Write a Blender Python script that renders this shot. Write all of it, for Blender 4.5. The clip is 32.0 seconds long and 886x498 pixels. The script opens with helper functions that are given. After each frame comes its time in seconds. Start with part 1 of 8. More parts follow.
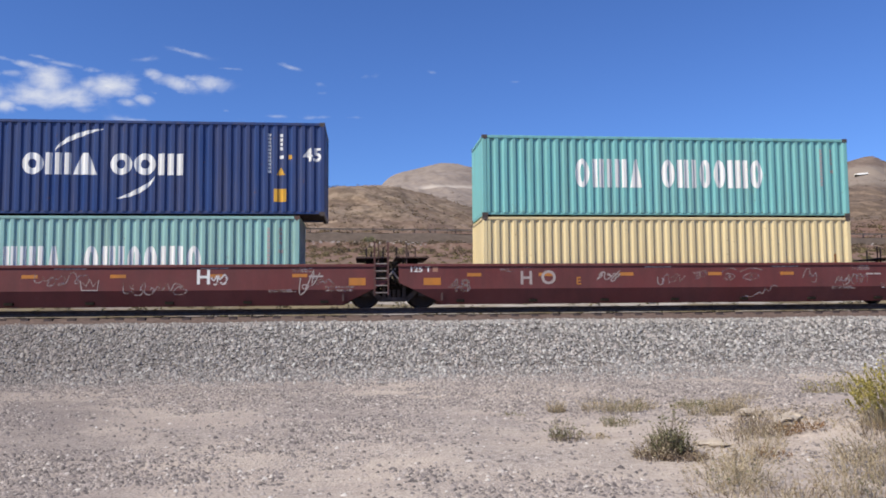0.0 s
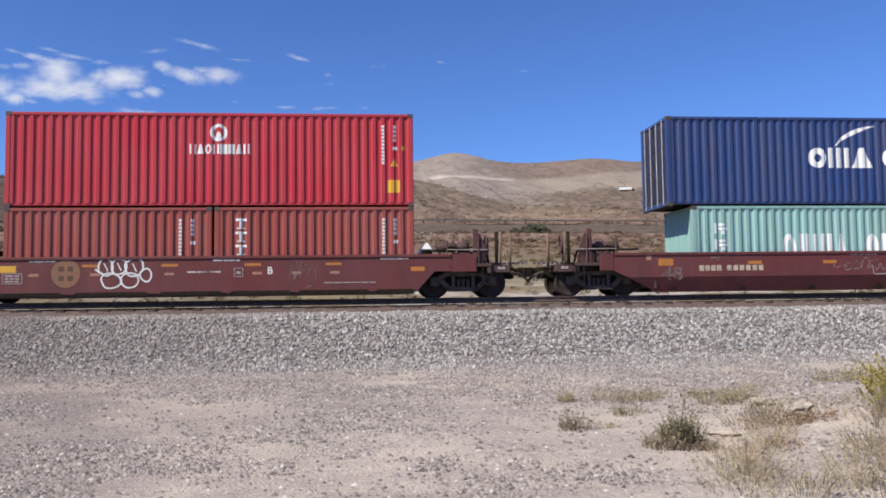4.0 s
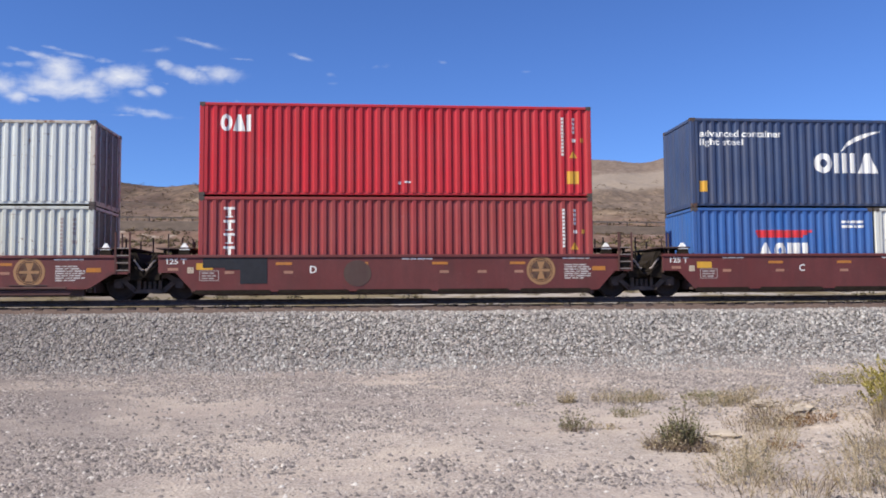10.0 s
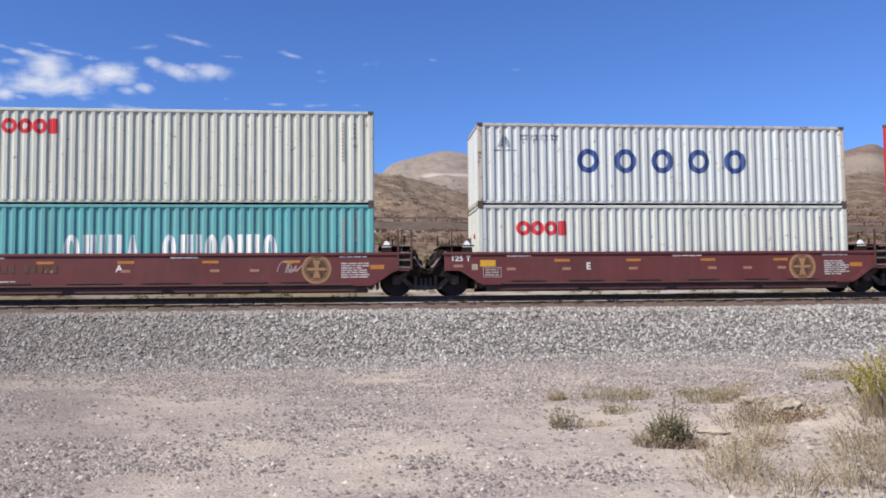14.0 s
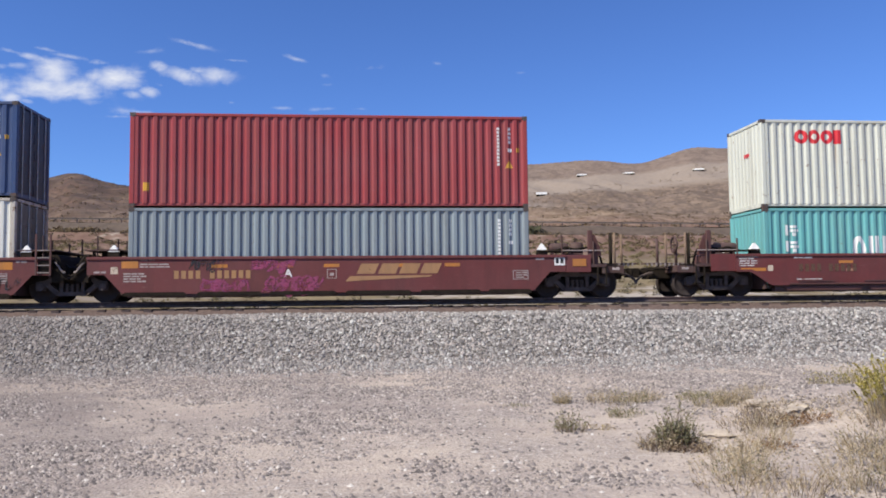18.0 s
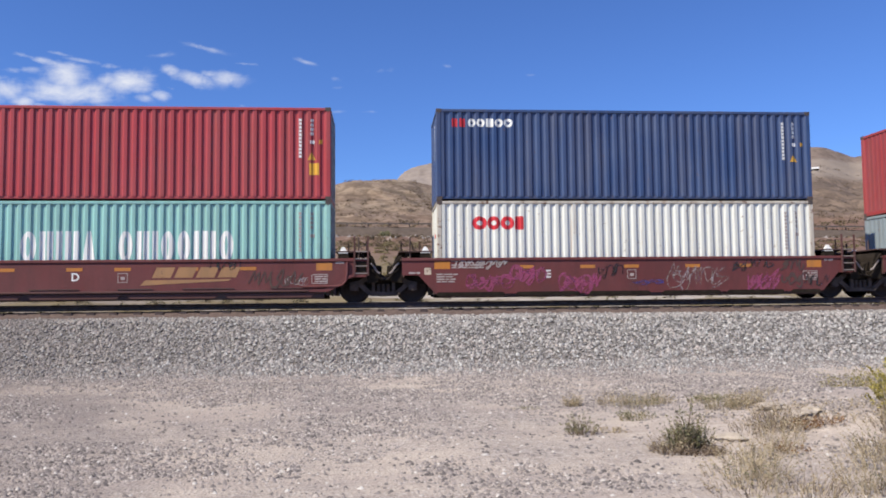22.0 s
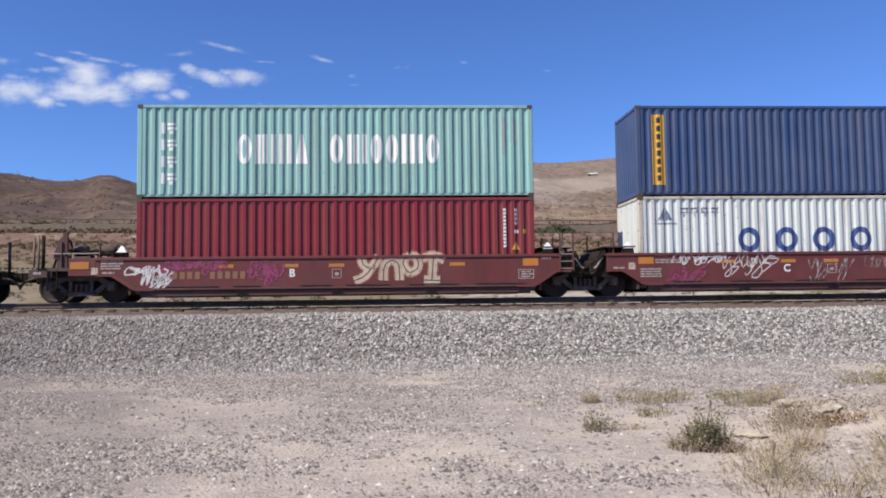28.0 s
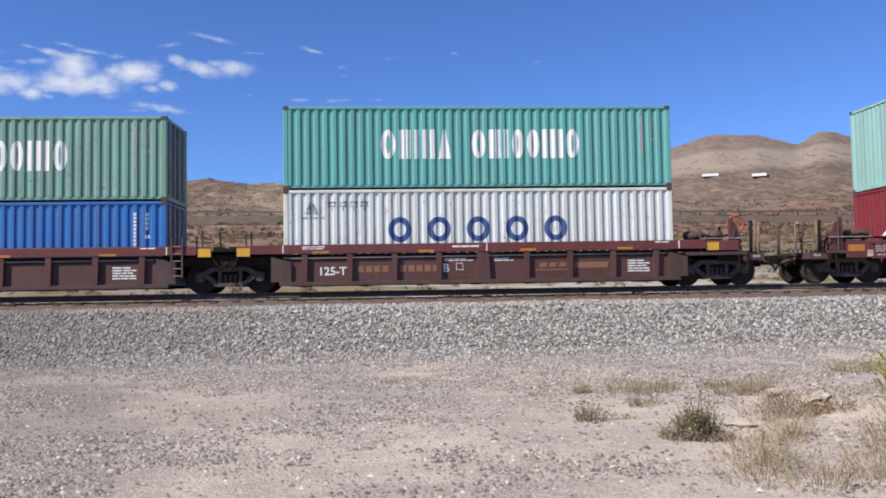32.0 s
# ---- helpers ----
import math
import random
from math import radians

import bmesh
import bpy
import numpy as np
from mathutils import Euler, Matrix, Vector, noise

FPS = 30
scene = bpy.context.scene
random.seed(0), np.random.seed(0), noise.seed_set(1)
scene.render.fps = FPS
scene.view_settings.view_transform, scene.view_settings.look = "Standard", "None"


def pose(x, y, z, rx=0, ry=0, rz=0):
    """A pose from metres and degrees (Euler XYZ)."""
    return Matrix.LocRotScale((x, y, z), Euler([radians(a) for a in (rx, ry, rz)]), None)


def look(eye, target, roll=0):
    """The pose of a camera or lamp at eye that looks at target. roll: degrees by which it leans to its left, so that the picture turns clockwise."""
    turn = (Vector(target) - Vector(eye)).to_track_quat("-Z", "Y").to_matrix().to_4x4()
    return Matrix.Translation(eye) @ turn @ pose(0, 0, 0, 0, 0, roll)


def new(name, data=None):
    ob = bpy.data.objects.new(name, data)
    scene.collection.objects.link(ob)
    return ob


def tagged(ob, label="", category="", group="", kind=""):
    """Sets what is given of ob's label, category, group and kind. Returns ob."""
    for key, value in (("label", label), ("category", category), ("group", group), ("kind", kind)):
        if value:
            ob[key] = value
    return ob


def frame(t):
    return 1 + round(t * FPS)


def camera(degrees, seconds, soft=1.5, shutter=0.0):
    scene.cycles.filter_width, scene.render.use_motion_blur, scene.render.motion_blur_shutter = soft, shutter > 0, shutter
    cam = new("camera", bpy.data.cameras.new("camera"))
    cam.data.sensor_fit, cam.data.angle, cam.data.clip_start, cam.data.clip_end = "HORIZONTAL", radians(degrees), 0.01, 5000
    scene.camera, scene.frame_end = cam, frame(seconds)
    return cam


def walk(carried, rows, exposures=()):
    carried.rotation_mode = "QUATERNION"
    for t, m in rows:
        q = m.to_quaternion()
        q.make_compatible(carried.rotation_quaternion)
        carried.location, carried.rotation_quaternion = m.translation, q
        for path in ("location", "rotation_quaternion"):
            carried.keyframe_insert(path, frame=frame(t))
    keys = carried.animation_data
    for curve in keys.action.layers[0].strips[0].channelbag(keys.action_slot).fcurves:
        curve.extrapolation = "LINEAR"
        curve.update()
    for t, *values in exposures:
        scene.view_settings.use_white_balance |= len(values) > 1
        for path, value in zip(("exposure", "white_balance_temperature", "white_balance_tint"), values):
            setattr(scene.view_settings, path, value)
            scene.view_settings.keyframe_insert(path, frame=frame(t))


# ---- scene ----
# x runs along the track, y away from the camera, z up from the rail heads
FACE = 24.50          # near side of the containers
TRACK = FACE + 1.22     # middle of the track
EYE = 0.027
GROUND = -1.62          # flat ground beside the track

# t, yaw, pitch, roll of the hand-held camera, which stands still
CAMERA_ROWS = [
    (0, -5.64, 4.22, -0.51), (0.5, -5.6, 4.15, -0.54), (1, -5.49, 4.06, -0.82), (1.5, -5.56, 4, -0.83), (2, -5.5, 3.72, -0.71),
    (2.5, -5.52, 3.62, -0.54), (3, -4.81, 3.5, -0.16), (3.5, -4.7, 3.5, -0.59), (5.5, -5.73, 3.72, -0.71), (6, -5.81, 3.84, -0.71),
    (6.5, -6.03, 3.95, -0.32), (7, -5.93, 3.98, -0.15), (7.5, -5.75, 3.8, -0.14), (8, -5.52, 3.69, 0.04), (8.5, -5.42, 3.52, -0.01),
    (9, -5.27, 3.45, 0.14), (9.5, -4.97, 3.45, -0.18), (10, -4.87, 3.54, -0.41), (10.5, -5.18, 3.63, -0.56), (11, -5.14, 3.66, -0.33),
    (11.5, -5.18, 3.56, -0.11), (12, -5.08, 3.51, -0.29), (12.5, -5.17, 3.46, -0.34), (13, -5.27, 3.39, -0.39), (13.5, -5.42, 3.38, -0.29),
    (14, -5.58, 3.38, -0.54), (14.5, -5.65, 3.38, -0.67), (15, -5.66, 3.35, -0.52), (15.5, -5.65, 3.3, -0.3), (17.5, -5.36, 3.49, -0.21),
    (18, -5.23, 3.61, -0.58), (18.5, -5.29, 3.64, -0.72), (19, -5.02, 3.64, -0.3), (19.5, -4.82, 3.56, -0.24), (20, -4.4, 3.51, 0.13),
    (20.5, -4.2, 3.57, 0.18), (21, -3.92, 3.67, 0.07), (21.5, -4.05, 3.79, -0.36), (22, -4.5, 3.8, -0.58), (22.5, -4.73, 3.8, -0.56),
    (23, -4.86, 3.77, -0.53), (23.5, -4.91, 3.81, -0.89), (24, -4.83, 3.83, -0.89), (24.5, -4.84, 3.82, -1.03), (26.5, -4.03, 3.84, -0.92),
    (27, -3.64, 3.68, -0.86), (27.5, -3.47, 3.62, -0.73), (28, -3.26, 3.57, -0.7), (28.5, -3.22, 3.42, -0.87), (29, -3.05, 3.3, -0.83),
    (29.5, -3.21, 3.19, -1.02), (30, -3.17, 3.14, -1.08), (30.5, -3.44, 3.09, -0.7), (31, -3.58, 3.03, -0.74), (31.5, -3.7, 2.99, -0.82),
    (32, -3.91, 2.94, -0.97),
]
# t, metres that the train has rolled
TRAIN_ROWS = [
    (0, 0), (0.5, 2.92), (1, 6.03), (1.5, 8.97), (2, 12.04), (2.5, 15.02), (3, 18.15), (3.5, 21.25),
    (5.5, 33.41), (6, 36.43), (6.5, 39.43), (7, 42.43), (7.5, 45.43), (8, 48.51), (8.5, 51.48), (9, 54.61),
    (9.5, 57.58), (10, 60.7), (10.5, 63.68), (11, 66.81), (11.5, 69.79), (12, 72.77), (12.5, 75.77), (13, 78.77),
    (13.5, 81.79), (14, 84.81), (14.5, 87.84), (15, 90.88), (15.5, 93.93), (17.5, 106.26), (18, 109.41), (18.5, 112.4),
    (19, 115.53), (19.5, 118.5), (20, 121.63), (20.5, 124.62), (21, 127.73), (21.5, 130.73), (22, 133.85), (22.5, 136.94),
    (23, 140), (23.5, 143.03), (24, 146.04), (24.5, 149.05), (26.5, 161.28), (27, 164.42), (27.5, 167.41), (28, 170.54),
    (28.5, 173.55), (29, 176.69), (29.5, 179.67), (30, 182.81), (30.5, 185.81), (31, 188.92), (31.5, 191.91), (32, 194.89),
]

cam = camera(58.33, 32.0, soft=1.8)
walk(cam, [(t, pose(0, 0, EYE, 90 + p, 0, y) @ pose(0, 0, 0, 0, 0, r)) for t, y, p, r in CAMERA_ROWS],
     exposures=[(0.0, 0.31, 6900, 11.0), (6.0, 0.41, 6900, 11.0), (32.0, 0.43, 6900, 11.0)])

# ---- light ----
SUN_AZ, SUN_EL = 240.0, 45.0     # degrees clockwise from +y, and above the horizon


def node(nt, kind, links=None, operation=None, clamp=None):
    n = nt.nodes.new(kind)
    if operation:
        n.operation = operation
    if clamp is not None:
        n.clamp = clamp
    for k, v in (links or {}).items():
        sock = n.inputs[k]
        if isinstance(v, bpy.types.NodeSocket):
            nt.links.new(v, sock)
        else:
            sock.default_value = v
    return n


def maths(nt, op, a, b=0.0, c=0.0, clamp=False):
    n = nt.nodes.new("ShaderNodeMath")
    n.operation, n.use_clamp = op, clamp
    for i, v in enumerate((a, b, c)):
        if isinstance(v, bpy.types.NodeSocket):
            nt.links.new(v, n.inputs[i])
        else:
            n.inputs[i].default_value = v
    return n.outputs[0]


def mixed(nt, fac, a, b, blend="MIX"):
    n = nt.nodes.new("ShaderNodeMix")
    n.data_type, n.blend_type = "RGBA", blend
    for sock, v in ((n.inputs[0], fac), (n.inputs[6], a), (n.inputs[7], b)):
        if isinstance(v, bpy.types.NodeSocket):
            nt.links.new(v, sock)
        else:
            sock.default_value = v if isinstance(v, (int, float)) else (*v[:3], 1)
    return n.outputs[2]


def ramp(nt, fac, stops):
    n = nt.nodes.new("ShaderNodeValToRGB")
    nt.links.new(fac, n.inputs[0])
    els = n.color_ramp.elements
    while len(els) < len(stops):
        els.new(0.5)
    for e, (p, c) in zip(els, stops):
        e.position = p
        e.color = (c, c, c, 1) if isinstance(c, (int, float)) else (*c, 1)
    return n.outputs[0]


def noise_tex(nt, vec, scale, detail=4.0, rough=0.55, dist=0.0):
    return node(nt, "ShaderNodeTexNoise", {"Vector": vec, "Scale": scale, "Detail": detail, "Roughness": rough, "Distortion": dist}).outputs[0]


def scaled(nt, vec, s):
    return node(nt, "ShaderNodeVectorMath", {0: vec, 1: s}, operation="MULTIPLY").outputs[0]


def make_world():
    w = bpy.data.worlds.new("sky")
    w.use_nodes = True
    nt = w.node_tree
    nt.nodes.clear()
    sky = nt.nodes.new("ShaderNodeTexSky")
    sky.sky_type, sky.sun_disc = "NISHITA", False
    sky.sun_elevation, sky.sun_rotation = radians(SUN_EL), radians(SUN_AZ)
    sky.air_density, sky.dust_density, sky.ozone_density, sky.altitude = 1.0, 0.6, 2.2, 1300
    co = node(nt, "ShaderNodeTexCoord").outputs["Generated"]
    sep = node(nt, "ShaderNodeSeparateXYZ", {0: co})
    yy = maths(nt, "MAXIMUM", sep.outputs[1], 0.02)
    u, v = maths(nt, "DIVIDE", sep.outputs[0], yy), maths(nt, "DIVIDE", sep.outputs[2], yy)
    flat = node(nt, "ShaderNodeCombineXYZ", {0: u, 1: v}).outputs[0]
    wob = noise_tex(nt, scaled(nt, flat, (1.0, 1.35, 1)), 34.0, 7.0, 0.58, 0.35)
    fine = noise_tex(nt, scaled(nt, flat, (0.7, 2.4, 1)), 60.0, 6.0, 0.6)
    total = None
    # fair-weather puffs and thin streaks: place, half size, tilt, strength
    for cu, cv, su, sv, tilt, k in (
            (-0.387, 0.281, 0.0233, 0.0158, 0, 1.15), (-0.386, 0.265, 0.0488, 0.0128, 0, 1.1), (-0.363, 0.262, 0.026, 0.0104, -5, 1), (-0.421, 0.261, 0.0191, 0.0092, 0, 0.9), (-0.435, 0.252, 0.0108, 0.0077, 0, 0.9),
            (-0.417, 0.247, 0.0107, 0.0031, -10, 0.6), (-0.341, 0.247, 0.0184, 0.0044, -5, 0.35), (-0.313, 0.277, 0.0283, 0.012, 0, 1.1), (-0.333, 0.279, 0.0146, 0.0066, 0, 0.9), (-0.294, 0.257, 0.0137, 0.005, -10, 0.6),
            (-0.272, 0.261, 0.0107, 0.0061, -8, 0.8), (-0.262, 0.27, 0.0092, 0.0028, -10, 0.45), (-0.261, 0.293, 0.0107, 0.0064, -15, 0.8), (-0.233, 0.282, 0.0232, 0.0084, -10, 0.85), (-0.193, 0.284, 0.0174, 0.009, -8, 0.95),
            (-0.21, 0.289, 0.014, 0.0049, 0, 0.7), (-0.227, 0.272, 0.0105, 0.0035, 0, 0.45), (-0.435, 0.308, 0.0131, 0.0031, -14, 0.6), (-0.414, 0.302, 0.019, 0.0038, -12, 0.7), (-0.397, 0.312, 0.0166, 0.0026, -12, 0.5),
            (-0.367, 0.303, 0.0297, 0.0033, -10, 0.5), (-0.335, 0.297, 0.0117, 0.004, -5, 0.6), (-0.38, 0.297, 0.0075, 0.0034, -25, 0.6), (-0.433, 0.291, 0.0146, 0.005, 0, 0.55), (-0.222, 0.322, 0.0217, 0.0032, -14, 0.55),
            (-0.27, 0.312, 0.015, 0.0029, 5, 0.38), (-0.167, 0.302, 0.02, 0.0017, -3, 0.4), (-0.097, 0.307, 0.015, 0.0031, -15, 0.62), (-0.06, 0.286, 0.0088, 0.0041, -25, 0.36), (-0.054, 0.273, 0.0075, 0.002, 0, 0.3),
            (0.004, 0.295, 0.0115, 0.0034, 0, 0.27), (0.086, 0.302, 0.0068, 0.0027, 0, 0.34), (-0.282, 0.232, 0.0258, 0.0047, -8, 0.7), (-0.307, 0.229, 0.0199, 0.0018, 0, 0.4), (-0.171, 0.248, 0.0069, 0.0021, -5, 0.5),
            (-0.109, 0.242, 0.0164, 0.0024, 0, 0.45), (-0.135, 0.238, 0.0185, 0.0017, 0, 0.38), (-0.06, 0.241, 0.021, 0.0027, 5, 0.42), (-0.012, 0.242, 0.0095, 0.002, 0, 0.4), (0.195, 0.292, 0.007, 0.0024, 0, 0.3),
            (-0.466, 0.265, 0.0313, 0.0121, 0, 0.95), (-0.443, 0.252, 0.0209, 0.0055, -8, 0.6), (-0.443, 0.29, 0.0239, 0.004, 0, 0.5), (-0.47, 0.281, 0.0172, 0.0045, -5, 0.5), (-0.49, 0.303, 0.0133, 0.0046, -10, 0.45),
    ):
        eu, ev = maths(nt, "SUBTRACT", u, cu), maths(nt, "SUBTRACT", v, cv)
        ct, st = math.cos(radians(tilt)), math.sin(radians(tilt))
        du = maths(nt, "ADD", maths(nt, "MULTIPLY", eu, ct / su), maths(nt, "MULTIPLY", ev, st / su))
        dv = maths(nt, "SUBTRACT", maths(nt, "MULTIPLY", ev, ct / sv), maths(nt, "MULTIPLY", eu, st / sv))
        d2 = maths(nt, "ADD", maths(nt, "MULTIPLY", du, du), maths(nt, "MULTIPLY", dv, dv))
        g = maths(nt, "MULTIPLY", maths(nt, "EXPONENT", maths(nt, "MULTIPLY", d2, -0.7)), k)
        total = g if total is None else maths(nt, "MAXIMUM", total, g)
    body = maths(nt, "ADD", total, maths(nt, "MULTIPLY", maths(nt, "SUBTRACT", wob, 0.5), 1.6))
    body = maths(nt, "ADD", body, maths(nt, "MULTIPLY", maths(nt, "SUBTRACT", fine, 0.5), 0.5))
    mask = node(nt, "ShaderNodeMapRange", {"Value": body, "From Min": 0.20, "From Max": 1.30}, clamp=True).outputs[0]
    mask = maths(nt, "MULTIPLY", mask, maths(nt, "MULTIPLY", total, 2.2, clamp=True), clamp=True)
    front = maths(nt, "GREATER_THAN", sep.outputs[1], 0.05)
    mask = maths(nt, "MULTIPLY", mask, front)
    deep = mixed(nt, 1.0, sky.outputs[0], (0.60, 0.945, 1.62), "MULTIPLY")
    col = mixed(nt, mask, deep, (7.6, 8.2, 9.5))
    bg = node(nt, "ShaderNodeBackground", {0: col, 1: SKY})
    out = nt.nodes.new("ShaderNodeOutputWorld")
    nt.links.new(bg.outputs[0], out.inputs[0])
    scene.world = w


SKY = 0.0757
make_world()
sun = new("sun", bpy.data.lights.new("sun", "SUN"))
sun.data.energy, sun.data.angle, sun.data.color = 5.0, radians(0.53), (0.99, 0.955, 0.86)
az, el = radians(SUN_AZ), radians(SUN_EL)
toward = Vector((math.sin(az) * math.cos(el), math.cos(az) * math.cos(el), math.sin(el)))
sun.matrix_world = look(toward * 100, (0, 0, 0))


# ---- materials ----
def principled(name, rough=0.6, metal=0.0):
    m = bpy.data.materials.new(name)
    m.use_nodes = True
    nt = m.node_tree
    b = nt.nodes["Principled BSDF"]
    b.inputs["Roughness"].default_value, b.inputs["Metallic"].default_value = rough, metal
    b.inputs["Specular IOR Level"].default_value = 0.35
    return m, nt, b


def bumped(nt, b, height, strength, distance):
    n = node(nt, "ShaderNodeBump", {"Height": height, "Strength": strength, "Distance": distance})
    nt.links.new(n.outputs[0], b.inputs["Normal"])


def paint(name, col, fade=0.25, dirt=0.35, rust=0.12, rough=0.42, dirt_col=(0.10, 0.075, 0.055), streak=(3.2, 3.2, 0.28), film=0.0, runs_rust=0.0):
    """Weathered paint on steel: fading, vertical dirt streaks, rust patches and fine grain."""
    m, nt, b = principled(name, rough)
    co = node(nt, "ShaderNodeTexCoord").outputs["Object"]
    rnd = node(nt, "ShaderNodeObjectInfo").outputs["Random"]
    off = node(nt, "ShaderNodeVectorMath", {0: co, 1: node(nt, "ShaderNodeCombineXYZ", {0: maths(nt, "MULTIPLY", rnd, 37.0), 1: 0.0, 2: maths(nt, "MULTIPLY", rnd, 11.0)}).outputs[0]}, operation="ADD").outputs[0]
    big = noise_tex(nt, off, 0.55, 5.0)
    runs = noise_tex(nt, scaled(nt, off, streak), 1.0, 6.0, 0.65)
    spots = noise_tex(nt, off, 5.5, 6.0, 0.7)
    grain = noise_tex(nt, off, 70.0, 3.0)
    pale = [min(1, c * 0.72 + 0.10) for c in col]
    c = mixed(nt, maths(nt, "MULTIPLY", ramp(nt, big, ((0.3, 0.0), (0.7, 1.0))), fade), col, pale)
    c = mixed(nt, maths(nt, "MULTIPLY", ramp(nt, runs, ((0.45, 0.0), (0.75, 1.0))), dirt), c, dirt_col)
    if film:
        c = mixed(nt, film, c, dirt_col)
    scuff = noise_tex(nt, scaled(nt, off, (1.3, 1.3, 5.0)), 2.2, 7.0, 0.75)
    c = mixed(nt, maths(nt, "MULTIPLY", ramp(nt, scuff, ((0.60, 0.0), (0.70, 1.0))), 0.22 + fade * 0.4), c, pale)
    rib = noise_tex(nt, scaled(nt, off, (3.6, 3.6, 0.02)), 1.0, 2.0, 0.5)
    c = mixed(nt, maths(nt, "MULTIPLY", ramp(nt, rib, ((0.42, 0.0), (0.68, 1.0))), 0.16), c, dirt_col)
    rm = ramp(nt, spots, ((0.68 - rust * 0.35, 0.0), (0.74 - rust * 0.3, 1.0)))
    c = mixed(nt, maths(nt, "MULTIPLY", rm, min(1.0, rust * 4)), c, (0.13, 0.052, 0.026))
    if runs_rust:
        drip = noise_tex(nt, scaled(nt, off, (4.5, 4.5, 0.22)), 1.0, 5.0, 0.7)
        c = mixed(nt, maths(nt, "MULTIPLY", ramp(nt, drip, ((0.60, 0.0), (0.74, 1.0))), runs_rust), c, (0.26, 0.12, 0.05))
    c = mixed(nt, 0.12, c, ramp(nt, grain, ((0.3, 0.0), (0.7, 1.0))), "OVERLAY")
    nt.links.new(c, b.inputs["Base Color"])
    r = maths(nt, "ADD", maths(nt, "MULTIPLY", rm, 0.25), maths(nt, "ADD", rough - 0.08, maths(nt, "MULTIPLY", runs, 0.16)))
    nt.links.new(r, b.inputs["Roughness"])
    bumped(nt, b, maths(nt, "ADD", spots, maths(nt, "MULTIPLY", big, 2.0)), 0.12, 0.01)
    return m


def plain(name, col, rough=0.6, metal=0.0, vary=0.3, scale=6.0, spec=0.35):
    m, nt, b = principled(name, rough, metal)
    b.inputs["Specular IOR Level"].default_value = spec
    co = node(nt, "ShaderNodeTexCoord").outputs["Object"]
    n1, n2 = noise_tex(nt, co, scale, 5.0), noise_tex(nt, co, scale * 9, 4.0)
    f = maths(nt, "ADD", maths(nt, "MULTIPLY", n1, 0.7), maths(nt, "MULTIPLY", n2, 0.3))
    lo, hi = [c * (1 - vary) for c in col], [min(1, c * (1 + vary)) for c in col]
    nt.links.new(ramp(nt, f, ((0.3, lo), (0.7, hi))), b.inputs["Base Color"])
    bumped(nt, b, n2, 0.25, 0.01)
    return m


def spray(name, col, cover=0.5, dirt=0.3):
    """Old spray or chalk: the paint under it shows through where it has worn off."""
    m = paint(name, col, fade=0.2, dirt=dirt, rust=0.0)
    nt = m.node_tree
    co = node(nt, "ShaderNodeTexCoord").outputs["Object"]
    worn = maths(nt, "ADD", maths(nt, "MULTIPLY", noise_tex(nt, co, 26.0, 4.0, 0.7), 0.6), maths(nt, "MULTIPLY", noise_tex(nt, co, 3.2, 4.0, 0.6), 0.4))
    nt.links.new(ramp(nt, worn, ((0.62 - cover * 0.4, 0.12), (0.72 - cover * 0.4, 0.92))), nt.nodes["Principled BSDF"].inputs["Alpha"])
    return m


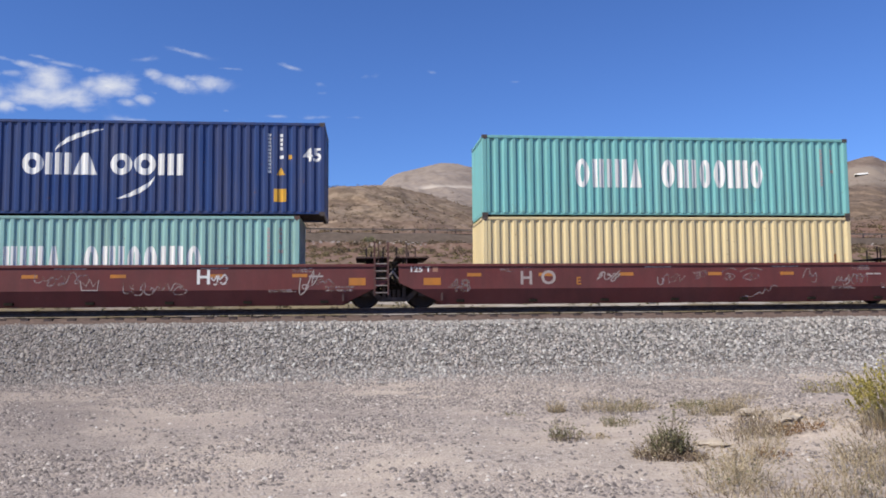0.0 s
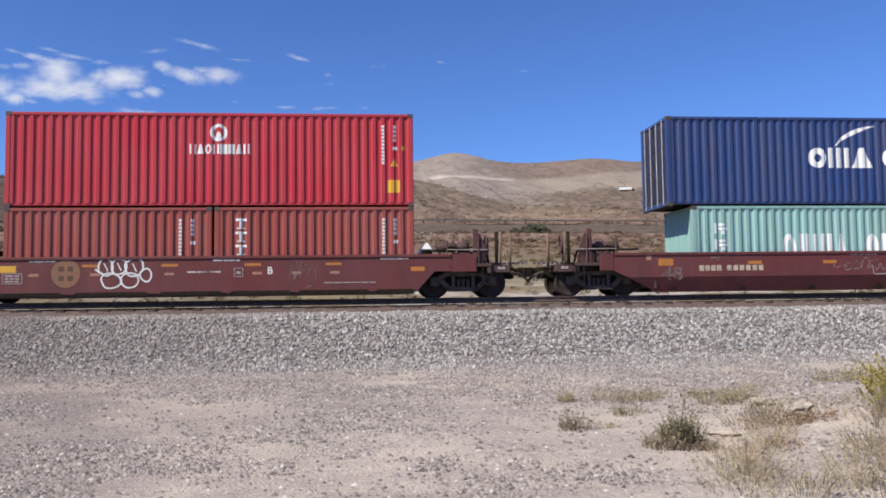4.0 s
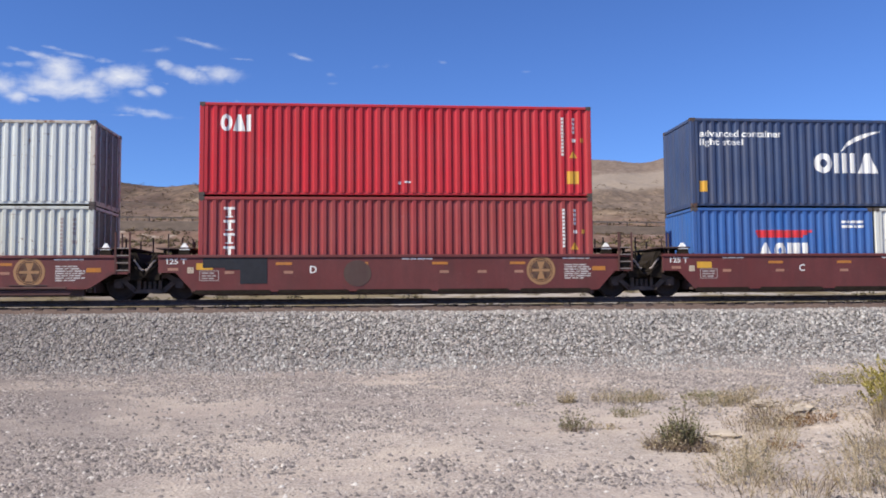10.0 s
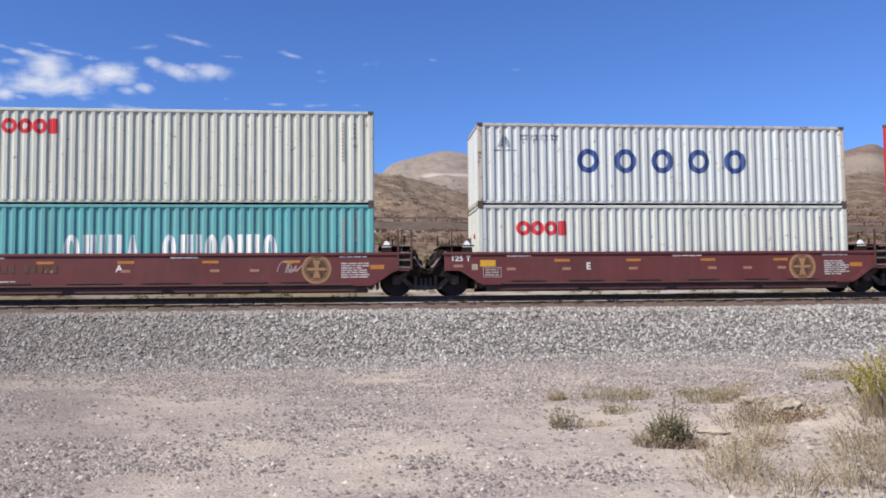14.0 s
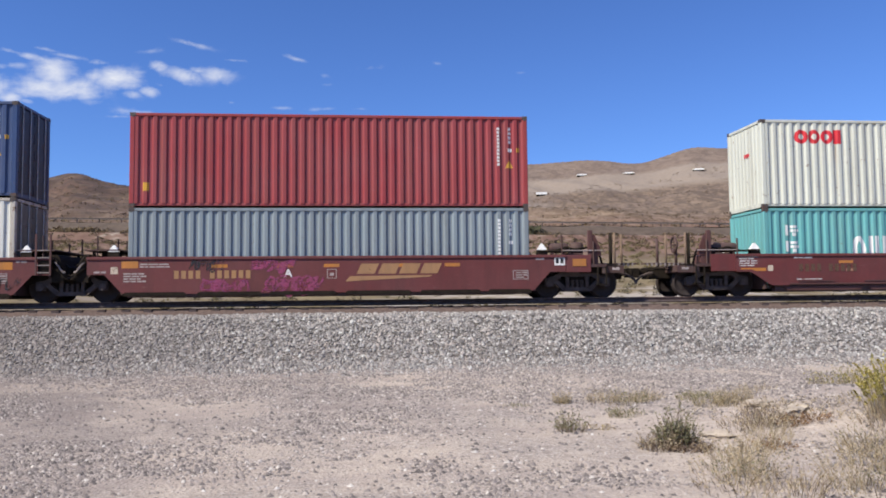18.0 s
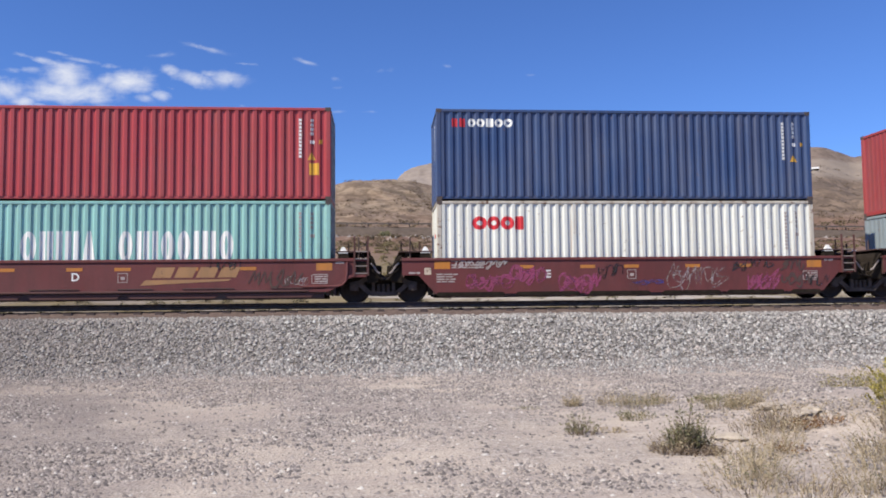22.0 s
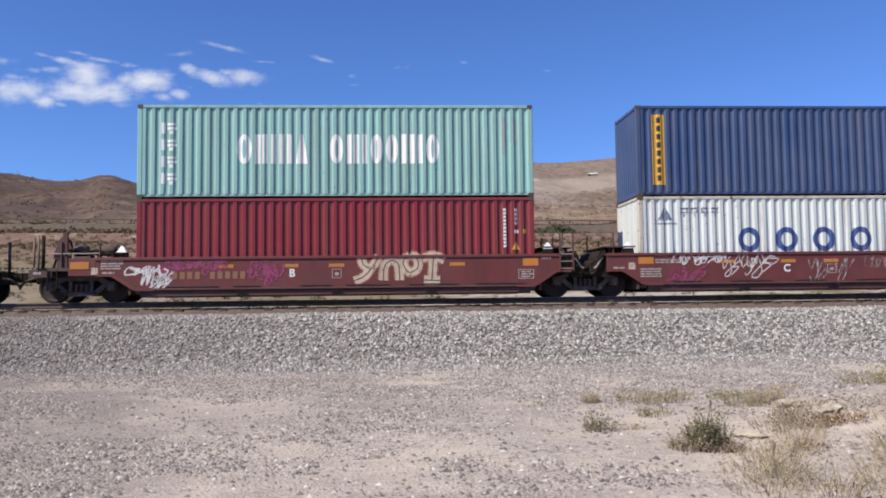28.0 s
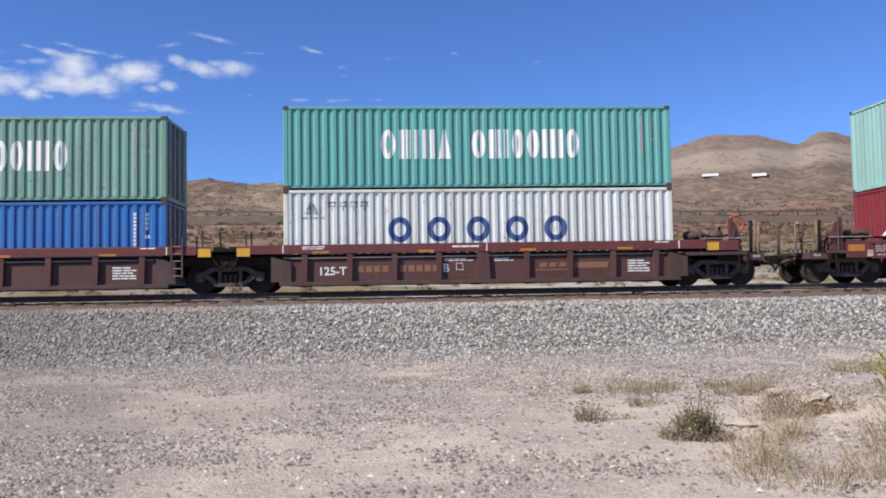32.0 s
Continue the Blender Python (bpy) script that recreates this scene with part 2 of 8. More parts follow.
M = {
    "navy": paint("navy container paint", (0.014, 0.042, 0.150), fade=0.12),
    "navy_old": paint("faded navy container paint", (0.024, 0.050, 0.125), fade=0.35, dirt=0.3),
    "blue_grey": paint("dull blue container paint", (0.023, 0.053, 0.142), fade=0.3, dirt=0.3),
    "bright_blue": paint("bright blue container paint", (0.026, 0.110, 0.340), fade=0.2, dirt=0.25),
    "azure": paint("azure blue container paint", (0.014, 0.130, 0.400), fade=0.2, dirt=0.25),
    "teal_sea": paint("blue-teal container paint", (0.150, 0.410, 0.400), fade=0.3, dirt=0.25),
    "teal": paint("teal container paint", (0.095, 0.345, 0.320), fade=0.25, dirt=0.22),
    "teal_pale": paint("pale teal container paint", (0.235, 0.430, 0.400), fade=0.35, dirt=0.3),
    "teal_worn": paint("worn teal container paint", (0.240, 0.480, 0.445), fade=0.4, dirt=0.25),
    "aqua": paint("blue-green container paint", (0.105, 0.360, 0.360), fade=0.3, dirt=0.25),
    "cream": paint("cream container paint", (0.66, 0.53, 0.29), fade=0.2, dirt=0.15),
    "red": paint("red container paint", (0.440, 0.024, 0.036), fade=0.2, dirt=0.2),
    "scarlet": paint("scarlet container paint", (0.470, 0.016, 0.026), fade=0.15, dirt=0.2),
    "oxide": paint("oxide red container paint", (0.290, 0.052, 0.038), fade=0.3, dirt=0.3),
    "brick_red": paint("brown red container paint", (0.275, 0.040, 0.043), fade=0.25, dirt=0.3),
    "maroon": paint("maroon container paint", (0.355, 0.042, 0.050), fade=0.2, dirt=0.25),
    "maroon_dark": paint("deep maroon container paint", (0.190, 0.016, 0.024), fade=0.1, dirt=0.25),
    "dark_red": paint("dark red container paint", (0.290, 0.034, 0.034), fade=0.2, dirt=0.25),
    "white": paint("white container paint", (0.64, 0.645, 0.595), fade=0.2, dirt=0.22, rust=0.16, runs_rust=0.6),
    "bluish_white": paint("cool white container paint", (0.555, 0.59, 0.58), fade=0.2, dirt=0.22, rust=0.18, runs_rust=0.6),
    "off_white": paint("off-white container paint", (0.545, 0.565, 0.52), fade=0.2, dirt=0.25, rust=0.18, runs_rust=0.6),
    "ivory": paint("ivory container paint", (0.55, 0.565, 0.49), fade=0.2, dirt=0.25, rust=0.18, runs_rust=0.6),
    "rusty_white": paint("rust-stained white paint", (0.50, 0.455, 0.385), fade=0.2, dirt=0.35, rust=0.32, runs_rust=0.9),
    "teal_old": paint("dull old teal container paint", (0.165, 0.330, 0.265), fade=0.35, dirt=0.4, rust=0.2),
    "steel_grey": paint("grey-blue container paint", (0.205, 0.250, 0.275), fade=0.3, dirt=0.3),
    "car": paint("oxide brown wagon paint", (0.126, 0.027, 0.026), fade=0.16, dirt=0.62, rust=0.12, rough=0.62, dirt_col=(0.062, 0.026, 0.024), streak=(1.4, 1.4, 0.5)),
    "car_dark": paint("dark dirty brown wagon paint", (0.055, 0.022, 0.020), fade=0.3, dirt=0.5, rust=0.1, rough=0.75),
    "iron": plain("near-black iron", (0.020, 0.015, 0.011), 0.85, vary=0.5, spec=0.12),
    "frame": plain("dusty cast steel", (0.080, 0.060, 0.053), 0.8, vary=0.4),
    "frame_pale": plain("dusty grey pipe", (0.24, 0.20, 0.185), 0.8, vary=0.3),
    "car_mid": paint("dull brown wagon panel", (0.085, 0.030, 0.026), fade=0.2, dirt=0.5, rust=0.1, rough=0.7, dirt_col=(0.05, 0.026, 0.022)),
    "tread": plain("dirty wheel steel", (0.034, 0.025, 0.023), 0.8, 0.0),
    "cast": paint("weathered corner casting", (0.060, 0.045, 0.038), rust=0.3),
    "mark_white": paint("white stencil paint", (0.72, 0.72, 0.70), fade=0.1, dirt=0.18, rust=0.0),
    "tag_white": spray("white spray paint", (0.66, 0.63, 0.62), 0.55, 0.2),
    "tag_black": spray("black spray paint", (0.018, 0.016, 0.020), 0.42, 0.2),
    "mark_blue_faint": spray("faded blue stencil paint", (0.07, 0.10, 0.19), 0.45, 0.2),
    "mark_print": spray("thin white stencil paint", (0.58, 0.54, 0.52), 0.55, 0.2),
    "mark_faint": paint("faint white stencil paint", (0.38, 0.32, 0.30), fade=0.1, dirt=0.3, rust=0.0),
    "mark_blue": paint("blue stencil paint", (0.020, 0.056, 0.20), fade=0.2, dirt=0.2, rust=0.0),
    "mark_red": paint("red stencil paint", (0.55, 0.02, 0.03), fade=0.1, dirt=0.1, rust=0.0),
    "mark_yellow": paint("yellow sticker", (0.62, 0.33, 0.035), fade=0.1, dirt=0.15, rust=0.0),
    "orange": paint("orange reflector strip", (0.46, 0.17, 0.025), fade=0.2, dirt=0.3, rust=0.0),
    "buff": paint("buff stencil paint", (0.36, 0.18, 0.12), fade=0.2, dirt=0.25, rust=0.0),
    "gold": spray("faded gold stencil paint", (0.37, 0.20, 0.09), 0.80, 0.25),
    "stain": spray("rusty ghost of an old number", (0.105, 0.052, 0.028), 0.6, 0.3),
    "gold_faint": spray("worn gold stencil paint", (0.25, 0.12, 0.065), 0.85, 0.3),
    "black": plain("black patch paint", (0.016, 0.017, 0.022), 0.6),
    "pink": spray("pink spray paint", (0.29, 0.046, 0.12), 0.50, 0.3),
    "purple": spray("blue spray paint", (0.06, 0.05, 0.22), 0.35, 0.4),
    "worn_outline": spray("worn stencil paint", (0.22, 0.16, 0.15), 0.45, 0.4),
    "chalk": spray("thin chalk paint", (0.34, 0.28, 0.27), 0.40, 0.35),
    "spray_cream": spray("cream spray paint", (0.55, 0.45, 0.34), 0.62, 0.3),
    "peach": spray("peach spray paint", (0.50, 0.24, 0.15), 0.45, 0.3),
    "signal_red": plain("red valve paint", (0.38, 0.07, 0.035), 0.6),
    "rail_side": plain("rusty rail steel", (0.105, 0.074, 0.068), 0.95, 0.0, 0.4, spec=0.05),
    "rail_head": plain("worn rail head", (0.20, 0.16, 0.15), 0.8, 0.0, 0.15, spec=0.1),
    "tie": plain("weathered tie wood", (0.090, 0.069, 0.065), 0.95, 0.0, 0.45, spec=0.05),
    "concrete": plain("pale concrete", (0.55, 0.54, 0.50), 0.85, 0.0, 0.2, 0.5),
    # this tan carries the sunlit look of some posts and grab irons
    "buff_iron": plain("tan ironwork, sunlit tone painted in", (0.17, 0.115, 0.08), 0.85, 0.0, 0.3),
    "lit_foot": plain("rail foot, sunlit line painted in", (0.135, 0.107, 0.10), 0.95, 0.0, 0.35, spec=0.05),
    "galv": plain("dull galvanised steel", (0.42, 0.43, 0.44), 0.5, 0.3, 0.3),
}


SOIL = 0.84      # even scale on ground and stone colours, tuned with the exposure


def dulled(nt, c, k=SOIL):
    return mixed(nt, 1.0, c, (k, k, k), "MULTIPLY")


def ballast_material():
    m, nt, b = principled("grey ballast", 0.9)
    co = node(nt, "ShaderNodeNewGeometry").outputs["Position"]
    vor = node(nt, "ShaderNodeTexVoronoi", {"Vector": co, "Scale": 17.0})
    tone = node(nt, "ShaderNodeSeparateXYZ", {0: vor.outputs["Color"]}).outputs[0]
    big = noise_tex(nt, co, 0.5, 5.0)
    # bed darker than the loose stones: shade of their gaps painted in
    c = ramp(nt, tone, ((0.0, (0.06, 0.056, 0.053)), (0.5, (0.14, 0.13, 0.125)), (1.0, (0.26, 0.25, 0.235))))
    c = mixed(nt, maths(nt, "MULTIPLY", big, 0.35), c, (0.20, 0.16, 0.14))
    yy = node(nt, "ShaderNodeSeparateXYZ", {0: co}).outputs[1]
    foot = node(nt, "ShaderNodeMapRange", {"Value": maths(nt, "ADD", yy, maths(nt, "MULTIPLY", big, 2.0)), "From Min": 21.8, "From Max": 19.4}).outputs[0]
    c = mixed(nt, foot, c, ramp(nt, tone, ((0.0, (0.19, 0.155, 0.14)), (0.5, (0.34, 0.285, 0.255)), (1.0, (0.50, 0.44, 0.40)))))
    nt.links.new(dulled(nt, c), b.inputs["Base Color"])
    bumped(nt, b, vor.outputs["Distance"], 1.0, 0.05)
    return m


def stone_material(name, stops, dusty=0.0):
    """Stones that vary piece by piece and are mixed darker towards negative x."""
    m, nt, b = principled(name, 0.9)
    g = node(nt, "ShaderNodeNewGeometry")
    grain = noise_tex(nt, g.outputs["Position"], 60.0, 3.0)
    c = ramp(nt, g.outputs["Random Per Island"], stops)
    c = mixed(nt, 0.35, c, ramp(nt, grain, ((0.3, 0.25), (0.7, 0.75))), "OVERLAY")
    if dusty:
        old = node(nt, "ShaderNodeMapRange", {"Value": maths(nt, "ADD", node(nt, "ShaderNodeSeparateXYZ", {0: g.outputs["Position"]}).outputs[0], maths(nt, "MULTIPLY", noise_tex(nt, g.outputs["Position"], 0.3), 8.0)), "From Min": 4.0, "From Max": -12.0}).outputs[0]
        c = mixed(nt, maths(nt, "MULTIPLY", old, dusty), c, (0.085, 0.063, 0.063))
    nt.links.new(dulled(nt, c), b.inputs["Base Color"])
    return m


def ground_material():
    """Gravelly desert soil by the track; dry scrub, bare cuts and reddish slopes on the hills."""
    m, nt, b = principled("desert ground", 0.95)
    pos = node(nt, "ShaderNodeNewGeometry").outputs["Position"]
    sep = node(nt, "ShaderNodeSeparateXYZ", {0: pos})
    y, z = sep.outputs[1], sep.outputs[2]
    # near soil
    patch = noise_tex(nt, pos, 0.42, 6.0, 0.62)
    fine = noise_tex(nt, pos, 9.0, 6.0, 0.7)
    vor = node(nt, "ShaderNodeTexVoronoi", {"Vector": pos, "Scale": 26.0})
    tone = node(nt, "ShaderNodeSeparateXYZ", {0: vor.outputs["Color"]}).outputs[0]
    sand = mixed(nt, ramp(nt, fine, ((0.3, 0.0), (0.7, 1.0))), (0.42, 0.35, 0.292), (0.59, 0.50, 0.422))
    grav = ramp(nt, tone, ((0.0, (0.22, 0.18, 0.16)), (0.5, (0.36, 0.305, 0.27)), (1.0, (0.52, 0.46, 0.41))))
    near = mixed(nt, ramp(nt, patch, ((0.38, 1.0), (0.58, 0.1))), sand, grav)
    peb = node(nt, "ShaderNodeTexVoronoi", {"Vector": pos, "Scale": 38.0})
    ptone = node(nt, "ShaderNodeSeparateXYZ", {0: peb.outputs["Color"]})
    spot = maths(nt, "MULTIPLY", node(nt, "ShaderNodeMapRange", {"Value": peb.outputs["Distance"], "From Min": 0.42, "From Max": 0.30}).outputs[0], maths(nt, "GREATER_THAN", ptone.outputs[1], 0.62), clamp=True)
    near = mixed(nt, maths(nt, "MULTIPLY", spot, 0.75), near, ramp(nt, ptone.outputs[0], ((0.0, (0.13, 0.11, 0.10)), (0.6, (0.27, 0.23, 0.21)), (1.0, (0.62, 0.57, 0.52)))))
    tracks = noise_tex(nt, scaled(nt, pos, (0.12, 1.1, 1.0)), 1.0, 4.0, 0.6)
    near = mixed(nt, ramp(nt, tracks, ((0.45, 0.0), (0.65, 0.45))), near, (0.30, 0.245, 0.225))
    # the soil is mixed duller and darker towards negative x
    left_soil = node(nt, "ShaderNodeMapRange", {"Value": maths(nt, "ADD", sep.outputs[0], maths(nt, "MULTIPLY", patch, 7.0)), "From Min": 3.0, "From Max": -4.4}).outputs[0]
    near = mixed(nt, maths(nt, "MULTIPLY", left_soil, 0.82), near, mixed(nt, ramp(nt, patch, ((0.44, 0.0), (0.56, 1.0))), (0.173, 0.143, 0.134), (0.285, 0.238, 0.208)))
    # far slopes: brown scrub hills, reddish foot, tan spoil heaps with a pale cut
    x = sep.outputs[0]
    flat = scaled(nt, pos, (1.0, 0.45, 1.6))
    h1, h2, h3 = noise_tex(nt, flat, 0.022, 7.0, 0.6), noise_tex(nt, flat, 0.11, 7.0, 0.68, 0.6), noise_tex(nt, flat, 0.55, 6.0, 0.72)
    rills = noise_tex(nt, scaled(nt, pos, (1.0, 0.12, 0.5)), 0.09, 5.0, 0.6, 1.2)
    tan = mixed(nt, ramp(nt, h1, ((0.36, 0.0), (0.62, 1.0))), (0.235, 0.165, 0.115), (0.345, 0.255, 0.175))
    brown = mixed(nt, ramp(nt, h1, ((0.36, 0.0), (0.62, 1.0))), (0.080, 0.042, 0.031), (0.132, 0.077, 0.053))
    west = node(nt, "ShaderNodeMapRange", {"Value": maths(nt, "ADD", x, maths(nt, "MULTIPLY", h1, 60.0)), "From Min": -2.0, "From Max": -50.0}).outputs[0]
    far = mixed(nt, west, tan, brown)
    far = mixed(nt, ramp(nt, h2, ((0.50, 0.0), (0.62, 0.75))), far, (0.110, 0.080, 0.050))
    far = mixed(nt, ramp(nt, h2, ((0.28, 0.6), (0.42, 0.0))), far, (0.34, 0.26, 0.18))
    far = mixed(nt, ramp(nt, h3, ((0.52, 0.0), (0.66, 0.7))), far, (0.085, 0.068, 0.042))
    far = mixed(nt, maths(nt, "MULTIPLY", west, ramp(nt, rills, ((0.52, 0.0), (0.66, 0.6)))), far, (0.075, 0.050, 0.038))
    strata = noise_tex(nt, scaled(nt, pos, (0.012, 0.02, 0.42)), 1.0, 6.0, 0.65, 0.5)
    far = mixed(nt, maths(nt, "MULTIPLY", maths(nt, "SUBTRACT", 1.0, west), ramp(nt, strata, ((0.50, 0.0), (0.60, 0.6)))), far, (0.150, 0.092, 0.066))
    blot = noise_tex(nt, scaled(nt, pos, (1.0, 0.30, 1.3)), 0.20, 8.0, 0.74, 1.0)
    far = mixed(nt, ramp(nt, blot, ((0.47, 0.0), (0.56, 0.80))), far, mixed(nt, west, (0.135, 0.092, 0.058), (0.056, 0.036, 0.025)))
    far = mixed(nt, ramp(nt, blot, ((0.36, 0.75), (0.44, 0.0))), far, mixed(nt, west, (0.30, 0.235, 0.165), (0.175, 0.110, 0.074)))
    bands = maths(nt, "ADD", z, maths(nt, "MULTIPLY", h2, 8.0))
    red = node(nt, "ShaderNodeMapRange", {"Value": bands, "From Min": 8.0, "From Max": 11.0}).outputs[0]
    red = maths(nt, "MULTIPLY", red, node(nt, "ShaderNodeMapRange", {"Value": bands, "From Min": 30.0, "From Max": 17.0}).outputs[0], clamp=True)
    red = maths(nt, "MULTIPLY", red, node(nt, "ShaderNodeMapRange", {"Value": maths(nt, "ADD", x, maths(nt, "MULTIPLY", h1, 30.0)), "From Min": 12.0, "From Max": 50.0, "To Min": 0.3}).outputs[0])
    far = mixed(nt, maths(nt, "MULTIPLY", red, 0.85), far, (0.172, 0.092, 0.066))
    high = node(nt, "ShaderNodeMapRange", {"Value": maths(nt, "ADD", y, maths(nt, "MULTIPLY", h2, 80.0)), "From Min": 380.0, "From Max": 440.0}).outputs[0]
    spoil = mixed(nt, ramp(nt, h2, ((0.35, 0.0), (0.62, 1.0))), (0.305, 0.258, 0.226), (0.222, 0.181, 0.156))
    far = mixed(nt, maths(nt, "MULTIPLY", high, 0.85), far, spoil)
    # right-hand slopes: rocky ridge, a graded pale bench, then rough scrub
    side = node(nt, "ShaderNodeMapRange", {"Value": maths(nt, "ADD", x, maths(nt, "MULTIPLY", h2, 30.0)), "From Min": 96.0, "From Max": 126.0}).outputs[0]
    lev = maths(nt, "ADD", z, maths(nt, "MULTIPLY", maths(nt, "SUBTRACT", h3, 0.5), 7.0))
    ridge = mixed(nt, ramp(nt, blot, ((0.42, 0.0), (0.58, 1.0))), (0.215, 0.158, 0.122), (0.125, 0.088, 0.068))
    bench = mixed(nt, ramp(nt, h3, ((0.35, 0.0), (0.65, 1.0))), (0.285, 0.232, 0.188), (0.230, 0.184, 0.147))
    rough = mixed(nt, ramp(nt, blot, ((0.40, 0.0), (0.54, 1.0))), (0.222, 0.157, 0.112), (0.106, 0.074, 0.053))
    zone = mixed(nt, node(nt, "ShaderNodeMapRange", {"Value": lev, "From Min": 64.0, "From Max": 69.0}).outputs[0], rough, bench)
    zone = mixed(nt, node(nt, "ShaderNodeMapRange", {"Value": lev, "From Min": 85.0, "From Max": 89.0}).outputs[0], zone, ridge)
    upper = node(nt, "ShaderNodeMapRange", {"Value": lev, "From Min": 20.0, "From Max": 32.0}).outputs[0]
    far = mixed(nt, maths(nt, "MULTIPLY", maths(nt, "MULTIPLY", side, upper), 0.88), far, zone)
    # the pale cut round the foot of the spoil cone
    cut = maths(nt, "ADD", z, maths(nt, "MULTIPLY", h3, 1.4))
    pale = maths(nt, "MULTIPLY", node(nt, "ShaderNodeMapRange", {"Value": cut, "From Min": 86.0, "From Max": 86.8}).outputs[0], node(nt, "ShaderNodeMapRange", {"Value": cut, "From Min": 91.5, "From Max": 89.0}).outputs[0])
    pale = maths(nt, "MULTIPLY", pale, node(nt, "ShaderNodeMapRange", {"Value": maths(nt, "ABSOLUTE", maths(nt, "SUBTRACT", x, 70.0)), "From Min": 36.0, "From Max": 26.0}).outputs[0], clamp=True)
    far = mixed(nt, maths(nt, "MULTIPLY", pale, maths(nt, "MULTIPLY", high, 0.8)), far, (0.47, 0.41, 0.355))
    # low ground behind the track: dry grass, then a reddish and a pale gravel bank
    wav = maths(nt, "ADD", y, maths(nt, "MULTIPLY", h3, 9.0))
    low = node(nt, "ShaderNodeMapRange", {"Value": wav, "From Min": 76.0, "From Max": 62.0}).outputs[0]
    grass = mixed(nt, ramp(nt, h3, ((0.35, 0.0), (0.65, 1.0))), (0.140, 0.106, 0.058), (0.238, 0.188, 0.102))
    far = mixed(nt, maths(nt, "MULTIPLY", low, 0.9), far, grass)
    belt = maths(nt, "MULTIPLY", node(nt, "ShaderNodeMapRange", {"Value": wav, "From Min": 64.0, "From Max": 78.0}).outputs[0], node(nt, "ShaderNodeMapRange", {"Value": y, "From Min": 97.0, "From Max": 94.0}).outputs[0], clamp=True)
    soil = mixed(nt, ramp(nt, h3, ((0.40, 0.0), (0.62, 1.0))), (0.140, 0.076, 0.056), (0.235, 0.148, 0.102))
    soil = mixed(nt, maths(nt, "MULTIPLY", west, 0.7), soil, (0.115, 0.062, 0.045))
    far = mixed(nt, maths(nt, "MULTIPLY", belt, 0.85), far, soil)
    stony = maths(nt, "MULTIPLY", node(nt, "ShaderNodeMapRange", {"Value": wav, "From Min": 91.0, "From Max": 94.0}).outputs[0], belt, clamp=True)
    far = mixed(nt, maths(nt, "MULTIPLY", stony, ramp(nt, h3, ((0.54, 0.0), (0.62, 0.7)))), far, mixed(nt, west, (0.40, 0.36, 0.31), (0.20, 0.145, 0.115)))
    beyond = node(nt, "ShaderNodeMapRange", {"Value": y, "From Min": 29.0, "From Max": 32.0}).outputs[0]
    verge = node(nt, "ShaderNodeMapRange", {"Value": y, "From Min": 46.0, "From Max": 42.0}).outputs[0]
    bare = ramp(nt, noise_tex(nt, scaled(nt, pos, (0.35, 1.0, 1.0)), 0.5, 6.0, 0.65), ((0.46, 0.0), (0.58, 0.85)))
    dusty = mixed(nt, node(nt, "ShaderNodeMapRange", {"Value": x, "From Min": -11.0, "From Max": 2.0}).outputs[0], (0.235, 0.195, 0.165), (0.42, 0.375, 0.34))
    far = mixed(nt, maths(nt, "MULTIPLY", verge, bare), far, dusty)
    c = mixed(nt, beyond, near, far)
    nt.links.new(dulled(nt, c), b.inputs["Base Color"])
    hgt = mixed(nt, beyond, maths(nt, "ADD", maths(nt, "MULTIPLY", fine, 0.6), maths(nt, "MULTIPLY", vor.outputs["Distance"], 0.8)), maths(nt, "ADD", h3, maths(nt, "MULTIPLY", h2, 4.0)))
    bumped(nt, b, hgt, 0.45, 0.03)
    return m


GROUND_MAT = ground_material()
BALLAST_MAT = ballast_material()
STONE_MAT = stone_material("ballast stone", ((0.0, (0.13, 0.118, 0.115)), (0.3, (0.225, 0.21, 0.203)), (0.65, (0.335, 0.325, 0.315)), (0.85, (0.38, 0.335, 0.31)), (1.0, (0.52, 0.52, 0.50))),0.72)
GRAVEL_MAT = stone_material("gravel stone", ((0.0, (0.10, 0.086, 0.084)), (0.35, (0.21, 0.182, 0.172)), (0.70, (0.33, 0.285, 0.265)), (0.93, (0.42, 0.365, 0.33)), (1.0, (0.62, 0.58, 0.54))), 0.30)


# ---- mesh helpers ----
def part(name, bm, material, parent=None, label="", m=None):
    """One mesh object made of a bmesh (or a finished mesh), under a thing or a part."""
    if isinstance(bm, bpy.types.Mesh):
        me = bm
    else:
        me = bpy.data.meshes.new(name)
        bm.to_mesh(me)
        bm.free()
        me.materials.append(material)
    ob = new(name, me)
    ob.parent = parent
    if m is not None:
        ob.matrix_basis = m
    return tagged(ob, label)


def box(bm, x0, x1, y0, y1, z0, z1):
    v = [bm.verts.new(p) for p in ((x0, y0, z0), (x1, y0, z0), (x1, y1, z0), (x0, y1, z0), (x0, y0, z1), (x1, y0, z1), (x1, y1, z1), (x0, y1, z1))]
    for f in ((0, 3, 2, 1), (4, 5, 6, 7), (0, 1, 5, 4), (1, 2, 6, 5), (2, 3, 7, 6), (3, 0, 4, 7)):
        bm.faces.new([v[i] for i in f])
    return bm


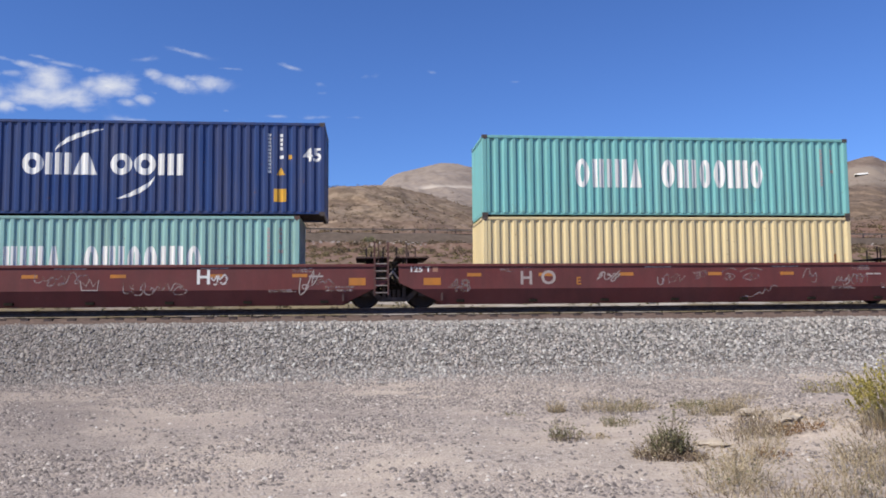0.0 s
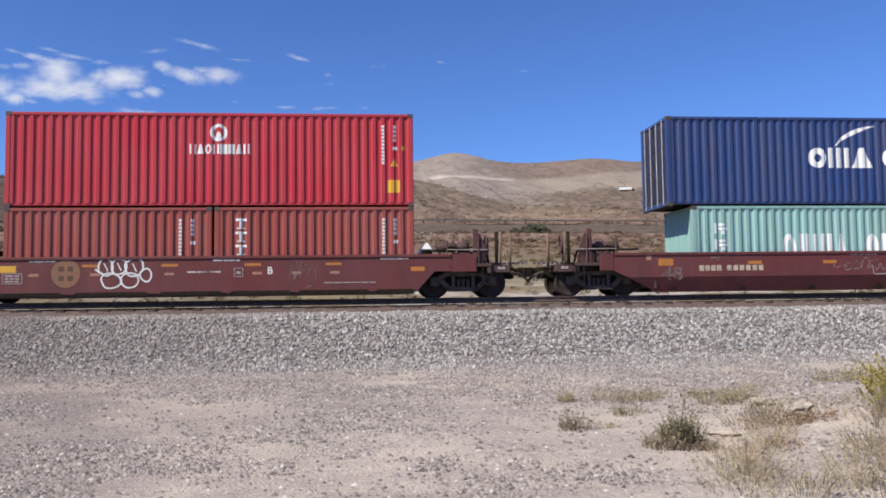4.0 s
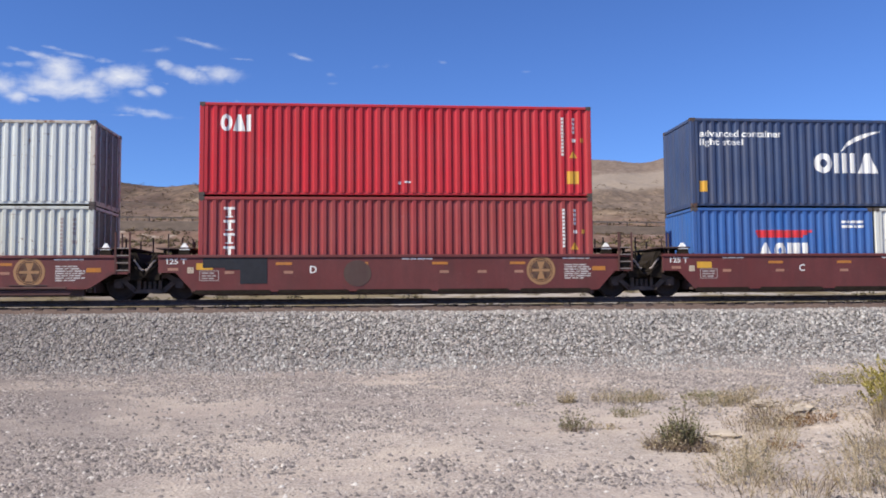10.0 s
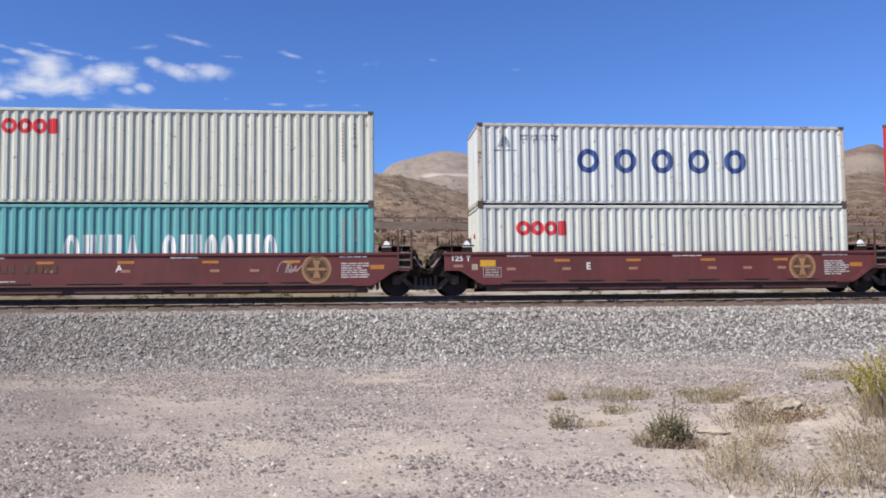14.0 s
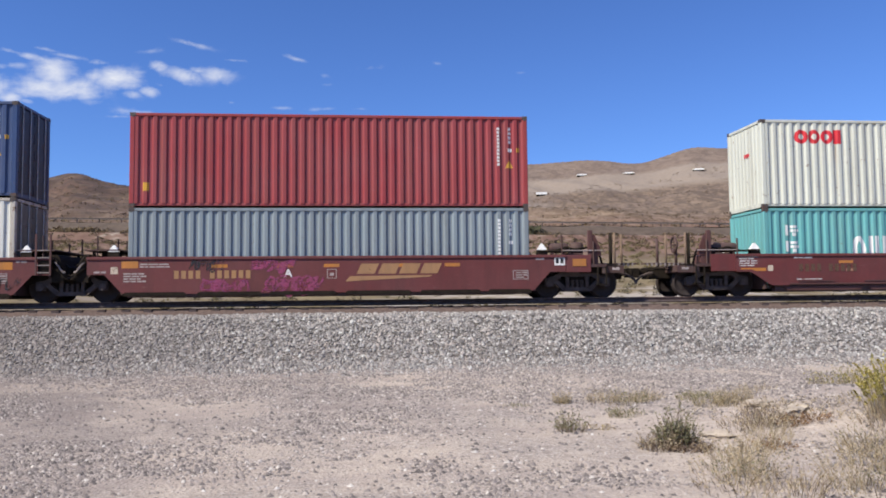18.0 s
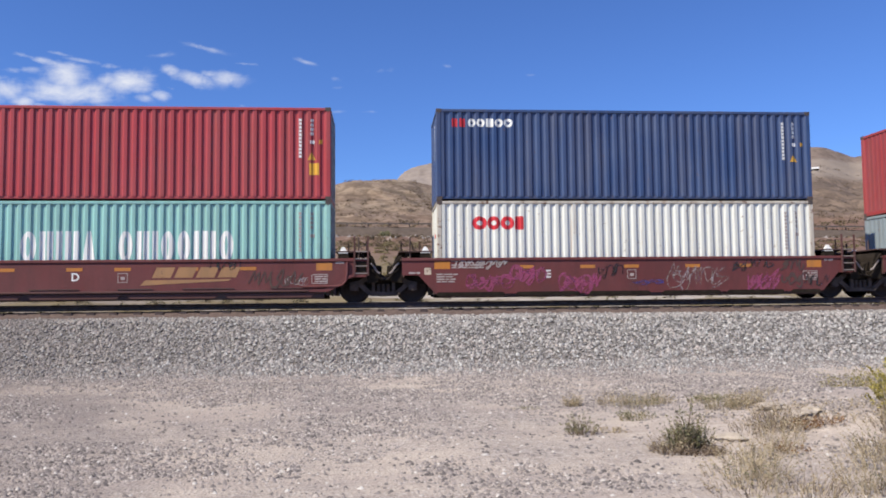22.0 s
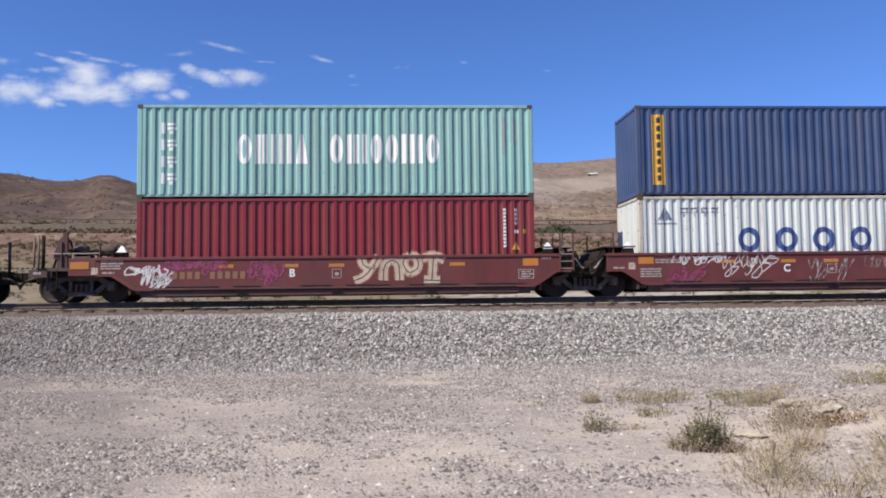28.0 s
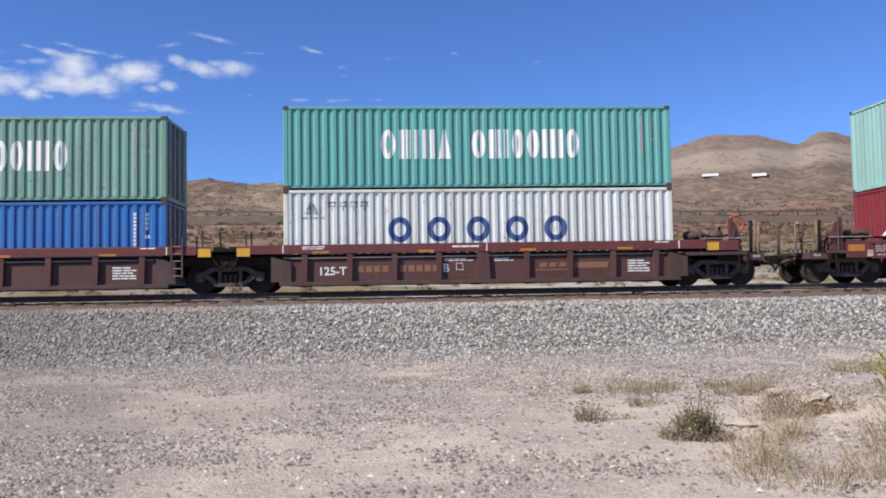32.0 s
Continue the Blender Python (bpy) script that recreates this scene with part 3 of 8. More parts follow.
def soft_box(bm, x0, x1, y0, y1, z0, z1, r=0.01):
    """A box with chamfered edges along its longest way."""
    lx, ly, lz = x1 - x0, y1 - y0, z1 - z0
    if lx >= ly and lx >= lz:
        pts = [(y0 + r, z0), (y1 - r, z0), (y1, z0 + r), (y1, z1 - r), (y1 - r, z1), (y0 + r, z1), (y0, z1 - r), (y0, z0 + r)]
        a, b = [bm.verts.new((x0, *p)) for p in pts], [bm.verts.new((x1, *p)) for p in pts]
    elif lz >= ly:
        pts = [(x0 + r, y0), (x1 - r, y0), (x1, y0 + r), (x1, y1 - r), (x1 - r, y1), (x0 + r, y1), (x0, y1 - r), (x0, y0 + r)]
        a, b = [bm.verts.new((*p, z0)) for p in pts], [bm.verts.new((*p, z1)) for p in pts]
    else:
        pts = [(x0 + r, z0), (x1 - r, z0), (x1, z0 + r), (x1, z1 - r), (x1 - r, z1), (x0 + r, z1), (x0, z1 - r), (x0, z0 + r)]
        a, b = [bm.verts.new((p[0], y0, p[1])) for p in pts], [bm.verts.new((p[0], y1, p[1])) for p in pts]
    n = len(a)
    for i in range(n):
        bm.faces.new((a[i], a[(i + 1) % n], b[(i + 1) % n], b[i]))
    bm.faces.new(a[::-1])
    bm.faces.new(b)
    return bm


def prism(bm, pts, y0, y1):
    """A plate cut to an outline in x and z, between two y."""
    a, b = [bm.verts.new((x, y0, z)) for x, z in pts], [bm.verts.new((x, y1, z)) for x, z in pts]
    n = len(pts)
    for i in range(n):
        bm.faces.new((a[i], b[i], b[(i + 1) % n], a[(i + 1) % n]))
    bm.faces.new(a)
    bm.faces.new(b[::-1])
    return bm


def rod(bm, p, q, r, seg=8, r2=None):
    p, q = Vector(p), Vector(q)
    d = (q - p).normalized()
    s = d.cross(Vector((0, 0, 1)) if abs(d.z) < 0.9 else Vector((1, 0, 0))).normalized()
    t = d.cross(s)
    r2 = r if r2 is None else r2
    ring = [[bm.verts.new(c + (s * math.cos(k * math.tau / seg) + t * math.sin(k * math.tau / seg)) * rr) for k in range(seg)] for c, rr in ((p, r), (q, r2))]
    for k in range(seg):
        f = bm.faces.new((ring[0][k], ring[0][(k + 1) % seg], ring[1][(k + 1) % seg], ring[1][k]))
        f.smooth = seg > 6
    bm.faces.new(ring[0][::-1])
    bm.faces.new(ring[1])
    return bm


def lathe(bm, profile, seg=24, axis="y"):
    """Turns a profile of (radius, along) round an axis."""
    rings = []
    for r, a in profile:
        ring = []
        for k in range(seg):
            c, s = math.cos(k * math.tau / seg) * r, math.sin(k * math.tau / seg) * r
            ring.append(bm.verts.new((c, a, s) if axis == "y" else (a, c, s) if axis == "x" else (c, s, a)))
        rings.append(ring)
    for p, q in zip(rings, rings[1:]):
        for k in range(seg):
            bm.faces.new((p[k], p[(k + 1) % seg], q[(k + 1) % seg], q[k])).smooth = True
    bm.faces.new(rings[0])
    bm.faces.new(rings[-1][::-1])
    return bm


def bm_new():
    return bmesh.new()


# ---- painted shapes: flat outlines in x and z, laid on a wall afterwards ----
def rect(bm, x0, x1, z0, z1, slant=0.0):
    bm.faces.new([bm.verts.new(p) for p in ((x0, 0, z0), (x1, 0, z0), (x1 + slant, 0, z1), (x0 + slant, 0, z1))])


def ring(bm, cx, cz, rx, rz, w, seg=28, a0=0.0, a1=360.0, taper=1.0):
    full = a1 - a0 >= 359.9
    n = seg if full else seg + 1
    ins, outs = [], []
    for k in range(n):
        f = k / seg
        a = radians(a0 + (a1 - a0) * f)
        ww = w * (taper + (1 - taper) * math.sin(math.pi * f))
        ins.append(bm.verts.new((cx + (rx - ww) * math.cos(a), 0, cz + (rz - ww) * math.sin(a))))
        outs.append(bm.verts.new((cx + rx * math.cos(a), 0, cz + rz * math.sin(a))))
    for k in range(seg):
        j = (k + 1) % n
        bm.faces.new((ins[k], ins[j], outs[j], outs[k]))


def disc(bm, cx, cz, rx, rz, seg=20):
    bm.faces.new([bm.verts.new((cx + rx * math.cos(k * math.tau / seg), 0, cz + rz * math.sin(k * math.tau / seg))) for k in range(seg)])


def stroke(bm, pts, w):
    """A ribbon of width w along points."""
    left, right = [], []
    for i, (x, z) in enumerate(pts):
        a, b = pts[max(0, i - 1)], pts[min(len(pts) - 1, i + 1)]
        dx, dz = b[0] - a[0], b[1] - a[1]
        n = math.hypot(dx, dz) or 1.0
        y = -0.00004 * i
        left.append(bm.verts.new((x - dz / n * w / 2, y, z + dx / n * w / 2)))
        right.append(bm.verts.new((x + dz / n * w / 2, y, z - dx / n * w / 2)))
    for i in range(len(pts) - 1):
        bm.faces.new((left[i], left[i + 1], right[i + 1], right[i]))


def words(bm, text, x, z, height, width=None, spacing=1.0):
    """Lettering in the built-in font, its lower left corner at (x, z)."""
    cu = bpy.data.curves.new("text", "FONT")
    cu.body, cu.size, cu.space_character, cu.resolution_u, cu.offset = text, 1.0, spacing, 3, 0.022
    ob = bpy.data.objects.new("text", cu)
    scene.collection.objects.link(ob)
    bpy.context.view_layer.update()
    me = bpy.data.meshes.new_from_object(ob.evaluated_get(bpy.context.evaluated_depsgraph_get()))
    bpy.data.objects.remove(ob)
    xs, ys = [v.co.x for v in me.vertices], [v.co.y for v in me.vertices]
    sy = height / (max(ys) - min(ys))
    sx = sy if width is None else width / (max(xs) - min(xs))
    for v in me.vertices:
        v.co = (x + (v.co.x - min(xs)) * sx, 0, z + (v.co.y - min(ys)) * sy)
    bm.from_mesh(me)
    bpy.data.meshes.remove(me)


def bars(bm, x, z, w, h, n, seed=0, vertical=False):
    """Small unreadable print: n short bars in lines."""
    r = random.Random(seed)
    if vertical:
        for k in range(n):
            step = h / n
            rect(bm, x, x + w, z - (k + 0.82) * step, z - (k + 0.12) * step)
    else:
        step = h / n
        for k in range(n):
            x0 = x
            while x0 < x + w * r.uniform(0.7, 1.0):
                x1 = min(x0 + r.uniform(0.10, 0.28), x + w)
                rect(bm, x0, x1, z - (k + 0.75) * step, z - (k + 0.2) * step)
                x0 = x1 + 0.03


def block_row(bm, x, z, h, widths, gap, thick, kind):
    """A row of plain blocks for a painted trade name: 'o' rings, 'n' and 'm' bars side by side, 'a' and 'u' solid blocks, 'i' one bar."""
    for ch, w in zip(kind, widths):
        if ch == "o":
            ring(bm, x + w / 2, z + h / 2, w / 2, h / 2, thick)
        elif ch in "nm":
            for q in ((0, w - thick) if ch == "n" else (0, (w - thick) / 2, w - thick)):
                rect(bm, x + q, x + q + thick, z, z + h)
        elif ch == "a":
            bm.faces.new([bm.verts.new(p) for p in ((x, 0, z), (x + w, 0, z), (x + w * 0.62, 0, z + h), (x + w * 0.38, 0, z + h))])
        elif ch == "u":
            c = w * 0.12
            bm.faces.new([bm.verts.new((px, 0, pz)) for px, pz in ((x + c, z), (x + w - c, z), (x + w - c * 0.4, z + c), (x + w - c * 0.4, z + h - c), (x + w - c, z + h), (x + c, z + h), (x + c * 0.4, z + h - c), (x + c * 0.4, z + c))])
        elif ch == "i":
            rect(bm, x, x + w, z, z + h)
        x += w + gap
    return x


SWEEPS = (((0, 0.1), (0.35, 1), (0.5, 0.2), (0.85, 0.95)), ((0.1, 1), (0.2, 0.1), (0.6, 0), (0.9, 0.45), (0.5, 0.6)), ((0, 0), (0.15, 0.8), (0.5, 1), (0.8, 0.75), (0.9, 0)),
          ((0.8, 0.9), (0.3, 1.0), (0.05, 0.5), (0.3, 0.0), (0.8, 0.1), (0.95, 0.6), (0.4, 0.75)), ((0.7, 1.1), (0.2, 0.5), (0.8, 0.55), (0.1, -0.2)), ((0, 0.7), (0.3, 0.2), (0.6, 0.8), (1.0, 0.1), (0.7, -0.4), (0.4, -0.2)))


def curve(pts, steps=4):
    """A smooth run through points."""
    out = []
    for i in range(len(pts) - 1):
        p0, p1, p2, p3 = pts[max(0, i - 1)], pts[i], pts[i + 1], pts[min(len(pts) - 1, i + 2)]
        for q in range(steps):
            t = q / steps
            out.append(tuple(0.5 * (2 * p1[j] + (p2[j] - p0[j]) * t + (2 * p0[j] - 5 * p1[j] + 4 * p2[j] - p3[j]) * t * t + (3 * p1[j] - p0[j] - 3 * p2[j] + p3[j]) * t ** 3) for j in (0, 1)))
    out.append(tuple(pts[-1]))
    return out


def scrawl(bm, x, z, w, h, width, seed, loops=6):
    """A spray-can tag: angular and looped sweeps run together in two or three goes."""
    r = random.Random(seed)
    cell, run = w / loops, []
    for k in range(loops):
        hh, lift = h * r.uniform(0.65, 1.05), h * r.uniform(-0.08, 0.14)
        cw = cell * r.uniform(1.0, 1.6)
        run += [(x + k * cell + cw * (px + r.uniform(-0.12, 0.12)) + 0.22 * hh * pz, z + lift + hh * (pz + r.uniform(-0.08, 0.08))) for px, pz in r.choice(SWEEPS)]
        if r.random() < 0.3 or k == loops - 1:
            stroke(bm, curve(run, 3), width * r.uniform(0.75, 1.2))
            run = []


def tube(bm, pts, r, seg=6):
    """One round hose along points."""
    rings = []
    for i, p in enumerate(pts):
        d = (Vector(pts[min(i + 1, len(pts) - 1)]) - Vector(pts[max(i - 1, 0)])).normalized()
        u = d.cross(Vector((0.13, 0.97, 0.21))).normalized()
        v = d.cross(u)
        rings.append([bm.verts.new(Vector(p) + u * (r * math.cos(k * math.tau / seg)) + v * (r * math.sin(k * math.tau / seg))) for k in range(seg)])
    for a, b in zip(rings, rings[1:]):
        for k in range(seg):
            bm.faces.new((a[k], a[(k + 1) % seg], b[(k + 1) % seg], b[k]))
    bm.faces.new(rings[0][::-1])
    bm.faces.new(rings[-1])
    return bm


def lay_on(bm, breaks, depth):
    """Cuts flat shapes at the wall's folds and lays them on it; depth(x) gives the wall's y."""
    if breaks and bm.verts:
        lo, hi = min(v.co.x for v in bm.verts), max(v.co.x for v in bm.verts)
        for b in breaks:
            if lo < b < hi:
                bmesh.ops.bisect_plane(bm, geom=bm.verts[:] + bm.edges[:] + bm.faces[:], dist=1e-5, plane_co=(b, 0, 0), plane_no=(1, 0, 0))
    for v in bm.verts:
        v.co.y += depth(v.co.x)
    return bm


PIECES = ("trade_name", "reflector", "stencil_patch", "railway_mark", "warning_sticker", "character_mark", "emblem", "number_plate", "red_mark", "red_bar", "painted_out_patch", "load_class", "chalk_letters", "slogan", "logo_shape", "crown_mark", "test_square")


def islands(bm):
    """The separate outlines of a flat drawing, as lists of faces."""
    seen, out = set(), []
    for f in bm.faces:
        if f in seen:
            continue
        todo, got = [f], []
        seen.add(f)
        while todo:
            g = todo.pop()
            got.append(g)
            for e in g.edges:
                for h in e.link_faces:
                    if h not in seen:
                        seen.add(h)
                        todo.append(h)
        out.append(got)
    return out


def painted(name, bm, material, parent, breaks, depth):
    """Lays a drawing on a wall: one part, or one for each shape where shapes can be told apart."""
    if name in PIECES:
        for k, got in enumerate(islands(bm)):
            one = bm_new()
            for f in got:
                one.faces.new([one.verts.new(v.co + Vector((0, -0.0003 * (k % 9), 0))) for v in f.verts])
            bmesh.ops.remove_doubles(one, verts=one.verts[:], dist=1e-5)
            part(name, lay_on(one, breaks, depth), material, parent)
        bm.free()
        return
    for k, got in enumerate(islands(bm)):
        for v in {v for f in got for v in f.verts}:
            v.co.y -= 0.0003 * (k % 9)
    ob = part(name, lay_on(bm, breaks, depth), material, parent)
    if name in ("number_marking", "stencil_print", "panel_print", "company_mark", "graffiti", "plate_print", "chalk_drawing"):
        ob["kind"] = "stuff"


# ---- containers ----
PITCH, FOLD = 0.278, 0.042
POST = 0.15
MOVING = []      # (thing, x at the start, y, z)
WHEELSETS = []   # (wheelset, x in its bogie)


def corrugation(length):
    """x of the folds along a wall, and the depth at each: crest, slope, hollow, slope."""
    n = round((length - 2 * POST) / PITCH)
    p = (length - 2 * POST) / n
    out = []
    for k in range(n):
        x = -length / 2 + POST + k * p
        out += [(x, 0.0), (x + p * 0.34, 0.0), (x + p * 0.48, FOLD), (x + p * 0.80, FOLD)]
    out.append((length / 2 - POST, 0.0))
    return out


MESHES = {}


def shared(key, name, material, build):
    """The mesh for a key, built once for each material."""
    k = (key, material.name)
    if k not in MESHES:
        bm = bm_new()
        build(bm)
        me = bpy.data.meshes.new(name)
        bm.to_mesh(me)
        bm.free()
        me.materials.append(material)
        MESHES[k] = me
    return MESHES[k]


def folded_wall(bm, folds, z0, z1, y, out):
    """A folded sheet along x; out is the way its outer side looks along y."""
    for a, b in zip(folds, folds[1:]):
        q = [bm.verts.new((x, y - out * d, z)) for (x, d), z in ((a, z0), (b, z0), (b, z1), (a, z1))]
        bm.faces.new(q if out < 0 else q[::-1])
    bmesh.ops.remove_doubles(bm, verts=bm.verts[:], dist=1e-5)


COLOURS = {"navy": (0.014, 0.042, 0.150), "navy_old": (0.024, 0.050, 0.125), "blue_grey": (0.023, 0.053, 0.142), "bright_blue": (0.026, 0.110, 0.340), "azure": (0.014, 0.130, 0.400), "teal_sea": (0.150, 0.410, 0.400), "teal": (0.095, 0.345, 0.320), "teal_pale": (0.235, 0.430, 0.400), "teal_worn": (0.240, 0.480, 0.445), "aqua": (0.105, 0.360, 0.360), "cream": (0.66, 0.53, 0.29), "red": (0.440, 0.024, 0.036), "scarlet": (0.470, 0.016, 0.026), "oxide": (0.290, 0.052, 0.038), "brick_red": (0.275, 0.040, 0.043), "maroon": (0.355, 0.042, 0.050), "maroon_dark": (0.190, 0.016, 0.024), "dark_red": (0.290, 0.034, 0.034), "white": (0.64, 0.645, 0.595), "bluish_white": (0.555, 0.59, 0.58), "off_white": (0.545, 0.565, 0.52), "ivory": (0.55, 0.565, 0.49), "teal_old": (0.165, 0.330, 0.265), "steel_grey": (0.205, 0.250, 0.275)}
GRIMY_SHADED = {}


def grimy_shaded(name):
    """The same paint under road dirt, with the container end's shade mixed into its colour."""
    if name not in GRIMY_SHADED:
        # the heavy film paints the shaded end darker than its dirt alone
        GRIMY_SHADED[name] = paint(name + " end, grime and shade painted in", COLOURS[name], fade=0.1, dirt=0.75, rust=0.25, dirt_col=(0.022, 0.017, 0.015), streak=(1.2, 1.2, 0.18), film=0.82)
    return GRIMY_SHADED[name]


def container(label, x, z, length, height, paint_name, marks=(), doors_left=False, end_paint=None, rail_paint=None, end_mark=None):
    P = M[paint_name]
    R = M[rail_paint] if rail_paint else P
    E = M[end_paint] if end_paint else grimy_shaded(paint_name)
    thing = tagged(new("shipping_container"), label, "shipping container", "containers on the train")
    MOVING.append((thing, x, TRACK, z))
    half, W = length / 2, 1.219
    folds = corrugation(length)
    key = (length, height)
    for side in (-1, 1):
        part("side_wall", shared(("side", key, side), "side_wall", P, lambda bm: folded_wall(bm, folds, 0.115, height - 0.10, side * (W - 0.012), side)), P, thing)
        part("top_rail", shared(("top", key, side), "top_rail", R, lambda bm: soft_box(bm, -half + POST, half - POST, min(side * W, side * (W - 0.06)), max(side * W, side * (W - 0.06)), height - 0.105, height - 0.015)), R, thing)
        part("bottom_rail", shared(("bot", key, side), "bottom_rail", P, lambda bm: soft_box(bm, -half + POST, half - POST, min(side * (W - .035), side * (W - 0.08)), max(side * (W - .035), side * (W - 0.08)), 0.045, 0.125)), P, thing)
    # ends: a folded front wall and a pair of doors
    for end in (-1, 1):
        doors = (end < 0) == doors_left
        if doors:
            for leaf in (-1, 1):
                def build(bm, leaf=leaf, end=end):
                    y0, y1 = sorted((leaf * 0.01, leaf * (W - POST + 0.02)))
                    x0, x1 = sorted((end * (half - 0.07), end * (half - 0.025)))
                    box(bm, x0, x1, y0, y1, 0.14, height - 0.14)
                    for k in range(5):
                        zz = 0.35 + k * (height - 0.7) / 4
                        xa, xb = sorted((end * (half - 0.025), end * (half - 0.012)))
                        box(bm, xa, xb, y0 + 0.06, y1 - 0.06, zz - 0.16, zz + 0.16)
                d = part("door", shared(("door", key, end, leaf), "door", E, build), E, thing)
                for yy in (0.28, 0.82):
                    part("lock_rod", shared(("rod", key, end, leaf, yy), "lock_rod", M["galv"], lambda bm: rod(bm, (end * (half + 0.004), leaf * yy, 0.06), (end * (half + 0.004), leaf * yy, height - 0.06), 0.016, 6)), M["galv"], d)
        else:
            def build(bm, end=end):
                n = 9
                step = 2 * (W - POST) / n
                prof = []
                for k in range(n):
                    y = -W + POST + k * step
                    prof += [(y, 0.0), (y + step * 0.3, 0.0), (y + step * 0.5, 0.016), (y + step * 0.8, 0.016)]
                prof.append((W - POST, 0.0))
                for a, b in zip(prof, prof[1:]):
                    q = [bm.verts.new((end * (half - 0.02 - d), y, zz)) for (y, d), zz in ((a, 0.14), (b, 0.14), (b, height - 0.1), (a, height - 0.1))]
                    bm.faces.new(q if end > 0 else q[::-1])
            part("end_wall", shared(("end", key, end), "end_wall", P, build), P, thing)
        part("header", shared(("head", key, end), "header", R, lambda bm: soft_box(bm, min(end * half, end * (half - 0.06)), max(end * half, end * (half - 0.06)), -W + POST, W - POST, height - 0.11, height - 0.015)), R, thing)
        part("sill", shared(("sill", key, end), "sill", R, lambda bm: soft_box(bm, min(end * half, end * (half - 0.06)), max(end * half, end * (half - 0.06)), -W + POST, W - POST, 0.012, 0.15)), R, thing)
    post = shared(("post", height), "corner_post", R, lambda bm: soft_box(bm, -POST / 2, POST / 2, -POST / 2, POST / 2, 0.115, height - 0.115, 0.02))
    cast = shared(("cast",), "corner_casting", M["cast"], lambda bm: (soft_box(bm, -0.085, 0.085, -0.078, 0.078, 0.0, 0.118, 0.014),
                                                                   lathe(bm, ((0.034, -0.0795), (0.034, -0.0785)), 10)))
    for ex in (-1, 1):
        for ey in (-1, 1):
            part("corner_post", post, R, thing, m=pose(ex * (half - POST / 2), ey * (W - POST / 2), 0))
            for zz in (0.0, height - 0.118):
                part("corner_casting", cast, M["cast"], thing, m=pose(ex * (half - 0.084), ey * (W - 0.076), zz))
    part("roof", shared(("roof", key), "roof", P, lambda bm: [box(bm, -half + 0.06, half - 0.06, -W + 0.05, W - 0.05, height - 0.05, height - 0.03)] +
                        [box(bm, -half + 0.3 + k * 0.42, -half + 0.5 + k * 0.42, -W + 0.2, W - 0.2, height - 0.03, height - 0.016) for k in range(int((length - 0.6) / 0.42))]), P, thing)
    part("floor", shared(("floor", key), "floor", M["tie"], lambda bm: box(bm, -half + 0.06, half - 0.06, -W + 0.05, W - 0.05, 0.10, 0.14)), M["tie"], thing)
    if end_mark:
        for k in range(3 if end_mark == "mark_red" else 9):
            y0, z0 = (-0.35 + 0.13 * k, height * 0.62) if end_mark == "mark_red" else (-0.35, height - 0.45 - 0.13 * k)
            part("end_mark", box(bm_new(), -half + 0.008, -half + 0.014, y0, y0 + (0.10 if end_mark == "mark_red" else 0.09), z0, z0 + (0.13 if end_mark == "mark_red" else 0.09)), M[end_mark], thing)
    xs, ds = [f[0] for f in folds], [f[1] for f in folds]

    def depth(px):
        d = float(np.interp(px, xs, ds)) if -half + POST < px < half - POST else -0.012
        return -W + 0.012 + d - 0.004
    for k, (name, mat_name, draw) in enumerate(marks):
        bm = bm_new()
        draw(bm)
        painted(name, bm, M[mat_name], thing, xs, lambda px: depth(px) - 0.0006 * k)
    return thing


# marks for the containers; h is the height of the box, e half its length
def code_marks(h, e, sticker=True, faint=False, wide=False):
    c = "mark_faint" if faint else "mark_white"
    def col(bm):
        bars(bm, e - 0.98, h - 0.35, 0.085, 1.25, 11, vertical=True)
        bars(bm, e - 0.62, h - 0.35, 0.085, 0.55, 4, vertical=True)
        bars(bm, e - 0.63, h - 1.02, 0.13, 0.15, 1, vertical=True)
    out = [("number_marking", c, col)]
    def tri(bm):
        bm.faces.new([bm.verts.new(p) for p in ((e - 0.72, 0, h - 1.65), (e - 0.46, 0, h - 1.65), (e - 0.59, 0, h - 1.40))])
        rect(bm, e - 0.36, e - 0.26, h - 1.15, h - 1.02)
    if not faint:
        out.append(("warning_sticker", "mark_yellow", tri))
    if sticker:
        out.append(("yellow_sticker", "mark_yellow", lambda bm: rect(bm, e - 0.80, e - 0.42, 0.42, 0.82)))
    return out


def wide_name(h, x0=-2.9, z=None, size=0.92, faint=False):
    """Twelve tall white blocks in two words."""
    zz = h * 0.5 - size * 0.4 if z is None else z
    k = size / 0.92
    def draw(bm):
        x = block_row(bm, x0, zz, size, (0.46 * k, 0.38 * k, 0.16 * k, 0.40 * k, 0.38 * k), 0.10 * k, 0.165 * k, "onina")
        block_row(bm, x0 + 2.85 * k, zz, size, (0.42 * k, 0.38 * k, 0.16 * k, 0.38 * k, 0.38 * k, 0.16 * k, 0.40 * k, 0.42 * k), 0.10 * k, 0.165 * k, "onioo" + "ino")
    return ("trade_name", "mark_white", draw)


def side_glyphs(h, e, bottom=False):
    def draw(bm):
        for k in range(4):
            zc = h - 0.72 - k * 0.52
            rect(bm, -e + 0.72, -e + 0.84, zc - 0.18, zc + 0.16)
            rect(bm, -e + 0.89, -e + 1.14, zc + 0.07, zc + 0.15)
            rect(bm, -e + 0.89, -e + 1.18, zc - 0.06, zc + 0.02)
            rect(bm, -e + 0.96, -e + 1.08, zc - 0.2, zc - 0.09)
    return ("character_mark", "mark_white", draw)


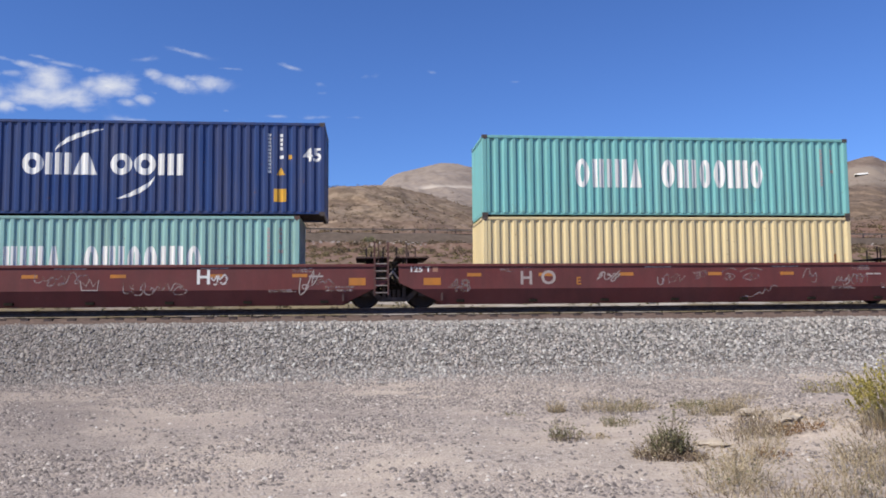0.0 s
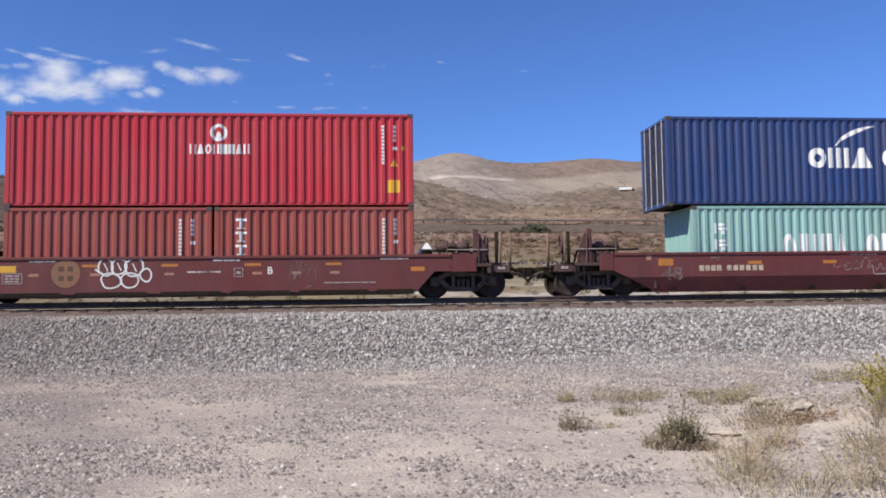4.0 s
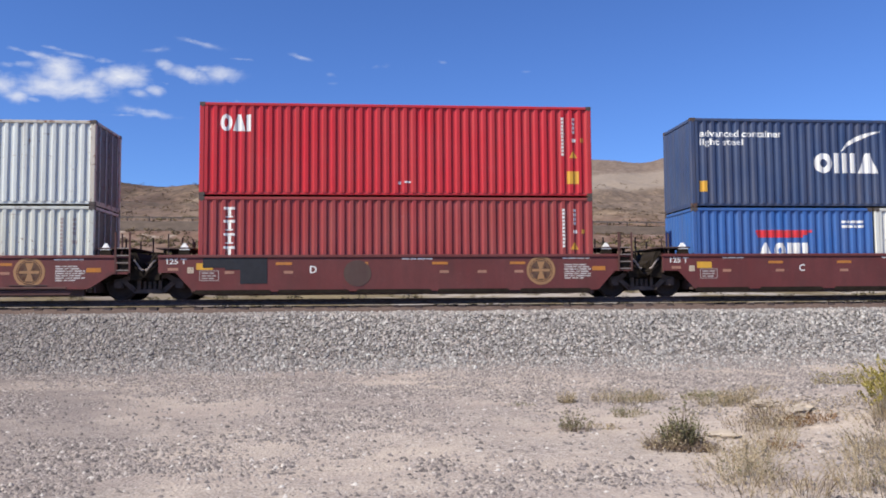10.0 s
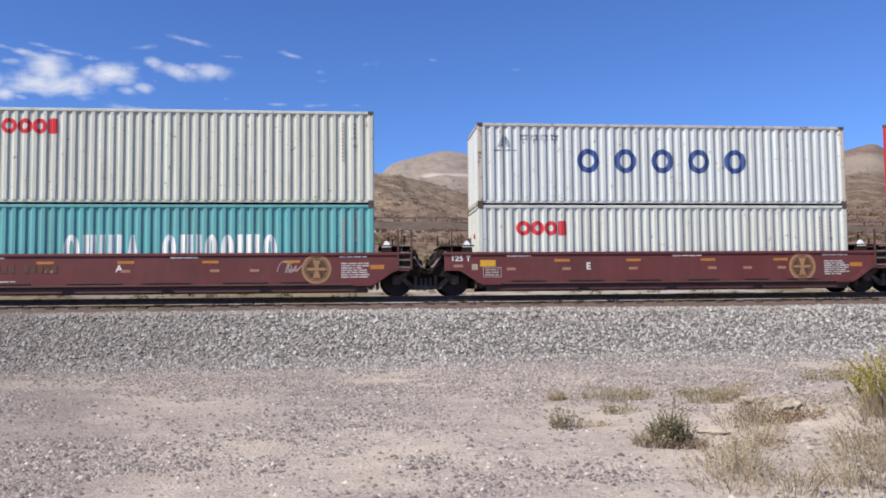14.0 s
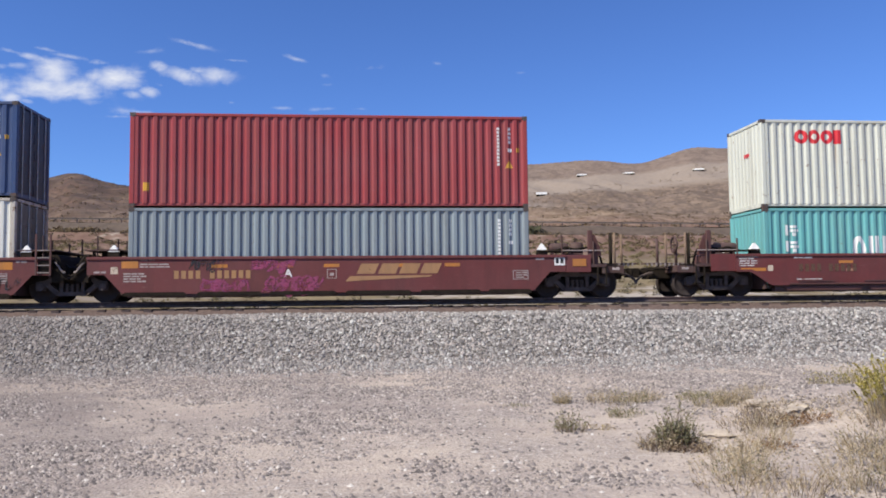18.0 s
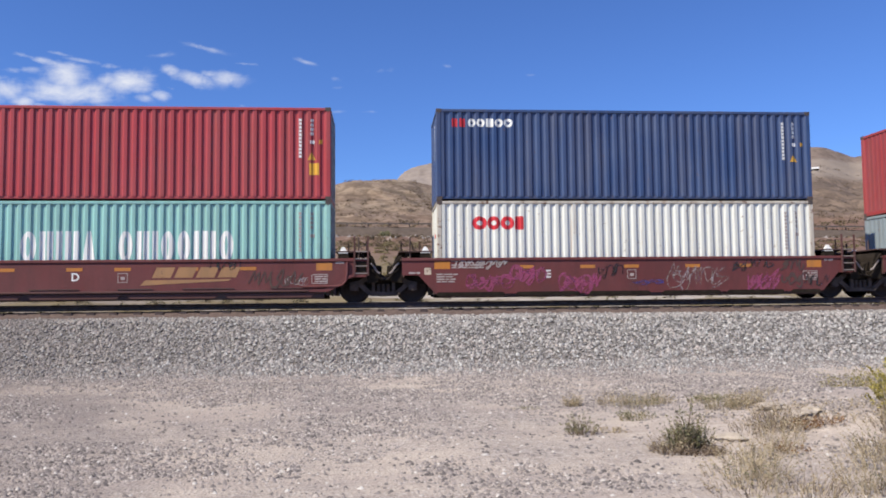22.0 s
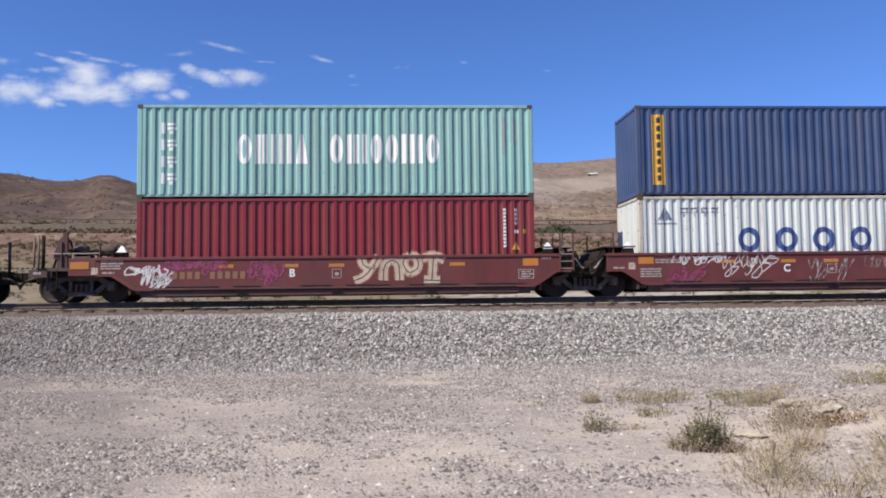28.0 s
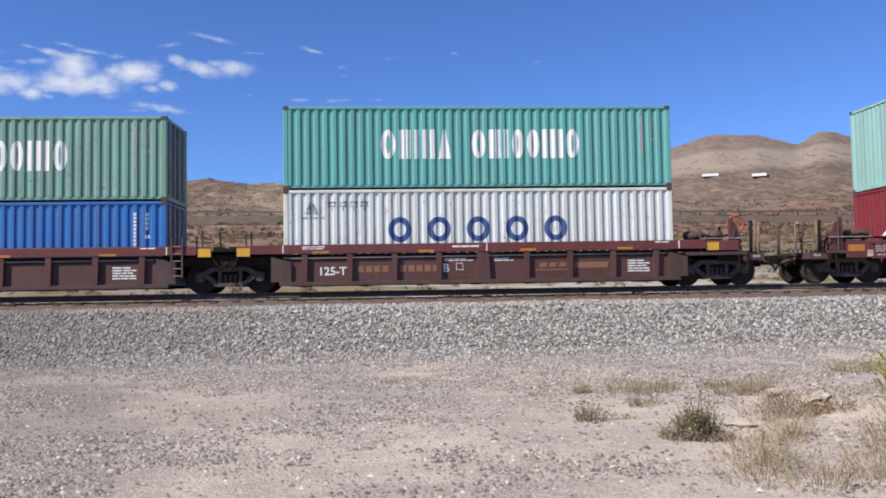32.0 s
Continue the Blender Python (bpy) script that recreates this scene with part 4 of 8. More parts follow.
def arc_name(h, x=-1.75, z=None, small=True):
    """Six blocks with an arc above and one below."""
    zz = h * 0.41 if z is None else z
    def draw(bm):
        block_row(bm, x, zz, 0.66, (0.62, 0.74, 0.70), 0.06, 0.19, "oma")
        block_row(bm, x + 2.55, zz, 0.66, (0.64, 0.64, 0.74), 0.06, 0.19, "oom")
        ring(bm, x + 2.45, zz + 0.55, 1.55, 0.85, 0.15, 18, 95, 168, 0.15)
        ring(bm, x + 2.65, zz + 0.12, 1.25, 0.85, 0.15, 18, -85, -12, 0.15)
    return ("trade_name", "mark_white", draw)


def five_rings(h, x=-2.85, z=None):
    zz = h * 0.34 if z is None else z
    def draw(bm):
        for k in range(5):
            ring(bm, x + 0.36 + k * 1.22, zz + 0.38, 0.36, 0.39, 0.17)
    return ("trade_name", "mark_blue", draw)


def ship_mark(h, e, low=False):
    def draw(bm):
        zt = h - 0.35
        bm.faces.new([bm.verts.new(p) for p in ((-e + 0.62, 0, zt - 0.42), (-e + 0.84, 0, zt - 0.42), (-e + 0.84, 0, zt))])
        bm.faces.new([bm.verts.new(p) for p in ((-e + 0.88, 0, zt - 0.42), (-e + 1.08, 0, zt - 0.42), (-e + 0.88, 0, zt))])
        bars(bm, -e + 0.52, zt - 0.48, 0.72, 0.10, 1, 5)
        for k in range(4):
            x = -e + 1.36 + k * 0.33
            rect(bm, x, x + 0.25, zt - 0.08, zt - 0.02)
            rect(bm, x, x + 0.25, zt - 0.20, zt - 0.15)
            rect(bm, x + 0.02, x + 0.06, zt - 0.14, zt - 0.09)
            rect(bm, x + 0.18, x + 0.22, zt - 0.14, zt - 0.09)
            rect(bm, x + 0.10, x + 0.15, zt - 0.31, zt - 0.21)
    return ("company_mark", "mark_blue_faint", draw)


def red_row(x, z, h=0.44):
    return ("trade_name", "mark_red", lambda bm: block_row(bm, x, z, h, (0.46, 0.42, 0.42, 0.30), 0.01, 0.13, "ooou"))


def column_name(x, top, n, w=0.34, step=0.40):
    def draw(bm):
        for k in range(n):
            z = top - k * step
            rect(bm, x, x + w, z - 0.08, z)
            rect(bm, x + w * 0.36, x + w * 0.64, z - step * 0.69, z - 0.085)
            rect(bm, x + 0.05, x + w - 0.05, z - step * 0.80, z - step * 0.70)
    return ("trade_name", "mark_white", draw)


FORTY, FORTY5, TWENTY, STD, HI = 12.192, 13.716, 6.058, 2.591, 2.896
FLOOR = 0.28
E40, E45, E20 = FORTY / 2, FORTY5 / 2, TWENTY / 2


def load_train():
    lo, hi2 = FLOOR + STD + 0.012, FLOOR + HI + 0.012
    # first wagons: a long pair
    x = 9.78
    container("cream shipping container with an unmarked side, bottom of a stack", x, FLOOR, FORTY, STD, "cream", [("yellow_sticker", "orange", lambda bm: rect(bm, E40 - 0.62, E40 - 0.52, STD - 1.5, STD - 1.2))])
    container("light teal shipping container with tall white blocks of lettering", x, lo, FORTY, STD, "teal_sea", [wide_name(STD, -3.1)] + code_marks(STD, E40, False, True))
    x = -8.08
    container("pale teal shipping container under a longer blue one", x, FLOOR, FORTY, STD, "teal_pale", [wide_name(STD, -3.1, 0.75), side_glyphs(STD, E40)] + code_marks(STD, E40, False, True))
    container("dark blue forty-five foot container with white lettering and arcs", x, lo, FORTY5, HI, "navy",
              [arc_name(HI, -2.1, 1.22), ("size_number", "mark_white", lambda bm: words(bm, "45", E45 - 0.66, 1.68, 0.42))] + [(n, c, (lambda d: lambda bm: (d(bm), bmesh.ops.translate(bm, verts=bm.verts[:], vec=(-0.75, 0, 0))))(d)) for n, c, d in code_marks(HI, E45)], doors_left=True)
    # five-unit set
    x = -29.17
    for s, lab in ((-1, "rusty red twenty foot container, unmarked"), (1, "rusty red twenty foot container with a white vertical name")):
        mk = code_marks(STD, E20, False)[:1]
        if s > 0:
            mk = mk + [column_name(-E20 + 0.62, STD - 0.35, 6)]
        container(lab, x + s * 3.067, FLOOR, TWENTY, STD, "oxide", mk)
    container("bright red shipping container with a round white emblem", x, lo, FORTY, HI, "red",
              [("emblem", "mark_white", lambda bm: (ring(bm, 0.15, 2.28, 0.26, 0.27, 0.10), disc(bm, 0.15, 2.2, 0.08, 0.1))),
               ("trade_name", "mark_white", lambda bm: block_row(bm, -0.72, 1.62, 0.30, (0.2,) * 8, 0.03, 0.06, "naoniian"))] + code_marks(HI, E40))
    x = -44.5
    container("bright blue twenty foot container with a red bar and white lettering", x - 3.067, FLOOR, TWENTY, STD, "bright_blue",
              [("red_bar", "mark_red", lambda bm: [rect(bm, -0.95 + 0.03 * k, 0.95 - 0.15 * k, 1.78 - 0.08 * k, 1.86 - 0.08 * k) for k in range(3)]),
               ("trade_name", "mark_white", lambda bm: block_row(bm, -0.85, 0.95, 0.5, (0.46, 0.40, 0.46, 0.16), 0.05, 0.15, "aomi")), ("number_marking", "mark_white", lambda bm: bars(bm, E20 - 1.05, 2.2, 0.75, 0.3, 2, 4))])
    container("white twenty foot container with a red trade name", x + 3.067, FLOOR, TWENTY, STD, "white", [red_row(-E20 + 0.62, 1.70, 0.36)] + code_marks(STD, E20, False, True))
    container("dull blue shipping container with white lettering and arcs", x, lo, FORTY, HI, "navy_old",
              [arc_name(HI, -1.95, 1.12), ("slogan", "mark_white", lambda bm: (words(bm, "advanced container", -E40 + 0.32, 2.28, 0.22, 2.75), words(bm, "light steel", -E40 + 0.32, 1.95, 0.27, 1.45))),
               ("yellow_sticker", "mark_yellow", lambda bm: rect(bm, -E40 + 0.26, -E40 + 0.52, 0.5, 0.85))] + code_marks(HI, E40, False))
    x = -59.95
    container("dark red shipping container with a white vertical name", x, FLOOR, FORTY, HI, "dark_red", [column_name(-E40 + 0.75, HI - 0.33, 6)] + code_marks(HI, E40, False))
    container("bright red shipping container with a small white name", x, hi2, FORTY, HI, "scarlet",
              [("trade_name", "mark_white", lambda bm: block_row(bm, -E40 + 0.62, 2.0, 0.52, (0.36, 0.38, 0.14), 0.02, 0.12, "oai")), ("patch", "mark_white", lambda bm: (disc(bm, -0.0, 0.42, 0.05, 0.05), bars(bm, 0.15, 0.5, 0.2, 0.1, 1)))] + code_marks(HI, E40))
    x = -75.2
    container("off-white shipping container with a red trade name", x, FLOOR, FORTY, STD, "off_white", [red_row(-E40 + 1.2, 1.62, 0.46)] + code_marks(STD, E40, False, True), end_mark="mark_red")
    container("pale grey-white container with five big blue rings", x, lo, FORTY, STD, "bluish_white", [five_rings(STD, -2.9, 1.02), ship_mark(STD, E40)], rail_paint="rusty_white")
    x = -90.65
    container("teal blue shipping container with tall white lettering blocks", x, FLOOR, FORTY, STD, "aqua", [wide_name(STD, -3.1, 0.75), side_glyphs(STD, E40)] + code_marks(STD, E40, False, True))
    container("ivory shipping container with a small red trade name", x, lo, FORTY, HI, "ivory", [red_row(-E40 + 1.15, 2.1, 0.46)] + code_marks(HI, E40, False, True), end_mark="mark_red")
    # second five-unit set
    x = -110.55
    container("grey-blue shipping container with no lettering", x, FLOOR, FORTY, STD, "steel_grey", code_marks(STD, E40, False)[:1])
    container("brownish red shipping container with no lettering", x, lo, FORTY, HI, "brick_red", [("yellow_sticker", "mark_yellow", lambda bm: rect(bm, -E40 + 0.40, -E40 + 0.58, 0.5, 0.75))] + code_marks(HI, E40, False), rail_paint="dark_red")
    x = -126.0
    container("white shipping container with a red trade name, rusty ends", x, FLOOR, FORTY, HI, "white", [red_row(-E40 + 1.1, 1.98, 0.42)] + code_marks(HI, E40, False, True), end_mark="mark_red", rail_paint="rusty_white")
    container("dark blue shipping container with a small white name", x, hi2, FORTY, HI, "blue_grey",
              [("trade_name", "mark_white", lambda bm: block_row(bm, -E40 + 1.0, 2.32, 0.27, (0.24, 0.26, 0.26, 0.26, 0.28), 0.03, 0.08, "oouoo")), ("red_mark", "mark_red", lambda bm: block_row(bm, -E40 + 0.48, 2.32, 0.27, (0.2, 0.2), 0.04, 0.07, "uu"))] + code_marks(HI, E40, False), end_mark="mark_white")
    x = -141.47
    container("pale teal shipping container with tall white lettering blocks, worn paint", x, FLOOR, FORTY, HI, "teal_worn", [wide_name(HI, -3.1, 1.05), side_glyphs(HI, E40)] + code_marks(HI, E40, False, True))
    container("maroon shipping container with a small square logo", x, hi2, FORTY, HI, "maroon",
              [("logo_plate", "mark_white", lambda bm: rect(bm, -E40 + 0.75, -E40 + 1.12, HI - 0.72, HI - 0.28)), ("logo_shape", "mark_blue", lambda bm: (rect(bm, -E40 + 0.80, -E40 + 0.99, HI - 0.60, HI - 0.34), rect(bm, -E40 + 0.80, -E40 + 1.07, HI - 0.69, HI - 0.63))), ("logo_dot", "mark_yellow", lambda bm: rect(bm, -E40 + 1.0, -E40 + 1.07, HI - 0.52, HI - 0.44)),
               ("yellow_sticker", "mark_yellow", lambda bm: rect(bm, E40 - 0.66, E40 - 0.36, 0.78, 1.15))] + code_marks(HI, E40, False))
    x = -156.87
    container("white container with five blue rings and rust streaks", x, FLOOR, FORTY, HI, "bluish_white", [five_rings(HI, -2.9, 1.12), ship_mark(HI, E40)], rail_paint="rusty_white")
    container("dark blue shipping container with a yellow vertical plate", x, hi2, FORTY, HI, "blue_grey",
              [("yellow_plate", "mark_yellow", lambda bm: rect(bm, -E40 + 0.5, -E40 + 0.92, 0.35, 2.6)), ("plate_print", "black", lambda bm: [rect(bm, -E40 + 0.66, -E40 + 0.78, 0.47 + 0.265 * k, 0.65 + 0.265 * k) for k in range(8)])] + code_marks(HI, E40, False))
    x = -172.37
    container("dark red shipping container without lettering", x, FLOOR, FORTY, HI, "maroon_dark", code_marks(HI, E40, False))
    container("pale teal shipping container with tall white lettering blocks", x, hi2, FORTY, HI, "teal_pale", [wide_name(HI, -3.1, 1.05), side_glyphs(HI, E40)] + code_marks(HI, E40, False, True))
    # last pair, on ribbed wagons
    x = -192.0
    container("white container with five blue rings, half sunk in the wagon", x, FLOOR + 0.3, FORTY, STD, "bluish_white", [five_rings(STD, -2.9, 0.95), ship_mark(STD, E40)], rail_paint="white")
    container("teal shipping container with tall white lettering blocks", x, lo + 0.3, FORTY, STD, "teal", [wide_name(STD, -3.1)] + code_marks(STD, E40, False, True))
    x = -207.7
    container("bright blue shipping container with white print", x, FLOOR, FORTY, STD, "azure", code_marks(STD, E40, False)[:1])
    container("faded teal shipping container with tall white lettering blocks", x, lo, FORTY, STD, "teal_old", [wide_name(STD, -3.1)] + code_marks(STD, E40, False, True))


# ---- wagons ----
RAIL = 0.035    # top of the rail heads
SIDE = 1.45     # half width of a wagon at its side plates
TOP = 1.37


def bogie_frame(bm, y):
    """A cast three-piece side frame, in x and z."""
    s = 1 if y > 0 else -1
    y0, y1 = sorted((y, y + s * 0.13))
    prism(bm, [(-1.02, 0.62), (-0.78, 0.66), (-0.55, 0.80), (0.55, 0.80), (0.78, 0.66), (1.02, 0.62), (1.02, 0.52), (0.72, 0.52), (0.50, 0.66), (-0.50, 0.66), (-0.72, 0.52), (-1.02, 0.52)], y0, y1)
    prism(bm, [(-0.42, 0.20), (0.42, 0.20), (0.46, 0.32), (-0.46, 0.32)], y0, y1)
    for e in (-1, 1):
        pts = [(0.44, 0.20), (0.80, 0.52), (0.66, 0.58), (0.36, 0.32)]
        prism(bm, [(e * px, pz) for px, pz in (pts if e > 0 else pts[::-1])], y0, y1)
        xa, xb = sorted((e * 0.26, e * 0.36))
        box(bm, xa, xb, y0, y1, 0.30, 0.68)
        xa, xb = sorted((e * 0.76, e * 1.04))
        box(bm, xa, xb, y0 - 0.01, y1 + 0.01, 0.36, 0.60)
        rod(bm, (e * 0.90, y0 - 0.06, 0.46), (e * 0.90, y1 + 0.06, 0.46), 0.115, 12)


def wheelset_mesh(bm):
    lathe(bm, ((0.075, -1.05), (0.075, -0.86), (0.09, -0.80), (0.09, 0.80), (0.075, 0.86), (0.075, 1.05)), 12)
    for s in (-1, 1):
        prof = [(0.10, 0.82), (0.14, 0.82), (0.16, 0.775), (0.37, 0.765), (0.40, 0.80), (0.455, 0.80), (0.46, 0.74), (0.465, 0.70), (0.49, 0.685), (0.49, 0.665), (0.40, 0.66), (0.37, 0.70), (0.16, 0.72), (0.10, 0.70)]
        lathe(bm, [(r, s * a) for r, a in prof], 28)
        for k in range(4):
            a = k * math.tau / 4
            rod(bm, (0.27 * math.cos(a), s * 0.765, 0.27 * math.sin(a)), (0.27 * math.cos(a), s * 0.785, 0.27 * math.sin(a)), 0.03, 6)


def bogie(parent, x):
    b = part("bogie", shared(("bolster",), "bolster", M["iron"], lambda bm: (soft_box(bm, -0.2, 0.2, -0.95, 0.95, 0.40, 0.66, 0.03), soft_box(bm, -0.50, 0.50, -0.86, 0.86, 0.30, 0.60, 0.05), rod(bm, (0, 0, 0.6), (0, 0, 0.78), 0.2, 16))), M["iron"], parent, m=pose(x, 0, RAIL))
    for s in (-1, 1):
        part("side_frame", shared(("frame", s), "side_frame", M["frame"], lambda bm: bogie_frame(bm, s * 0.93)), M["frame"], b)
        for k in (-0.15, 0.0, 0.15):
            part("spring", shared(("spring",), "spring", M["frame"], lambda bm: [rod(bm, (0, 0, z), (0, 0, z + 0.03), 0.062, 10) for z in (0.32, 0.37, 0.42, 0.47, 0.52)] + [rod(bm, (0, 0, 0.31), (0, 0, 0.56), 0.04, 8)]), M["frame"], b, m=pose(k, s * 1.0, 0))
    for e in (-1, 1):
        w = part("wheelset", shared(("wheelset",), "wheelset", M["tread"], wheelset_mesh), M["tread"], b, m=pose(e * 0.90, 0, 0.46))
        WHEELSETS.append((w, e * 0.90))
    part("brake_rigging", shared(("rigging",), "brake_rigging", M["iron"], lambda bm: (rod(bm, (-0.42, -0.7, 0.42), (-0.42, 0.7, 0.42), 0.035), rod(bm, (0.42, -0.7, 0.42), (0.42, 0.7, 0.42), 0.035), rod(bm, (-0.6, 0.1, 0.52), (0.6, 0.1, 0.44), 0.03))), M["iron"], b)
    return b


def ladder(parent, x, w=0.36, low=0.42, high=2.06):
    lad = part("ladder", box(bm_new(), x, x + 0.05, -SIDE - 0.08, -SIDE - 0.04, low, high), M["car_mid"], parent)
    part("ladder_rail", box(bm_new(), x + w - 0.05, x + w, -SIDE - 0.08, -SIDE - 0.04, low, high - 0.02), M["car_mid"], lad)
    for k in range(int((1.5 - low) / 0.22) + 1):
        z = low + 0.06 + k * 0.22
        part("rung", box(bm_new(), x + 0.05, x + w - 0.05, -SIDE - 0.07, -SIDE - 0.045, z, z + 0.03), M["frame_pale"], lad)
    return lad


def guides(parent, xs):
    def base(bm):
        prism(bm, [(-0.17, 0.0), (0.17, 0.0), (0.15, 0.16), (-0.15, 0.16)], -0.09, 0.09)
    def tip(bm):
        a = [bm.verts.new(p) for p in ((-0.155, -0.085, 0.16), (0.155, -0.085, 0.16), (0.155, 0.085, 0.16), (-0.155, 0.085, 0.16))]
        t = [bm.verts.new(p) for p in ((-0.03, -0.03, 0.36), (0.03, -0.03, 0.36), (0.03, 0.03, 0.36), (-0.03, 0.03, 0.36))]
        for k in range(4):
            bm.faces.new((a[k], a[(k + 1) % 4], t[(k + 1) % 4], t[k]))
        bm.faces.new(t)
    for x in xs:
        for y in (-1.27, 1.27):
            g = part("container_guide", shared(("gbase",), "container_guide", M["iron"], base), M["iron"], parent, m=pose(x, y, TOP))
            part("white_tip", shared(("gtip",), "white_tip", M["mark_white"], tip), M["mark_white"], g)


def coupler_end(car, e, a, truck, coupler, seed):
    """The free end of a wagon: platform, sill, coupler, grab irons, brake gear, hoses."""
    r = random.Random(seed)
    def span(p, q):
        return sorted((e * p, e * q))
    x0, x1 = span(a - 0.6, truck + 0.85)
    part("end_platform", soft_box(bm_new(), x0, x1, -1.42, 1.42, 0.98, 1.08, 0.02), M["car_dark"], car)
    part("centre_sill", soft_box(bm_new(), *span(a - 1.3, coupler - 0.45), -0.33, 0.33, 0.62, 1.0, 0.03), M["iron"], car)
    if seed != 31:
        part("end_side_plate", soft_box(bm_new(), *span(a + 0.01, a + (0.45 if a > 8 else 0.8)), -1.44, -1.40, 0.82, 1.36, 0.012), M["car"], car)
        part("end_cover_plate", soft_box(bm_new(), *span(a - 0.8, a + 0.2), -1.40, -0.9, TOP + 0.10, TOP + 0.14, 0.01), M["iron"], car)
    part("end_sill", soft_box(bm_new(), *span(truck + 0.72, truck + 0.88), -1.40, 1.40, 0.78, 0.976, 0.02), M["car_dark"], car)
    part("uncoupling_lever", rod(bm_new(), (e * (truck + 0.95), -1.35, 0.86), (e * (coupler - 0.15), -0.1, 0.95), 0.022, 6), M["iron"], car)
    part("valve_box", soft_box(bm_new(), *span(truck - 0.35, truck + 0.12), -1.30, -0.95, 1.08, 1.42, 0.03), M["car_dark"], car)
    part("pipe_run", (lambda bm: [rod(bm, (e * (a - 0.4), q, 1.2 + 0.1 * k), (e * (truck + 0.6), q + 0.1, 1.14 + 0.1 * k), 0.03, 6) for k, q in enumerate((-1.1, -0.9, -0.4))] and bm)(bm_new()), M["iron"], car)["kind"] = "stuff"
    def cpl(bm):
        soft_box(bm, *span(coupler - 0.62, coupler - 0.18), -0.09, 0.09, 0.74, 0.93, 0.02)
        pts = [(coupler - 0.24, -0.17), (coupler - 0.06, -0.2), (coupler + 0.08, -0.12), (coupler + 0.06, 0.02), (coupler - 0.02, 0.05), (coupler + 0.02, 0.2), (coupler - 0.2, 0.18)]
        lo, hi = [bm.verts.new((e * px, e * py, 0.68)) for px, py in pts], [bm.verts.new((e * px, e * py, 0.98)) for px, py in pts]
        for k in range(len(pts)):
            j = (k + 1) % len(pts)
            bm.faces.new((lo[k], lo[j], hi[j], hi[k]))
        bm.faces.new(lo[::-1])
        bm.faces.new(hi)
        return bm
    part("coupler", cpl(bm_new()), M["iron"], car)
    def hose(bm):
        return tube(bm, [(e * (coupler - 0.56 + 0.56 * math.sin(math.pi / 2 * k / 10) ** 1.3), -0.42, 0.46 + 0.36 * math.cos(math.pi / 2 * k / 10)) for k in range(11)], 0.04)
    part("air_hose", hose(bm_new()), M["frame"], car)
    # uprights and rails on the platform
    xs = [a - 0.1, a + 0.35, truck + 0.45]
    for k, x in enumerate(xs):
        h = r.uniform(1.75, 2.1)
        y = -1.38 if k % 2 == 0 else r.choice((-0.6, 0.4, 1.3))
        part("grab_iron", rod(bm_new(), (e * x, y, 1.05), (e * x, y, h), 0.03, 6), M["buff_iron" if k % 2 else "car_dark"], car)
    for x, y, w, mat in ((truck + 1.02, -1.30, 0.055, "iron"), (truck + 1.14, -1.34, 0.035, "buff_iron"), (truck + 1.10, 1.25, 0.05, "car_dark"), (min(truck + 1.55, coupler - 0.55), -0.75, 0.035, "buff_iron")):
        part("end_post", rod(bm_new(), (e * x, y, 0.95), (e * x, y, 2.06), w, 8), M[mat], car)
    part("stanchion", soft_box(bm_new(), *span(truck + 0.28, truck + 0.44), -1.36, -1.28, 1.06, 2.14, 0.02), M["car_mid"], car)
    part("stanchion_bracket", prism(bm_new(), [(e * u, v) for u, v in ((truck + 0.44, 1.35), (truck + 0.72, 1.35), (truck + 0.66, 1.62), (truck + 0.52, 1.98), (truck + 0.44, 2.02))][::e], -1.34, -1.26), M["car_mid"], car)
    part("brake_chamber", lathe(bm_new(), [(0.04, -0.20), (0.17, -0.18), (0.20, -0.02), (0.20, 0.02), (0.17, 0.18), (0.04, 0.20)], 16, "x"), M["car_dark"], car, m=pose(e * (truck + 0.02), -0.95, 1.60))
    # crossing board with a toothed edge
    board = part("crossing_board", soft_box(bm_new(), *span(truck + 0.74, coupler - 0.12), -1.0, -0.62, 1.08, 1.12, 0.008), M["car_dark"], car)
    teeth = bm_new()
    q = truck + 0.78
    while q < coupler - 0.2:
        box(teeth, *span(q, q + 0.06), -1.004, -0.99, 1.02, 1.115)
        q += 0.145
    part("board_edge", teeth, M["frame_pale"], board)["kind"] = "stuff"
    part("end_beam", soft_box(bm_new(), *span(truck + 0.89, truck + 1.42), -1.36, 1.36, 0.80, 1.03, 0.02), M["car_dark"], car)
    part("deck_plate", soft_box(bm_new(), *span(truck + 0.86, truck + 1.20), -1.38, 1.38, 1.035, 1.075, 0.01), M["iron"], car)
    part("equipment_box", soft_box(bm_new(), *span(truck + 0.2, truck + 0.62), -1.32, -0.80, 1.084, 1.36, 0.03), M["car_mid"], car)
    part("brake_beam", soft_box(bm_new(), *span(a + 0.5, truck + 0.7), -1.2, -1.12, 0.80, 0.976, 0.02), M["iron"], car)
    part("bent_pipe", tube(bm_new(), [(e * (a - 0.3), -1.1, 1.5), (e * (a + 0.1), -1.1, 1.62), (e * (truck - 0.1), -1.15, 1.55), (e * (truck + 0.4), -1.15, 1.62), (e * (truck + 0.7), -1.1, 1.45), (e * (truck + 0.8), -1.1, 1.08)], 0.035), M["iron"], car)
    part("end_stencil", soft_box(bm_new(), *span(truck + 1.05, truck + 1.28), -1.366, -1.361, 0.89, 0.97, 0.001), M["mark_faint"], car)
    for y, mat in ((-1.38, "frame_pale"), (1.3, "car_dark")):
        part("handrail", rod(bm_new(), (e * (a - 0.1), y, 1.5), (e * (truck + 0.75), y, 1.5), 0.022, 6), M[mat], car)
